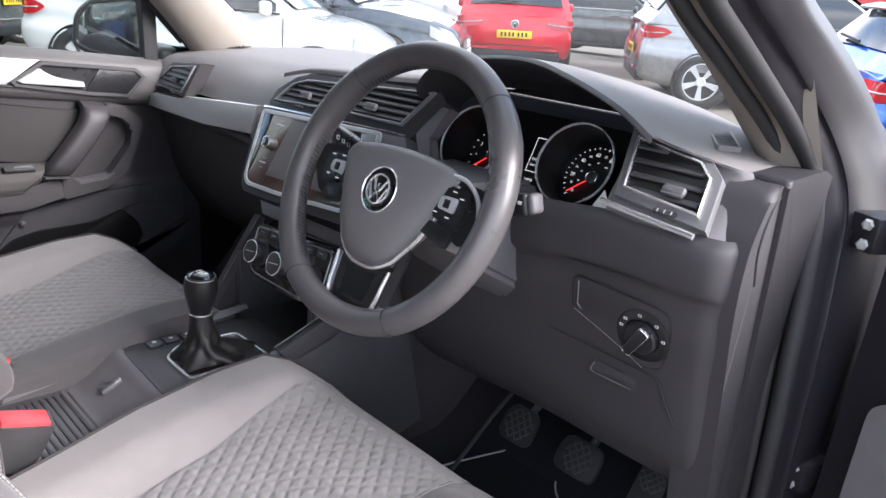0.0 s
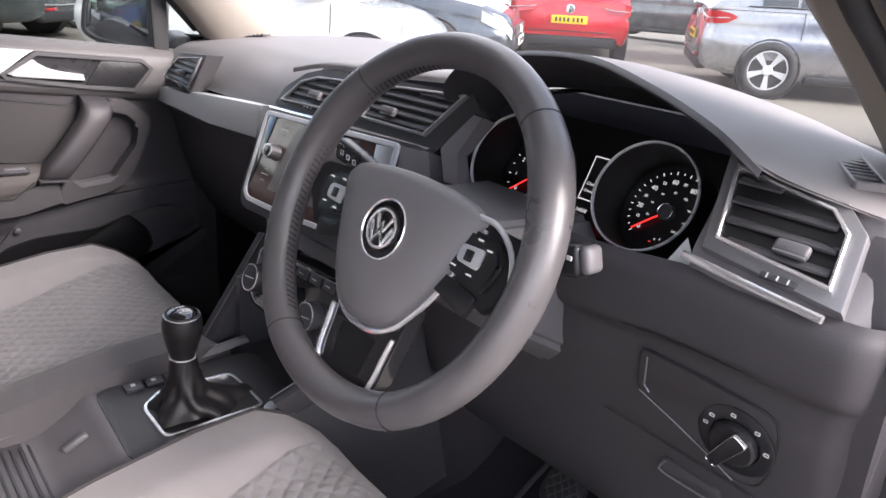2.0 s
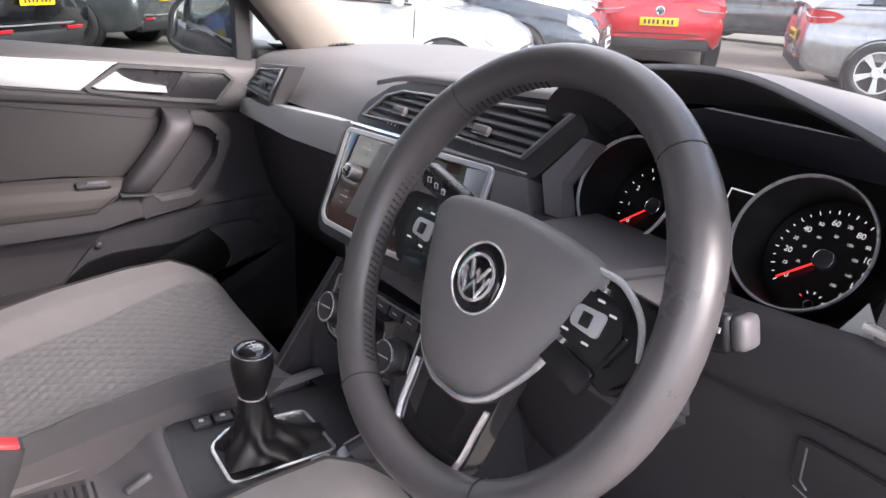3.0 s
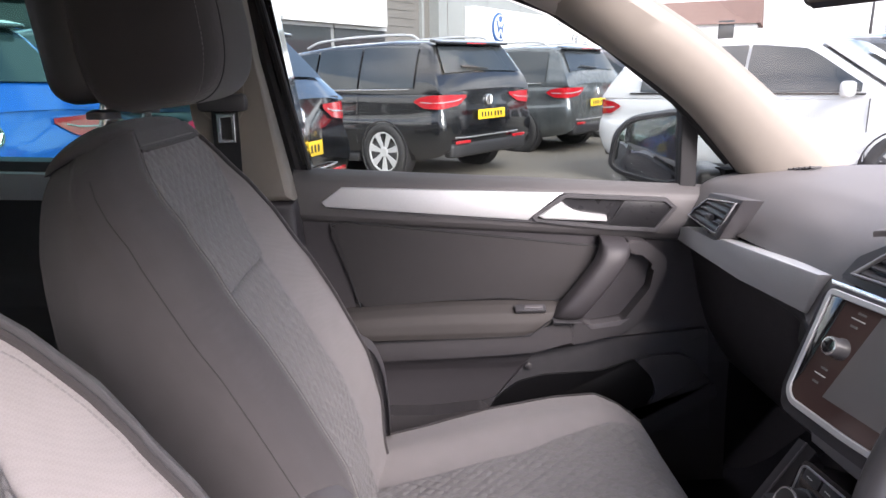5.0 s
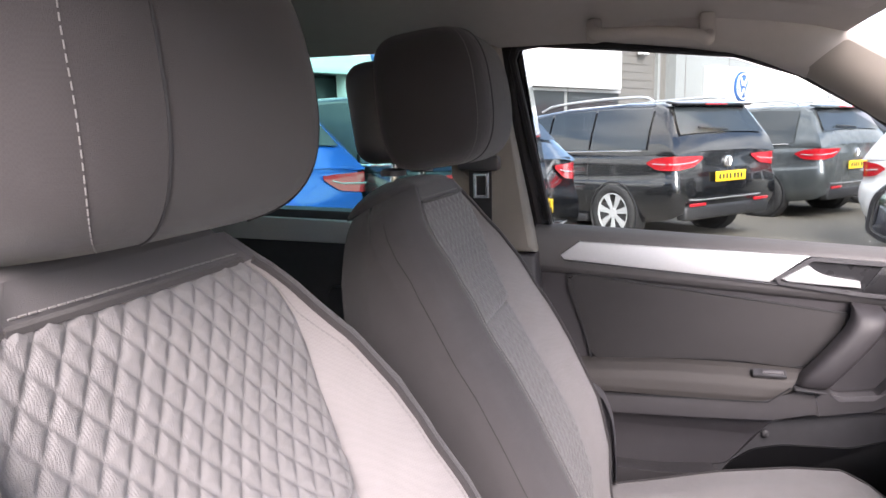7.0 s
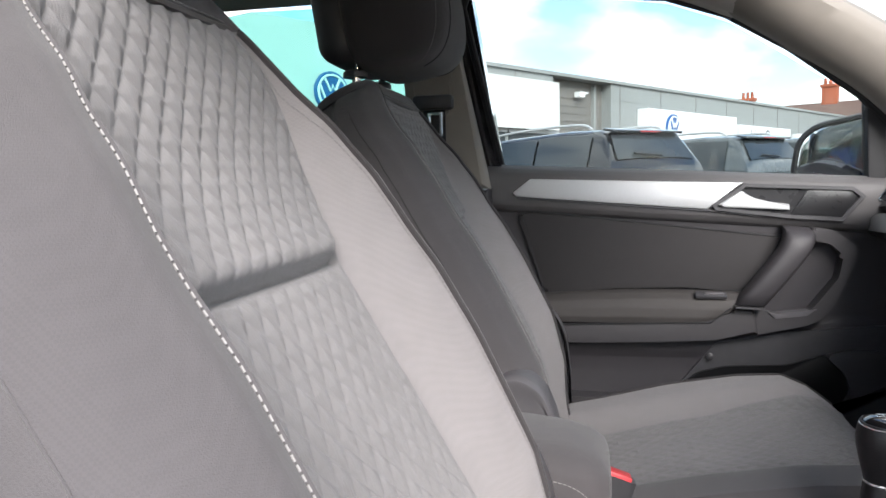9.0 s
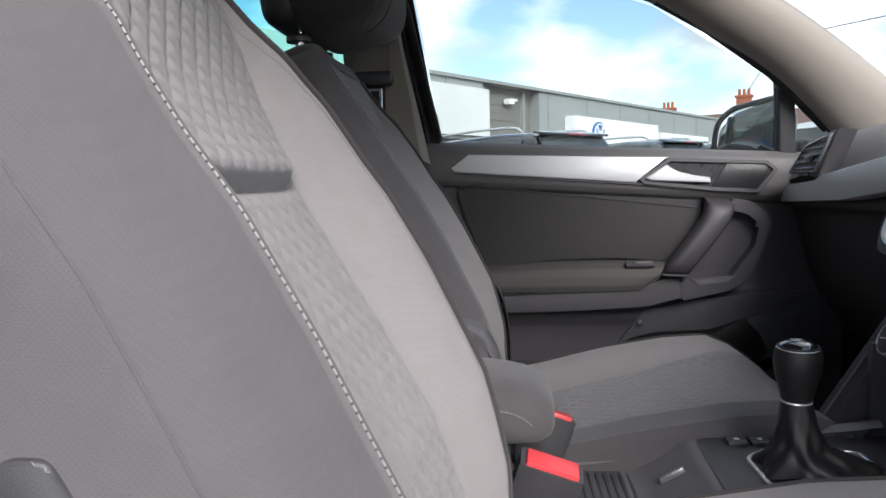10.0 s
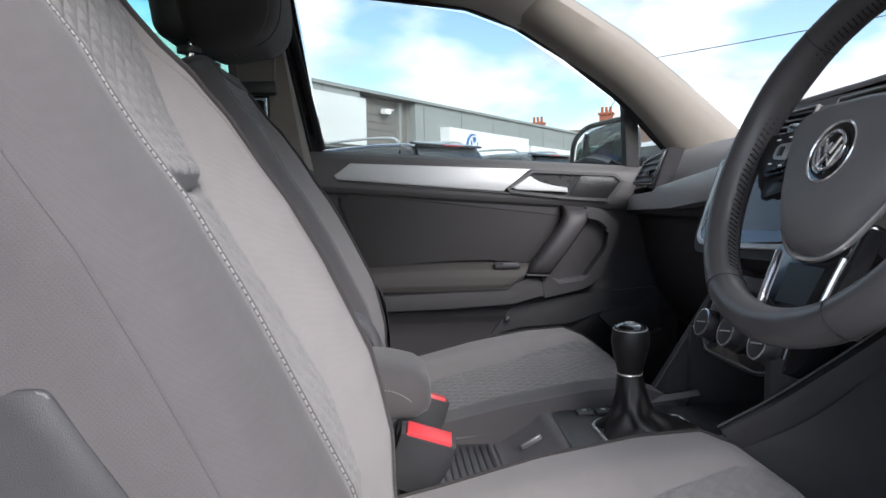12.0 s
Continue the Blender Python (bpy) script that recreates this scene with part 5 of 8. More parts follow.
# blank buttons row between display and heater panel
bm = bmesh.new()
prism(bm, facing((0.0, 0.150, 0.85), 30), [(-0.115, -0.012), (0.130, -0.006), (0.138, 0.016), (-0.140, 0.010)], -0.06, 0.0, 0.002)
part("middle_infill", bm, M["dash_hard"], dash)

# driver's hood
bm = bmesh.new()
H0 = [(0.200, 0.250, 1.085), (0.222, 0.195, 1.120), (0.280, 0.168, 1.158), (0.358, 0.158, 1.176), (0.447, 0.156, 1.183), (0.515, 0.157, 1.169), (0.578, 0.160, 1.146), (0.618, 0.172, 1.118), (0.680, 0.188, 1.104), (0.735, 0.225, 1.090)]
H1 = [(0.200, 0.30, 1.102), (0.235, 0.28, 1.118), (0.285, 0.27, 1.150), (0.360, 0.27, 1.168), (0.447, 0.27, 1.173), (0.515, 0.27, 1.160), (0.575, 0.265, 1.142), (0.620, 0.26, 1.124), (0.685, 0.26, 1.108), (0.740, 0.27, 1.090)]
H2 = [(0.20, 0.45, 1.112), (0.25, 0.45, 1.118), (0.30, 0.45, 1.130), (0.37, 0.45, 1.142), (0.45, 0.45, 1.144), (0.52, 0.45, 1.136), (0.58, 0.43, 1.126), (0.63, 0.41, 1.116), (0.69, 0.38, 1.102), (0.745, 0.34, 1.086)]
H3 = [(0.20, 0.82, 1.06), (0.25, 0.80, 1.06), (0.31, 0.78, 1.065), (0.38, 0.76, 1.07), (0.45, 0.73, 1.07), (0.53, 0.68, 1.07), (0.59, 0.62, 1.07), (0.64, 0.56, 1.07), (0.70, 0.49, 1.065), (0.75, 0.42, 1.06)]
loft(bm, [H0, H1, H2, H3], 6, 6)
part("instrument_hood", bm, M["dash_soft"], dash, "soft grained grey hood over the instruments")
bm = bmesh.new()
HI = H0[:8]
loft(bm, [HI, [(x, y - 0.002, z - 0.007) for x, y, z in HI], [(x * 0.97 + 0.012, y + 0.05, z - 0.020) for x, y, z in HI], [(x * 0.94 + 0.024, 0.275, z - 0.034) for x, y, z in HI]], 4, 6)
part("hood_lining", bm, M["black_plastic"], dash)
# angular side of the instrument hood and the facet below it
bm = bmesh.new()
prism(bm, facing((0.25, 0.160, 1.06), 18, 10), [(0.036, 0.042), (0.004, -0.003), (0.022, -0.039), (0.046, -0.039), (0.028, -0.004), (0.052, 0.041)], -0.03, -0.006, 0.002)
part("hood_side", bm, M["dash_hard"], dash, "grey angular side of the instrument hood")
bm = bmesh.new()
prism(bm, facing((0.2, 0.158, 1.0), 22, 6), [(-0.010, 0.004), (0.011, 0.042), (0.021, 0.045), (0.047, 0.014)], -0.03, 0.0, 0.002)
part("dash_facet", bm, M["dash_soft"], dash)
# instrument cluster
O6 = (0.42, 0.205, 1.05)
IC = facing(O6, 25)
c25 = math.cos(radians(25))
bm = bmesh.new()
prism(bm, IC, [(-0.190, -0.070), (0.155, -0.075), (0.195, -0.015), (0.190, 0.085), (-0.165, 0.085), (-0.195, 0.02)], -0.086, -0.062)
cluster = part("instrument_panel", bm, M["dial_black"], dash, "black instrument cluster with two round dials")
bm = bmesh.new()
prism(bm, IC, [(-0.200, -0.055), (-0.165, -0.075), (0.120, -0.078), (0.160, -0.055), (0.150, -0.045), (-0.175, -0.045)], -0.04, -0.004, 0.003)
part("cluster_lip", bm, M["dash_hard"], dash)


def gauge(cx, cz, r, labels, needle, inner):
    ctr = IC @ Matrix.Translation((cx - O6[0], (cz - O6[2]) / c25, 0))
    bm = bmesh.new()
    lathe(bm, ctr @ Matrix.Translation((0, 0, -0.060)), [(r - 0.003, 0), (r - 0.003, 0.001)], 48)
    g = part("dial", bm, M["dial_black"], cluster)
    bm = bmesh.new()
    n = 56
    prof = [(r - 0.0020, -0.060), (r - 0.0014, -0.002), (r - 0.0005, 0.0010), (r + 0.0006, 0.0010), (r + 0.0013, -0.002), (r + 0.0013, -0.034)]
    rings = [[bm.verts.new(ctr @ Vector((a * math.cos(6.28318 * i / n), a * math.sin(6.28318 * i / n), h))) for i in range(n)] for a, h in prof]
    for a, b in zip(rings[1:4], rings[2:5]):
        for i in range(n):
            bm.faces.new((a[i], a[(i + 1) % n], b[(i + 1) % n], b[i]))
    part("dial_rim", bm, M["bright_ring"], cluster, "chrome dial rim")
    bm = bmesh.new()
    rings = [[bm.verts.new(ctr @ Vector((a * math.cos(6.28318 * i / n), a * math.sin(6.28318 * i / n), h))) for i in range(n)] for a, h in prof[:2]]
    for i in range(n):
        bm.faces.new((rings[0][i], rings[0][(i + 1) % n], rings[1][(i + 1) % n], rings[1][i]))
    part("dial_wall", bm, M["dial_black"], cluster)
    dial = ctr @ Matrix.Translation((0, 0, -0.0585))
    k = len(labels)
    for i, txt in enumerate(labels):
        a = radians(222 - 264 * i / (k - 1))
        rr = r * 0.60
        lettering("numeral", txt, dial @ Matrix.Translation((rr * math.cos(a), rr * math.sin(a), 0)), 0.0070 if i % 2 == 0 else 0.0044, M["mark_white"], g)
    for i in range((k - 1) * 2 + 1):
        a = radians(222 - 264 * i / ((k - 1) * 2))
        bm = bmesh.new()
        box(bm, (r * 0.78, 0, 0), (0.0032 if i % 2 == 0 else 0.0020, 0.0008, 0.0004))
        bmesh.ops.transform(bm, matrix=dial @ Matrix.Rotation(a, 4, "Z"), verts=bm.verts)
        part("tick", bm, M["mark_white"], g)
    for i, txt in enumerate(inner):
        a = radians(200 - 250 * i / max(1, len(inner) - 1))
        lettering("numeral", txt, dial @ Matrix.Translation((r * 0.40 * math.cos(a), r * 0.40 * math.sin(a), 0)), 0.0034, M["mark_grey"], g)
    bm = bmesh.new()
    box(bm, (r * 0.40, 0, 0.004), (r * 0.66, 0.0016, 0.001))
    bmesh.ops.transform(bm, matrix=dial @ Matrix.Rotation(radians(needle), 4, "Z"), verts=bm.verts)
    part("needle", bm, M["mark_red"], g, "red needle")
    bm = bmesh.new()
    lathe(bm, dial, [(0.0085, 0), (0.0085, 0.006), (0.0075, 0.0065)], 24)
    part("needle_cap", bm, M["black_plastic"], g)
    bm = bmesh.new()
    tube(bm, [dial @ Vector((0.0082 * math.cos(6.28318 * i / 24), 0.0082 * math.sin(6.28318 * i / 24), 0.0062)) for i in range(24)], 0.0005, 5, closed=True)
    part("cap_ring", bm, M["chrome"], g)
    # small gauge at the foot
    for i in range(5):
        a = radians(150 - 30 * i)
        bm = bmesh.new()
        box(bm, (0.011, 0, 0), (0.0022, 0.0008, 0.0004))
        bmesh.ops.transform(bm, matrix=dial @ Matrix.Translation((0.004, -r * 0.72, 0)) @ Matrix.Rotation(a, 4, "Z"), verts=bm.verts)
        part("tick", bm, M["mark_red"] if i == 0 else M["mark_white"], g)
    bm = bmesh.new()
    tube(bm, [dial @ Vector((0.004 + 0.004 * math.cos(6.28318 * i / 16), -r * 0.72 + 0.004 * math.sin(6.28318 * i / 16), 0.001)) for i in range(16)], 0.0004, 5, closed=True)
    part("cap_ring", bm, M["chrome"], g)
    return g


gauge(0.324, 1.056, 0.054, ["0", "1", "2", "3", "4", "5", "6", "7", "8"], 222, [])
gauge(0.497, 1.061, 0.054, ["0", "10", "20", "30", "40", "50", "60", "70", "80", "90", "100", "120", "140", "160"], 222, ["20", "40", "60", "80", "100", "120", "140", "160"])
mfd = IC @ Matrix.Translation((0.430 - O6[0], (1.066 - O6[2]) / c25, -0.043))
bm = bmesh.new()
box(bm, (-0.010, 0, 0), (0.042, 0.058, 0.002))
bmesh.ops.transform(bm, matrix=mfd, verts=bm.verts)
md = part("message_display", bm, M["dial_black"], cluster, "small black message display with white writing")
bm = bmesh.new()
rim(bm, mfd, [(-0.029, -0.022), (0.010, -0.022), (0.010, 0.027), (-0.029, 0.027)], 0.0003, 0.001, 0.0014)
part("display_border", bm, M["mark_white"], md)
lettering("message", "Check S", mfd @ Matrix.Translation((-0.026, -0.004, 0.0014)), 0.0050, M["mark_white"], md, "LEFT")
lettering("message", "Owner", mfd @ Matrix.Translation((-0.026, -0.012, 0.0014)), 0.0050, M["mark_white"], md, "LEFT")
lettering("odometer", "24858", mfd @ Matrix.Translation((-0.026, -0.034, 0.0014)), 0.0058, M["mark_white"], md, "LEFT")
bm = bmesh.new()
rim(bm, mfd, round_poly([(-0.006, 0.006), (0.008, 0.006), (0.008, 0.015), (-0.006, 0.015)], 0.002), 0.0012, 0.001, 0.0014)
part("padlock_sign", bm, M["mark_white"], md)
bm = bmesh.new()
tube(bm, [mfd @ Vector((-0.003 + 0.008 * i / 8, 0.015 + 0.006 * math.sin(math.pi * i / 8), 0.0012)) for i in range(9)], 0.0006, 5)
part("padlock_bow", bm, M["mark_white"], md)
bm = bmesh.new()
rim(bm, mfd, [(-0.020, -0.050), (-0.012, -0.050), (-0.012, -0.044), (-0.020, -0.044)], 0.0014, 0.001, 0.0014)
part("brake_lamp", bm, M["mark_red"], md, "lit red brake warning lamp")
# angled chrome strip right of the dials, running below the driver's vent
bm = bmesh.new()
loft(bm, [[(0.455, 0.156, 1.006), (0.50, 0.153, 1.000), (0.543, 0.152, 1.002), (0.556, 0.155, 1.014), (0.566, 0.160, 1.032), (0.574, 0.166, 1.050)], [(0.455, 0.150, 0.998), (0.50, 0.147, 0.991), (0.548, 0.146, 0.992), (0.564, 0.149, 1.004), (0.575, 0.153, 1.022), (0.585, 0.158, 1.040)], [(0.455, 0.152, 0.990), (0.50, 0.149, 0.983), (0.552, 0.148, 0.983), (0.570, 0.149, 0.996), (0.582, 0.151, 1.014), (0.592, 0.155, 1.034)]], 4, 5)
part("chrome_strip", bm, M["silver"], dash, "bright angled strip below the dials")
bm = bmesh.new()
tube(bm, [(0.583, 0.146, 1.042), (0.64, 0.141, 1.038), (0.700, 0.137, 1.034)], 0.0035, 8)
part("chrome_strip", bm, M["chrome"], dash)
bm = bmesh.new()
loft(bm, [[(0.574, 0.186, 1.140), (0.576, 0.206, 1.112), (0.580, 0.186, 1.075), (0.585, 0.158, 1.046), (0.590, 0.148, 1.030)],
          [(0.620, 0.176, 1.119), (0.622, 0.204, 1.105), (0.628, 0.186, 1.075), (0.632, 0.158, 1.046), (0.635, 0.140, 1.026)],
          [(0.680, 0.190, 1.105), (0.682, 0.202, 1.095), (0.685, 0.184, 1.072), (0.688, 0.158, 1.044), (0.690, 0.138, 1.022)],
          [(0.716, 0.212, 1.097), (0.717, 0.200, 1.086), (0.718, 0.178, 1.062), (0.718, 0.158, 1.036), (0.718, 0.147, 1.018)],
          [(0.740, 0.240, 1.090), (0.742, 0.222, 1.076), (0.743, 0.204, 1.052), (0.742, 0.188, 1.028), (0.740, 0.178, 1.010)]], 5, 4)
part("vent_surround", bm, M["dash_hard"], dash)

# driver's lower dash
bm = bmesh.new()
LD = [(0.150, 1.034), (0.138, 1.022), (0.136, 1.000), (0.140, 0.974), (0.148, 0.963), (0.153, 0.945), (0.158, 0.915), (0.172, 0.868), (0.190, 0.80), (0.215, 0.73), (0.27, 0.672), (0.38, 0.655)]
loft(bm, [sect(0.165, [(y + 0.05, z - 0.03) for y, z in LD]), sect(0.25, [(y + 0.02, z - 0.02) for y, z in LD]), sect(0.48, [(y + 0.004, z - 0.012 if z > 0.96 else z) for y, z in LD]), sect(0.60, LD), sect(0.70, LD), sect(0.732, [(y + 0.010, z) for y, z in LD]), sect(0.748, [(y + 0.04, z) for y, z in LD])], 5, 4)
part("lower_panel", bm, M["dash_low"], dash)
# black bead drawn for the shading along the crease, no joint here
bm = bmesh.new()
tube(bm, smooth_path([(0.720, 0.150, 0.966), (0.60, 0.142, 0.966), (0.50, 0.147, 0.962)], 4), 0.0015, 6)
part("crease_shade", bm, M["rubber"], dash)
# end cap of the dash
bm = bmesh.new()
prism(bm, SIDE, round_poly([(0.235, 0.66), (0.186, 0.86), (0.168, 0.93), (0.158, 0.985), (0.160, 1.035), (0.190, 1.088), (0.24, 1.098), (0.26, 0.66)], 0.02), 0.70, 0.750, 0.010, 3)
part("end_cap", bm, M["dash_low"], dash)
bm = bmesh.new()
tube(bm, smooth_path([(0.7505, 0.196, 0.985), (0.7508, 0.182, 1.03), (0.7505, 0.198, 1.072), (0.749, 0.235, 1.086)], 5), 0.0014, 6)
part("cap_gap", bm, M["rubber"], dash)
# side demister vent on top
O7 = (0.622, 0.328, 1.1195)
TV = Matrix.Translation(O7) @ Matrix.Rotation(radians(-59), 4, "Z") @ Matrix.Rotation(radians(3), 4, "Y") @ Matrix.Rotation(radians(-4), 4, "X")
bm = bmesh.new()
rim(bm, TV, round_poly([(-0.112, -0.018), (0.112, -0.015), (0.100, 0.014), (-0.09, 0.016)], 0.006), 0.003, -0.004, 0.003)
tv = part("demister_vent", bm, M["grey_plastic"], dash, "slatted demister vent for the side window")
bm = bmesh.new()
prism(bm, TV, [(-0.108, -0.015), (0.108, -0.012), (0.096, 0.011), (-0.086, 0.013)], -0.006, 0.0006)
part("vent_box", bm, M["dial_black"], tv)
for k in range(16):
    bm = bmesh.new()
    box(bm, (-0.088 + 0.0116 * k, -0.001, 0.001), (0.003, 0.024, 0.003), Matrix.Rotation(radians(18), 3, "Z"), bevel=0.0006)
    bmesh.ops.transform(bm, matrix=TV, verts=bm.verts)
    part("slat", bm, M["black_plastic"], tv)
# light switch panel
LP = facing((0.58, 0.172, 0.868), -14)
pp = round_poly([(-0.017, 0.079), (-0.018, 0.036), (0.023, 0.020), (0.056, 0.005), (0.080, -0.008), (0.100, -0.004), (0.107, 0.018), (0.110, 0.052), (0.107, 0.070), (0.094, 0.075), (0.040, 0.078)], 0.007)
bm = bmesh.new()
prism(bm, LP, pp, -0.02, 0.0036, 0.0012)
part("switch_panel", bm, M["dash_low"], dash)
bm = bmesh.new()
tube(bm, [LP @ Vector((u, v, 0.0028)) for u, v in inset(pp, -0.0012)], 0.0010, 5, closed=True)
part("switch_panel_gap", bm, M["rubber"], dash)
bm = bmesh.new()
tube(bm, [LP @ Vector((u, v, 0.0040)) for u, v in ((-0.010, 0.074), (-0.0115, 0.042), (-0.006, 0.036))], 0.0009, 5)
tube(bm, [LP @ Vector((u, v, 0.0042)) for u, v in ((-0.016, 0.0335), (0.023, 0.0175), (0.056, 0.0025), (0.080, -0.0105))], 0.0007, 5)
part("switch_panel_edge", bm, M["satin"], dash, "fine bright edge of the switch panel")
q = LP @ Matrix.Translation((0.078, 0.034, 0.0036))
bm = bmesh.new()
lathe(bm, q, [(0.0335, 0), (0.0335, 0.0012), (0.031, 0.0024), (0.022, 0.0026), (0.0205, 0.001), (0.0200, 0.008), (0.0180, 0.010)], 40)
ls = part("light_switch", bm, M["switch_black"], dash, "round rotary headlamp switch")
bm = bmesh.new()
prism(bm, q @ Matrix.Rotation(radians(-31), 4, "Z"), round_poly([(-0.0052, -0.022), (0.0052, -0.022), (0.0066, 0.021), (-0.0066, 0.021)], 0.003), 0.009, 0.019, 0.002, 2)
part("switch_grip", bm, M["switch_black"], ls)
bm = bmesh.new()
rim(bm, q @ Matrix.Rotation(radians(-31), 4, "Z"), round_poly([(-0.0056, -0.0226), (0.0056, -0.0226), (0.0070, 0.0214), (-0.0070, 0.0214)], 0.003), 0.0011, 0.015, 0.0188)
part("grip_edge", bm, M["chrome"], ls, "chrome edge of the rotary grip")
for a in (8, 50, 98, 143, 167):
    bm = bmesh.new()
    rim(bm, q @ Matrix.Translation((0.0270 * math.cos(radians(a)), 0.0270 * math.sin(radians(a)), 0.0024)), round_poly([(-0.0022, -0.0016), (0.0022, -0.0016), (0.0022, 0.0016), (-0.0022, 0.0016)], 0.001), 0.0006, 0, 0.0008)
    part("switch_mark", bm, M["print_white"], ls)
# drawer below it, with its pull
bm = bmesh.new()
tube(bm, smooth_path([LP @ Vector((u, v, 0.003)) for u, v in ((-0.055, -0.011), (0.024, -0.014), (0.085, -0.017), (0.101, -0.021), (0.108, -0.040), (0.124, -0.075))], 5), 0.0012, 6)
part("drawer_gap", bm, M["rubber"], dash)
bm = bmesh.new()
prism(bm, LP, round_poly([(0.006, -0.051), (0.014, -0.030), (0.070, -0.033), (0.073, -0.051)], 0.004), -0.01, 0.004, 0.002)
dp = part("drawer_pull", bm, M["dash_low"], dash)
bm = bmesh.new()
tube(bm, smooth_path([LP @ Vector((u, v, 0.0045)) for u, v in ((0.016, -0.033), (0.011, -0.047), (0.030, -0.0495), (0.068, -0.0495))], 4), 0.0012, 5)
part("pull_edge", bm, M["grey_plastic"], dp)
# column shroud
col = empty("steering_column", "dark grey plastic steering column shroud with two stalks", "steering column", at=(0.37, 0.15, 0.85))
bm = bmesh.new()
rows = []
for y, w, zt, zb in ((0.045, 0.060, 1.022, 0.952), (0.07, 0.074, 1.028, 0.936), (0.12, 0.090, 1.030, 0.898), (0.20, 0.100, 1.026, 0.850)):
    rows.append([bm.verts.new((0.372 + a * w, y, zb + (zt - zb) * b)) for a, b in ((-0.7, 0), (-1, 0.15), (-1, 0.8), (-0.75, 1), (0.75, 1), (1, 0.8), (1, 0.15), (0.7, 0))])
for a, b in zip(rows, rows[1:]):
    for i in range(8):
        bm.faces.new((a[i], a[(i + 1) % 8], b[(i + 1) % 8], b[i]))
bm.faces.new(rows[0][::-1])
bmesh.ops.bevel(bm, geom=list(bm.edges), offset=0.006, segments=2, affect="EDGES")
part("shroud", bm, M["grey_plastic"], col)
bm = bmesh.new()
tube(bm, [(0.425, 0.062, 1.000), (0.470, 0.066, 1.012), (0.500, 0.070, 1.022)], lambda f: 0.009 - 0.003 * f, 10)
st1 = part("stalk", bm, M["switch_black"], col, "black wiper stalk")
bm = bmesh.new()
box(bm, (0.522, 0.071, 1.030), (0.046, 0.024, 0.027), Matrix.Rotation(radians(-16), 3, "Y"), bevel=0.005, seg=3)
part("stalk_head", bm, M["switch_black"], st1)
bm = bmesh.new()
box(bm, (0.5475, 0.0715, 1.0375), (0.011, 0.021, 0.023), Matrix.Rotation(radians(-16), 3, "Y"), bevel=0.005, seg=3)
part("stalk_button", bm, M["grey_plastic"], st1)
for k in range(4):
    bm = bmesh.new()
    box(bm, (0.509 + 0.009 * k, 0.0585, 1.027 + 0.0055 * (k % 2) + 0.0015 * k), (0.005, 0.001, 0.0035))
    part("stalk_mark", bm, M["print_white"], st1)
bm = bmesh.new()
tube(bm, [(0.318, 0.062, 1.010), (0.275, 0.068, 1.025), (0.250, 0.072, 1.033)], lambda f: 0.009 - 0.002 * f, 10)
st2 = part("stalk", bm, M["switch_black"], col, "black indicator stalk")
bm = bmesh.new()
box(bm, (0.222, 0.074, 1.040), (0.070, 0.018, 0.026), Matrix.Rotation(radians(14), 3, "Y"), bevel=0.006, seg=3)
part("stalk_head", bm, M["switch_black"], st2)
for k in range(3):
    bm = bmesh.new()
    rim(bm, facing((0.205 + 0.012 * k, 0.0645, 1.046 - 0.003 * k), 0), [(-0.003, -0.003), (0.003, -0.003), (0.003, 0.003), (-0.003, 0.003)], 0.001, 0, 0.001)
    part("stalk_mark", bm, M["print_white"], st2)

# ---- steering wheel ----
WC = Vector((0.373, 0.011, 1.022))
WM = facing(WC, 24)
sw_ = empty("steering_wheel", "black leather steering wheel with silver spoke trim", "steering wheel", at=tuple(WC))


def wpath(r, n=72):
    out = []
    for i in range(n):
        a = 2 * math.pi * i / n
        u, v = r * math.cos(a), r * math.sin(a)
        if v < -0.86 * r:
            v = -0.86 * r + (v + 0.86 * r) * 0.85
        out.append(WM @ Vector((u, v, 0)))
    return out


bm = bmesh.new()
pts = wpath(0.1672)
rings = []
for i in range(72):
    a = 2 * math.pi * i / 72
    rad = (pts[i] - WC).normalized()
    ax = (WM.to_3x3() @ Vector((0, 0, 1))).normalized()
    deg = math.degrees(a)
    thumb = math.exp(-((deg - 150) / 14) ** 2) + math.exp(-((deg - 30) / 14) ** 2)
    rr, rd = 0.0162 + 0.0016 * thumb, 0.0186 + 0.0020 * thumb
    rings.append([bm.verts.new(pts[i] + rad * (rr * math.cos(6.28318 * k / 16)) + ax * (rd * math.sin(6.28318 * k / 16))) for k in range(16)])
for a, b in zip(rings, rings[1:] + rings[:1]):
    for k in range(16):
        bm.faces.new((a[k], a[(k + 1) % 16], b[(k + 1) % 16], b[k]))
rim_ = part("wheel_rim", bm, M["leather"], sw_, "black leather rim", sharp=180)
for deg in (47, 133, 238, 302):
    bm = bmesh.new()
    a = radians(deg)
    c = wpath(0.1672, 360)[deg]
    rad = (c - WC).normalized()
    ax = (WM.to_3x3() @ Vector((0, 0, 1))).normalized()
    tube(bm, [c + rad * (0.0164 * math.cos(6.28318 * k / 20)) + ax * (0.0188 * math.sin(6.28318 * k / 20)) for k in range(20)], 0.0007, 5, closed=True)
    part("seam", bm, M["boot_leather"], rim_)
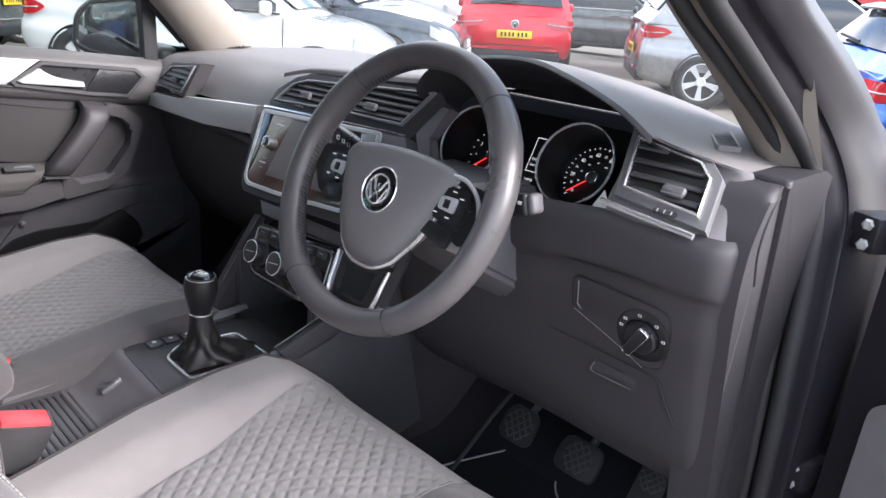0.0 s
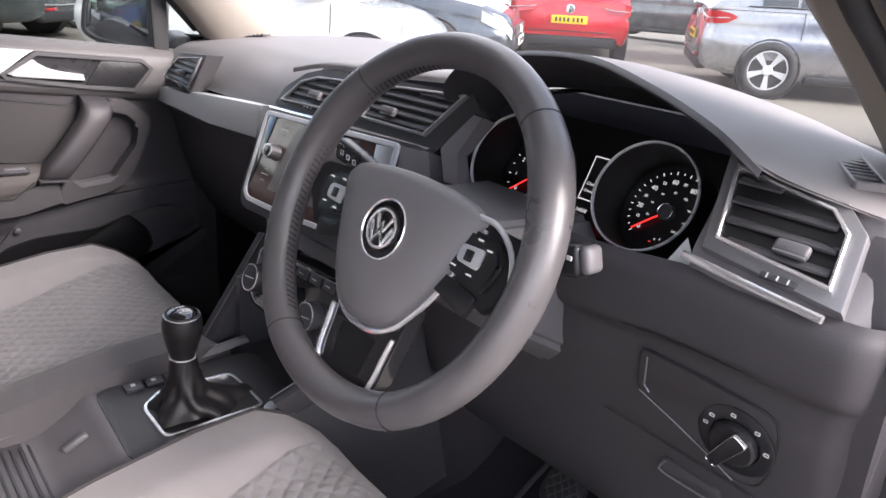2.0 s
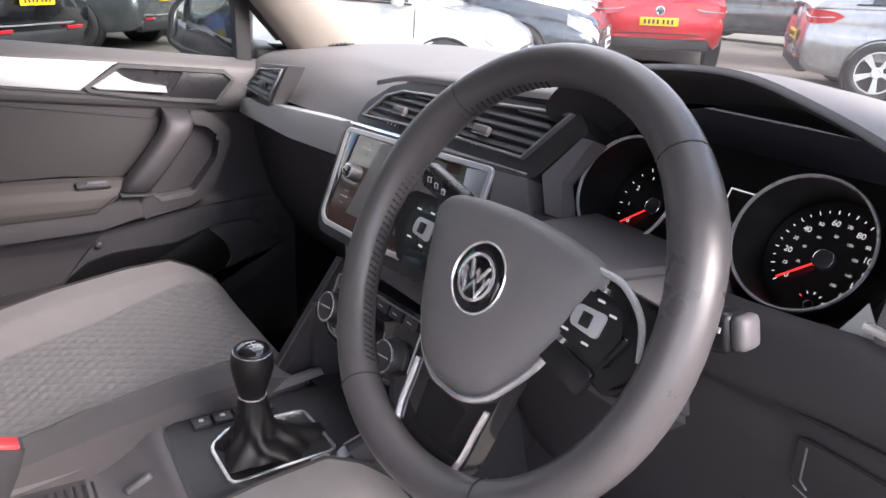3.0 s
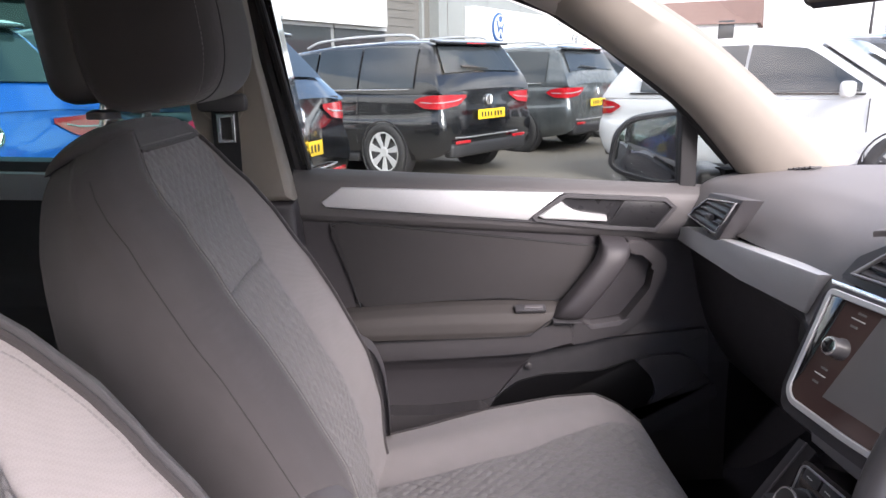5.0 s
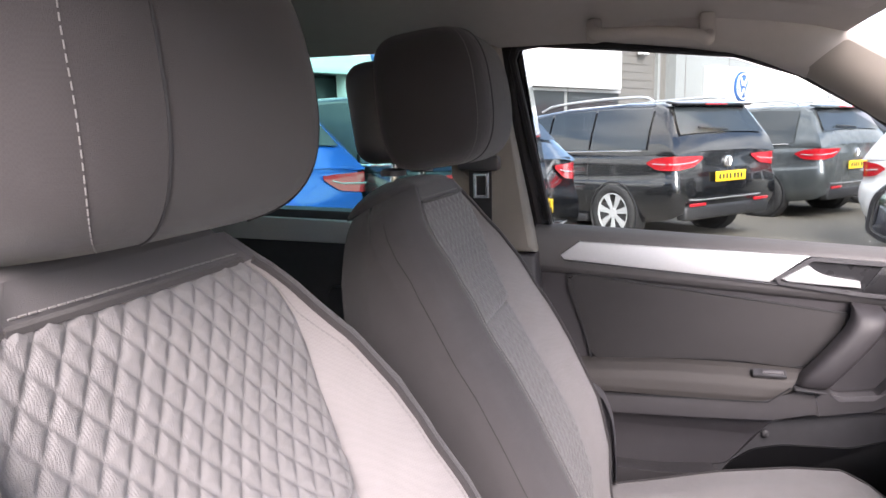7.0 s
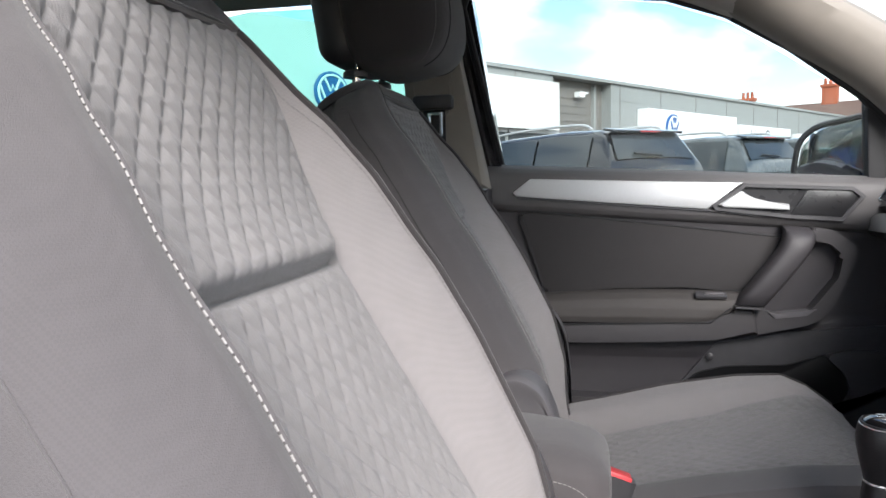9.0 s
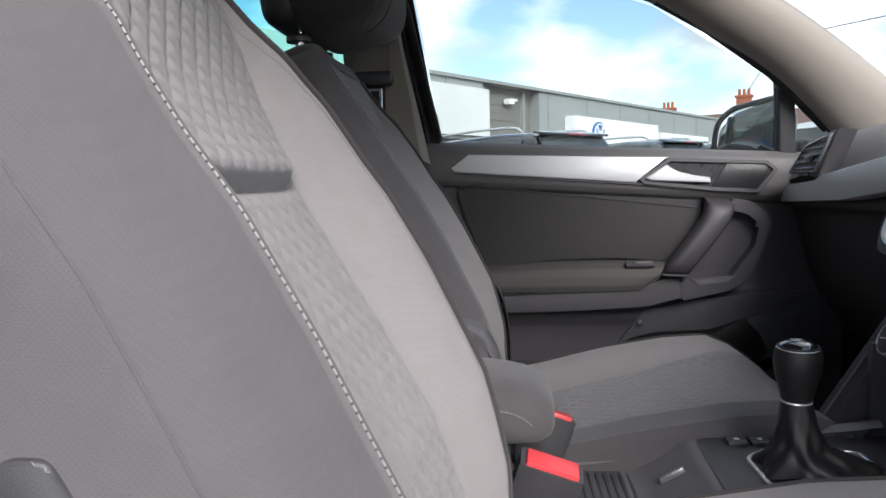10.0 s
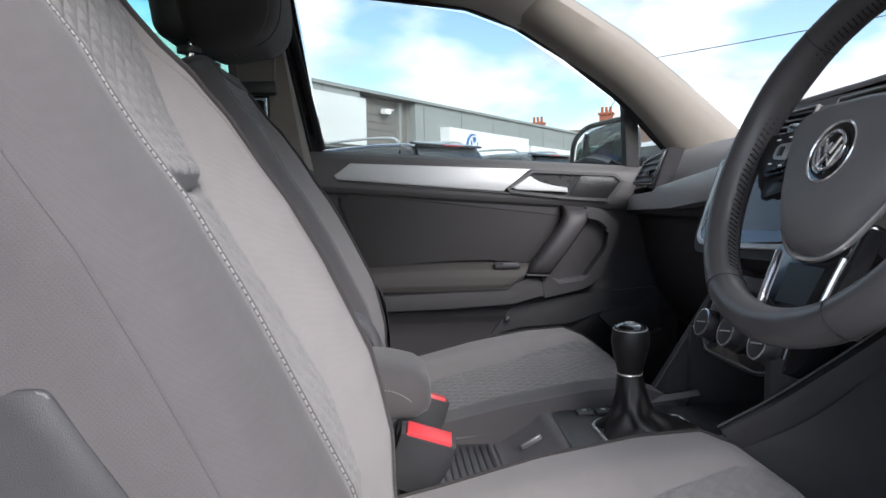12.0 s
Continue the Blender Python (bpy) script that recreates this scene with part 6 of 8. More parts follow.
# inner thumb stitching
bm = bmesh.new()
ax = (WM.to_3x3() @ Vector((0, 0, 1))).normalized()
for d0, d1 in ((100, 236), (-56, 80)):
    for k in range(int((d1 - d0) / 2.2)):
        a = radians(d0 + 2.2 * k)
        r = 0.1672 - 0.0159
        p = WM @ Vector((r * math.cos(a), r * math.sin(a), 0.004))
        q2 = WM @ Vector((r * math.cos(a + 0.02), r * math.sin(a + 0.02), -0.005))
        tube(bm, [p, (p + q2) / 2, q2], 0.0008, 4)
tagged(part("rim_stitching", bm, M["boot_leather"], rim_), kind="stuff")


def dome(bm, m, pts, steps):
    """Pad over a polygon: rows of (inset, height)."""
    rings = [[bm.verts.new(m @ Vector((u, v, h))) for u, v in (inset(pts, d) if d else pts)] for d, h in steps]
    n = len(pts)
    for a, b in zip(rings, rings[1:]):
        for i in range(n):
            bm.faces.new((a[i], a[(i + 1) % n], b[(i + 1) % n], b[i]))
    bm.faces.new(rings[-1])
    return rings


hub = round_poly([(-0.096, 0.028), (-0.084, 0.043), (-0.045, 0.049), (0.0, 0.051), (0.045, 0.049), (0.084, 0.043), (0.098, 0.034), (0.083, -0.012), (0.066, -0.050), (0.042, -0.083), (0.018, -0.096), (-0.018, -0.096), (-0.042, -0.083), (-0.066, -0.050), (-0.082, -0.012)][::-1], 0.012, 4)
bm = bmesh.new()
hc_ = (0.0, -0.012)
rings = [[bm.verts.new(WM @ Vector((hc_[0] + (u - hc_[0]) * k, hc_[1] + (v - hc_[1]) * k, h))) for u, v in hub] for k, h in ((0.80, -0.040), (0.97, -0.014), (1.0, -0.009), (0.96, -0.001), (0.86, 0.005), (0.62, 0.0085), (0.34, 0.0098))]
for ra, rb in zip(rings, rings[1:]):
    for i in range(len(hub)):
        bm.faces.new((ra[i], ra[(i + 1) % len(hub)], rb[(i + 1) % len(hub)], rb[i]))
bm.faces.new(rings[-1])
pad = part("airbag_pad", bm, M["hub_vinyl"], sw_, "grained black airbag cover", sharp=70)
bm = bmesh.new()
pathp = [WM @ Vector((u * 1.03, v * 1.03, -0.009)) for u, v in hub if v < 0.028]
# order along the lower edge from one side to the other
pathp.sort(key=lambda p: math.atan2((WM.inverted() @ p).y - 0.05, (WM.inverted() @ p).x))
tube(bm, pathp, 0.0029, 8)
part("silver_edge", bm, M["chrome"], sw_, "satin silver edge below the airbag cover")
lm = WM @ Matrix.Translation((0.0, -0.008, 0.0088))
bm = bmesh.new()
lathe(bm, lm, [(0.0290, -0.004), (0.0290, 0.0016), (0.0280, 0.0026), (0.0268, 0.0016), (0.0265, 0.0006)], 48)
part("badge_ring", bm, M["chrome"], pad, "chrome ring round the badge")
bm = bmesh.new()
lathe(bm, lm, [(0.0266, 0.0006), (0.0266, 0.0010), (0.0215, 0.0014)], 48)
part("badge_disc", bm, M["piano"], pad)
bm = bmesh.new()
lathe(bm, lm, [(0.0212, 0.0012), (0.0212, 0.0020), (0.019, 0.0026)], 48)
part("badge_dish", bm, M["piano"], pad)
bm = bmesh.new()
for zig in (((-0.0105, 0.0115), (-0.0035, -0.002), (0, 0.006), (0.0035, -0.002), (0.0105, 0.0115)), ((-0.0150, 0.004), (-0.007, -0.0135), (0, -0.003), (0.007, -0.0135), (0.0150, 0.004))):
    tube(bm, [lm @ Vector((u, v, 0.003)) for u, v in zig], 0.0017, 6)
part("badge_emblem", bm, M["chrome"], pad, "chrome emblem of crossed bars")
bm = bmesh.new()
tube(bm, [lm @ Vector((0.0178 * math.cos(6.28318 * i / 40), 0.0178 * math.sin(6.28318 * i / 40), 0.003)) for i in range(40)], 0.0015, 6, closed=True)
part("badge_circle", bm, M["chrome"], pad)
lettering("airbag_mark", "AIRBAG", WM @ Matrix.Translation((-0.028, -0.040, 0.0052)), 0.0075, M["boot_leather"], pad)
# side spokes with switch pods
for s in (-1, 1):
    bm = bmesh.new()
    sp_ = round_poly([(s * 0.070, 0.034), (s * 0.152, 0.030), (s * 0.156, -0.006), (s * 0.128, -0.038), (s * 0.060, -0.020)][::s], 0.008)
    dome(bm, WM, sp_, [(0, -0.030), (0, -0.014), (0.003, -0.009)])
    part("spoke", bm, M["switch_black"], sw_)
    bm = bmesh.new()
    pod = round_poly([(s * 0.076, 0.026), (s * 0.122, 0.022), (s * 0.132, 0.004), (s * 0.122, -0.022), (s * 0.076, -0.014)][::s], 0.006)
    dome(bm, WM, pod, [(0, -0.012), (0, -0.005), (0.003, -0.002)])
    pd = part("switch_pod", bm, M["switch_black"], sw_, "black button pod")
    q = WM @ Matrix.Translation((s * 0.099, 0.003, -0.0015))
    bm = bmesh.new()
    prism(bm, q, round_poly([(-0.013, -0.007), (0.013, -0.009), (0.014, 0.009), (-0.012, 0.008)], 0.004), -0.002, 0.0015, 0.001)
    b = part("rocker", bm, M["silver"], pd, "silver rocker button")
    bm = bmesh.new()
    box(bm, (0, 0, 0.002), (0.009, 0.010, 0.002), bevel=0.001)
    bmesh.ops.transform(bm, matrix=q, verts=bm.verts)
    part("rocker_centre", bm, M["switch_black"], b)
    for dx, dy in ((-0.016, 0.014), (0.004, 0.0155), (0.017, 0.010), (-0.014, -0.012), (0.006, -0.0145)):
        bm = bmesh.new()
        box(bm, (dx, dy, 0.0002), (0.006, 0.0016, 0.0005))
        bmesh.ops.transform(bm, matrix=q, verts=bm.verts)
        part("button_mark", bm, M["mark_grey"], pd)
    bm = bmesh.new()
    prism(bm, WM, round_poly([(s * 0.070, -0.018), (s * 0.118, -0.026), (s * 0.112, -0.046), (s * 0.066, -0.034)][::s], 0.004), -0.012, -0.006, 0.002)
    part("lower_button", bm, M["switch_black"], sw_)
    if s < 0:
        continue
    bm = bmesh.new()
    tube(bm, smooth_path([WM @ Vector((s * u, v, w)) for u, v, w in ((0.086, 0.036, -0.006), (0.110, 0.034, -0.006), (0.132, 0.018, -0.008), (0.142, -0.006, -0.010))], 4), 0.0026, 8)
    part("spoke_trim", bm, M["silver"], sw_)
# bottom spoke
bm = bmesh.new()
dome(bm, WM, round_poly([(-0.054, -0.060), (0.054, -0.060), (0.047, -0.140), (0.038, -0.156), (-0.038, -0.156), (-0.047, -0.140)][::-1], 0.006), [(0, -0.030), (0, -0.016), (0.002, -0.012)])
part("lower_spoke", bm, M["piano"], sw_, "gloss black lower spoke")
bm = bmesh.new()
prism(bm, WM, [(-0.026, -0.104), (0.026, -0.104), (0.022, -0.140), (-0.022, -0.140)], -0.013, -0.0118)
part("spoke_opening", bm, M["dial_black"], sw_)
for s in (-1, 1):
    bm = bmesh.new()
    tube(bm, smooth_path([WM @ Vector((s * u, v, -0.010)) for u, v in ((0.047, -0.094), (0.045, -0.112), (0.043, -0.136), (0.036, -0.150), (0.014, -0.153))], 4), 0.0026, 8)
    part("spoke_trim", bm, M["chrome"], sw_, "chrome edge of the lower spoke")

# ---- centre console ----
cons = empty("centre_console", "dark grey centre console with gear gate and ribbed tray", "console", at=(0.02, -0.2, 0.44))
bm = bmesh.new()
for sx in (-1, 1):
    loft(bm, [[(0.022 + sx * (0.118 if k == 0 else 0.118), y, 0.45), (0.022 + sx * 0.118, y, z - 0.03), (0.022 + sx * 0.112, y, z - 0.006), (0.022 + sx * 0.100, y, z), (0.022 + sx * 0.088, y, z - 0.005)] for k, (y, z) in enumerate(((-0.48, 0.615), (-0.30, 0.628), (-0.17, 0.650), (-0.12, 0.668), (0.02, 0.676), (0.09, 0.684)))], 4, 4)
part("side_rail", bm, M["dash_hard"], cons)
bm = bmesh.new()
box(bm, (0.022, -0.20, 0.52), (0.20, 0.62, 0.17), bevel=0.01)
part("console_core", bm, M["black_plastic"], cons)
# ribbed tray
bm = bmesh.new()
prism(bm, UPW, round_poly([(-0.066, -0.40), (0.110, -0.40), (0.110, -0.150), (-0.066, -0.150)], 0.02), 0.60, 0.618, 0.003)
tray = part("tray", bm, M["grey_plastic"], cons, "grey ribbed tray mat")
for k in range(17):
    bm = bmesh.new()
    box(bm, (0.022, -0.375 + 0.0098 * k, 0.6188), (0.150, 0.0038, 0.0022), bevel=0.0008)
    part("rib", bm, M["black_plastic"], tray)
bm = bmesh.new()
box(bm, (0.012, -0.186, 0.646), (0.007, 0.032, 0.008), Matrix.Rotation(radians(28), 3, "X"), bevel=0.002)
part("tray_tab", bm, M["satin"], cons, "small silver pull tab")
# slope from the tray up to the gate
bm = bmesh.new()
loft(bm, [[(x, -0.235, 0.619), (x, -0.215, 0.622), (x, -0.175, 0.645), (x, -0.155, 0.660), (x, -0.140, 0.6635)] for x in (-0.072, -0.02, 0.05, 0.120)], 4, 4)
part("tray_ramp", bm, M["dash_hard"], cons)
# gear gate plate
GP = round_poly([(-0.066, -0.142), (0.118, -0.150), (0.128, 0.045), (0.098, 0.095), (-0.06, 0.095), (-0.072, 0.03)], 0.02)
bm = bmesh.new()
prism(bm, UPW, GP, 0.62, 0.664, 0.004, 3)
part("gate_plate", bm, M["black_plastic"], cons, "gloss dark plate round the gear lever")
GG = round_poly([(0.012, -0.104), (0.094, -0.104), (0.092, 0.036), (-0.012, 0.034), (-0.018, -0.07)], 0.014)
bm = bmesh.new()
rim(bm, UPW, GG, 0.005, 0.662, 0.670)
part("gate_frame", bm, M["chrome"], cons, "chrome frame round the gaiter")
bm = bmesh.new()
prism(bm, UPW, inset(GG, 0.004), 0.66, 0.666)
part("gate_floor", bm, M["boot_leather"], cons)
for k in range(4):
    bm = bmesh.new()
    box(bm, (-0.046, -0.095 + 0.028 * k, 0.6665), (0.022, 0.024, 0.006), bevel=0.0015)
    b = part("button", bm, M["black_plastic"], cons)
    bm = bmesh.new()
    box(bm, (-0.046, -0.095 + 0.028 * k, 0.6700), (0.006, 0.006, 0.0006))
    part("button_mark", bm, M["print_white"], b)
bm = bmesh.new()
box(bm, (0.112, -0.045, 0.668), (0.018, 0.075, 0.008), bevel=0.002)
part("button_strip", bm, M["black_plastic"], cons)
bm = bmesh.new()
box(bm, (0.110, 0.004, 0.672), (0.022, 0.024, 0.010), bevel=0.003)
eb = part("parking_brake_switch", bm, M["silver"], cons, "silver electric parking brake switch")
bm = bmesh.new()
box(bm, (0.108, -0.010, 0.6735), (0.003, 0.009, 0.002))
part("lit_mark", bm, M["mark_amber"], eb)
bm = bmesh.new()
lathe(bm, Matrix.Translation((0.112, 0.040, 0.664)), [(0.0165, 0), (0.0165, 0.009), (0.0150, 0.012), (0.010, 0.0125)], 32)
sb = part("start_button", bm, M["silver"], cons, "round silver start button")
bm = bmesh.new()
lathe(bm, Matrix.Translation((0.112, 0.040, 0.664)), [(0.0205, 0), (0.0205, 0.004), (0.0175, 0.005)], 32)
part("button_ring", bm, M["black_plastic"], sb)
# flanks that rise to the dash
for nm, pts, xx in (("flank", [(-0.128, 0.036, 0.672), (-0.126, 0.075, 0.735), (-0.124, 0.138, 0.836)], -1), ("flank", [(0.128, 0.030, 0.690), (0.150, 0.085, 0.730), (0.168, 0.160, 0.785), (0.180, 0.220, 0.830)], 1)):
    bm = bmesh.new()
    P_ = smooth_path(pts, 6)
    t = 0.022
    rows = []
    for p in P_:
        rows.append([bm.verts.new(p + Vector(o)) for o in ((xx * 0.004, 0.10, -0.16), (xx * 0.006, 0.004, -0.006), (xx * 0.002, -0.002, 0.001), (-xx * 0.012, 0.0, 0.002), (-xx * t, 0.006, -0.004), (-xx * t, 0.10, -0.16))])
    for a, b in zip(rows, rows[1:]):
        for k in range(5):
            bm.faces.new((a[k], a[k + 1], b[k + 1], b[k]))
    part("flank", bm, M["dash_low"], cons)
    bm = bmesh.new()
    tube(bm, [p + Vector((-xx * 0.013, -0.001, 0.003)) for p in P_], 0.0016, 6)
    part("flank_edge", bm, M["grey_plastic"], cons)
bm = bmesh.new()
loft(bm, [[(0.130, 0.03, 0.66), (0.170, 0.12, 0.72), (0.182, 0.22, 0.80)], [(0.142, 0.05, 0.56), (0.178, 0.14, 0.60), (0.190, 0.26, 0.66)], [(0.150, 0.06, 0.44), (0.182, 0.16, 0.46), (0.195, 0.30, 0.50)]], 5, 5)
part("tunnel_side", bm, M["black_plastic"], cons)
bm = bmesh.new()
loft(bm, [[(-0.128, 0.03, 0.66), (-0.126, 0.09, 0.75), (-0.124, 0.20, 0.84)], [(-0.130, 0.05, 0.56), (-0.130, 0.14, 0.60), (-0.130, 0.26, 0.66)], [(-0.135, 0.06, 0.44), (-0.135, 0.16, 0.46), (-0.135, 0.30, 0.50)]], 5, 5)
part("tunnel_side", bm, M["black_plastic"], cons)
# cubby below the heater panel
bm = bmesh.new()
for c_, s_, nm in (((0.015, 0.235, 0.71), (0.23, 0.02, 0.16), "cubby_back"), ((-0.095, 0.16, 0.71), (0.012, 0.15, 0.14), "cubby_wall"), ((0.128, 0.16, 0.71), (0.012, 0.15, 0.14), "cubby_wall"), ((0.015, 0.16, 0.655), (0.23, 0.16, 0.012), "cubby_floor")):
    bm = bmesh.new()
    box(bm, c_, s_)
    part(nm, bm, M["black_plastic"], cons)
# armrest
bm = bmesh.new()
rows = []
for y, k in ((-0.62, 0.9), (-0.50, 1.0), (-0.42, 1.0), (-0.375, 0.97), (-0.345, 0.85), (-0.330, 0.60), (-0.326, 0.35)):
    zc = 0.743 - (0.0 if y < -0.42 else 0.10 * (y + 0.42))
    rows.append([bm.verts.new((0.020 + 0.072 * math.copysign(abs(math.cos(a)) ** 0.5, math.cos(a)) * (0.6 + 0.4 * k), y, zc + 0.040 * k * math.copysign(abs(math.sin(a)) ** 0.7, math.sin(a)))) for a in [6.28318 * i / 28 for i in range(28)]])
for a, b in zip(rows, rows[1:]):
    for i in range(28):
        bm.faces.new((a[i], a[(i + 1) % 28], b[(i + 1) % 28], b[i]))
bm.faces.new(rows[-1])
lid_ = part("armrest_lid", bm, M["cloth_dark"], cons, "dark grey cloth armrest lid")
bm = bmesh.new()
dashes(bm, smooth_path([(0.0932, -0.50, 0.754), (0.0932, -0.42, 0.752), (0.0928, -0.385, 0.748), (0.0915, -0.366, 0.742), (0.0880, -0.352, 0.731), (0.0815, -0.342, 0.714)], 6), 0.0052, 0.0036, 0.0006)
part("stitching", bm, M["stitch"], lid_, "pale contrast stitching")
bm = bmesh.new()
box(bm, (0.020, -0.50, 0.62), (0.13, 0.20, 0.18), bevel=0.012)
part("armrest_post", bm, M["black_plastic"], cons)

# ---- gear lever ----
gear = empty("gear_lever", "black gear lever with chrome-topped knob and leather gaiter", "gear lever", at=(0.04, -0.05, 0.664))
GX, GY = 0.036, -0.056
bm = bmesh.new()


def gaiter(u, v):
    a = 2 * math.pi * u
    rx = lerp([(0, 0.048), (0.12, 0.040), (0.35, 0.025), (0.7, 0.0195), (1.0, 0.0165)], v)
    ry = lerp([(0, 0.066), (0.12, 0.052), (0.35, 0.028), (0.7, 0.0200), (1.0, 0.0165)], v)
    fold = 1 + (1 - v) * 0.14 * math.sin(a * 5 + v * 7) + (1 - v) * 0.05 * math.sin(a * 11 - v * 9)
    cx = lerp([(0, 0.038), (0.4, GX + 0.002), (1, GX)], v)
    cy = lerp([(0, -0.034), (0.35, -0.052), (1, GY)], v)
    return Vector((cx + rx * fold * math.cos(a), cy + ry * fold * math.sin(a), 0.666 + 0.078 * v - 0.004 * (1 - v) * math.sin(3 * a)))


grid(bm, gaiter, 64, 24, closed_u=True)
part("gaiter", bm, M["boot_leather"], gear, "creased black leather gaiter")
q = Matrix.Translation((GX, GY, 0.742)) @ Matrix.Rotation(radians(3), 4, "Y")
bm = bmesh.new()
lathe(bm, q, [(0.0160, 0), (0.0172, 0.002), (0.0168, 0.004)], 32)
part("collar_ring", bm, M["chrome"], gear, "chrome collar")
bm = bmesh.new()
lathe(bm, q, [(0.0160, 0.004), (0.0175, 0.010), (0.0222, 0.028), (0.0250, 0.042), (0.0255, 0.050), (0.0240, 0.060), (0.0215, 0.066)], 36)
kn = part("knob", bm, M["boot_leather"], gear)
bm = bmesh.new()
kt = q @ Matrix.Translation((0, 0, 0.064)) @ Matrix.Rotation(radians(0), 4, "X")
lathe(bm, kt, [(0.0212, -0.004), (0.0212, 0.000), (0.0190, 0.0035), (0.0130, 0.0062), (0.005, 0.0072)], 36)
part("knob_cap", bm, M["piano"], kn, "gloss black cap with gear pattern")
bm = bmesh.new()
tube(bm, [kt @ Vector((0.0212 * math.cos(6.28318 * i / 36), 0.0212 * math.sin(6.28318 * i / 36), -0.001)) for i in range(36)], 0.0018, 6, closed=True)
part("cap_ring", bm, M["chrome"], kn, "chrome ring")
for dx in (-0.007, 0, 0.007):
    bm = bmesh.new()
    box(bm, (dx, 0, 0.0072), (0.0009, 0.012, 0.0006))
    bmesh.ops.transform(bm, matrix=kt, verts=bm.verts)
    part("gear_mark", bm, M["print_white"], kn)
bm = bmesh.new()
box(bm, (0, 0, 0.0072), (0.014, 0.0009, 0.0006))
bmesh.ops.transform(bm, matrix=kt, verts=bm.verts)
part("gear_mark", bm, M["print_white"], kn)

# ---- belt buckles ----


def buckle(x, y, z, lean):
    b = empty("belt_buckle", "black seat belt buckle with a red release button", "seat belt buckle", "belt buckles", at=(x, y, z - 0.11))
    m = Matrix.Translation((x, y, z)) @ Matrix.Rotation(radians(-18), 4, "X") @ Matrix.Rotation(radians(lean), 4, "Y")
    bm = bmesh.new()
    rows = []
    for h, w, d in ((-0.075, 0.013, 0.024), (-0.06, 0.015, 0.030), (-0.03, 0.017, 0.034), (0.0, 0.018, 0.034)):
        rows.append([bm.verts.new(m @ Vector((a * w, c * d, h))) for a, c in ((-1, -0.8), (-0.8, -1), (0.8, -1), (1, -0.8), (1, 0.8), (0.8, 1), (-0.8, 1), (-1, 0.8))])
    for a, c in zip(rows, rows[1:]):
        for i in range(8):
            bm.faces.new((a[i], a[(i + 1) % 8], c[(i + 1) % 8], c[i]))
    bm.faces.new(rows[0][::-1])
    bm.faces.new(rows[-1])
    part("case", bm, M["black_plastic"], b)
    bm = bmesh.new()
    box(bm, (0.002, 0, 0.0), (0.027, 0.056, 0.010), bevel=0.002)
    bmesh.ops.transform(bm, matrix=m, verts=bm.verts)
    part("release_button", bm, M["red"], b, "red release button")
    bm = bmesh.new()
    tube(bm, [m @ Vector((0, 0, -0.07)), m @ Vector((0, 0.0, -0.12)), m @ Vector((0, 0.01, -0.18))], 0.010, 8)
    part("stem", bm, M["rubber"], b)
    return b


buckle(0.120, -0.332, 0.700, 12)
buckle(-0.080, -0.324, 0.690, -8)

# ---- pedals, mat, footwell ----


def pedal(x, y, z, w, h, name, label):
    p = empty(name, label, "pedal", "pedals", at=(x, y, z))
    bm = bmesh.new()
    m = facing((x, y, z), 35)
    prism(bm, m, round_poly([(-w, -h), (w, -h), (w * 0.9, h), (-w * 0.9, h)], min(w, h) * 0.65, 6), -0.008, 0.004, 0.004, 3)
    pad_ = part("pad", bm, M["rubber"], p)
    for sgn in (-1, 1):
        for k in range(-2, 3):
            r = min(w, h) * 0.85
            c, d = k * r * 0.42, math.sqrt(max(0.0, r * r - (k * r * 0.42) ** 2))
            bm = bmesh.new()
            box(bm, (c, 0, 0.0045), (0.0022, 2 * d, 0.0022), bevel=0.0006)
            bmesh.ops.transform(bm, matrix=m @ Matrix.Rotation(radians(40 * sgn), 4, "Z"), verts=bm.verts)
            part("tread", bm, M["black_plastic"], pad_)
    bm = bmesh.new()
    tube(bm, smooth_path([(x + 0.005, y + 0.01, z), (x + 0.012, y + 0.05, z + 0.06), (x + 0.014, y + 0.04, z + 0.20)], 5), 0.007, 8)
    part("arm", bm, M["black_plastic"], p)


pedal(0.345, 0.405, 0.525, 0.036, 0.034, "clutch_pedal", "black rubber clutch pedal with diamond treads")
pedal(0.478, 0.400, 0.530, 0.042, 0.032, "brake_pedal", "black rubber brake pedal with diamond treads")
pedal(0.600, 0.430, 0.545, 0.026, 0.070, "accelerator_pedal", "long black plastic accelerator pedal")
mat_ = empty("floor_mat", "black carpet floor mat with a pale bound edge", "floor mat", at=(0.40, 0.2, 0.43))
mo = round_poly([(0.24, -0.05), (0.26, 0.30), (0.315, 0.47), (0.40, 0.48), (0.44, 0.40), (0.58, 0.34), (0.62, -0.05)], 0.04)
bm = bmesh.new()
prism(bm, UPW, mo, 0.425, 0.434, 0.002)
part("mat_top", bm, M["carpet"], mat_)
bm = bmesh.new()
tube(bm, [(u, v, 0.435) for u, v in mo], 0.0019, 6, closed=True)
part("mat_binding", bm, M["stitch"], mat_, "pale stitched binding")
bm = bmesh.new()
tube(bm, smooth_path([(0.300, 0.26, 0.44), (0.315, 0.30, 0.50), (0.335, 0.34, 0.57), (0.375, 0.37, 0.66)], 6), 0.004, 8)
solid("footwell_cable", bm, M["rubber"], "thin dark cable in the driver's footwell", "cable")
bm = bmesh.new()
box(bm, (0.0, 0.88, 0.73), (1.5, 0.03, 0.64))
solid("wall_front", bm, M["carpet"], "black lined bulkhead ahead of the footwells", "bulkhead", "structure")

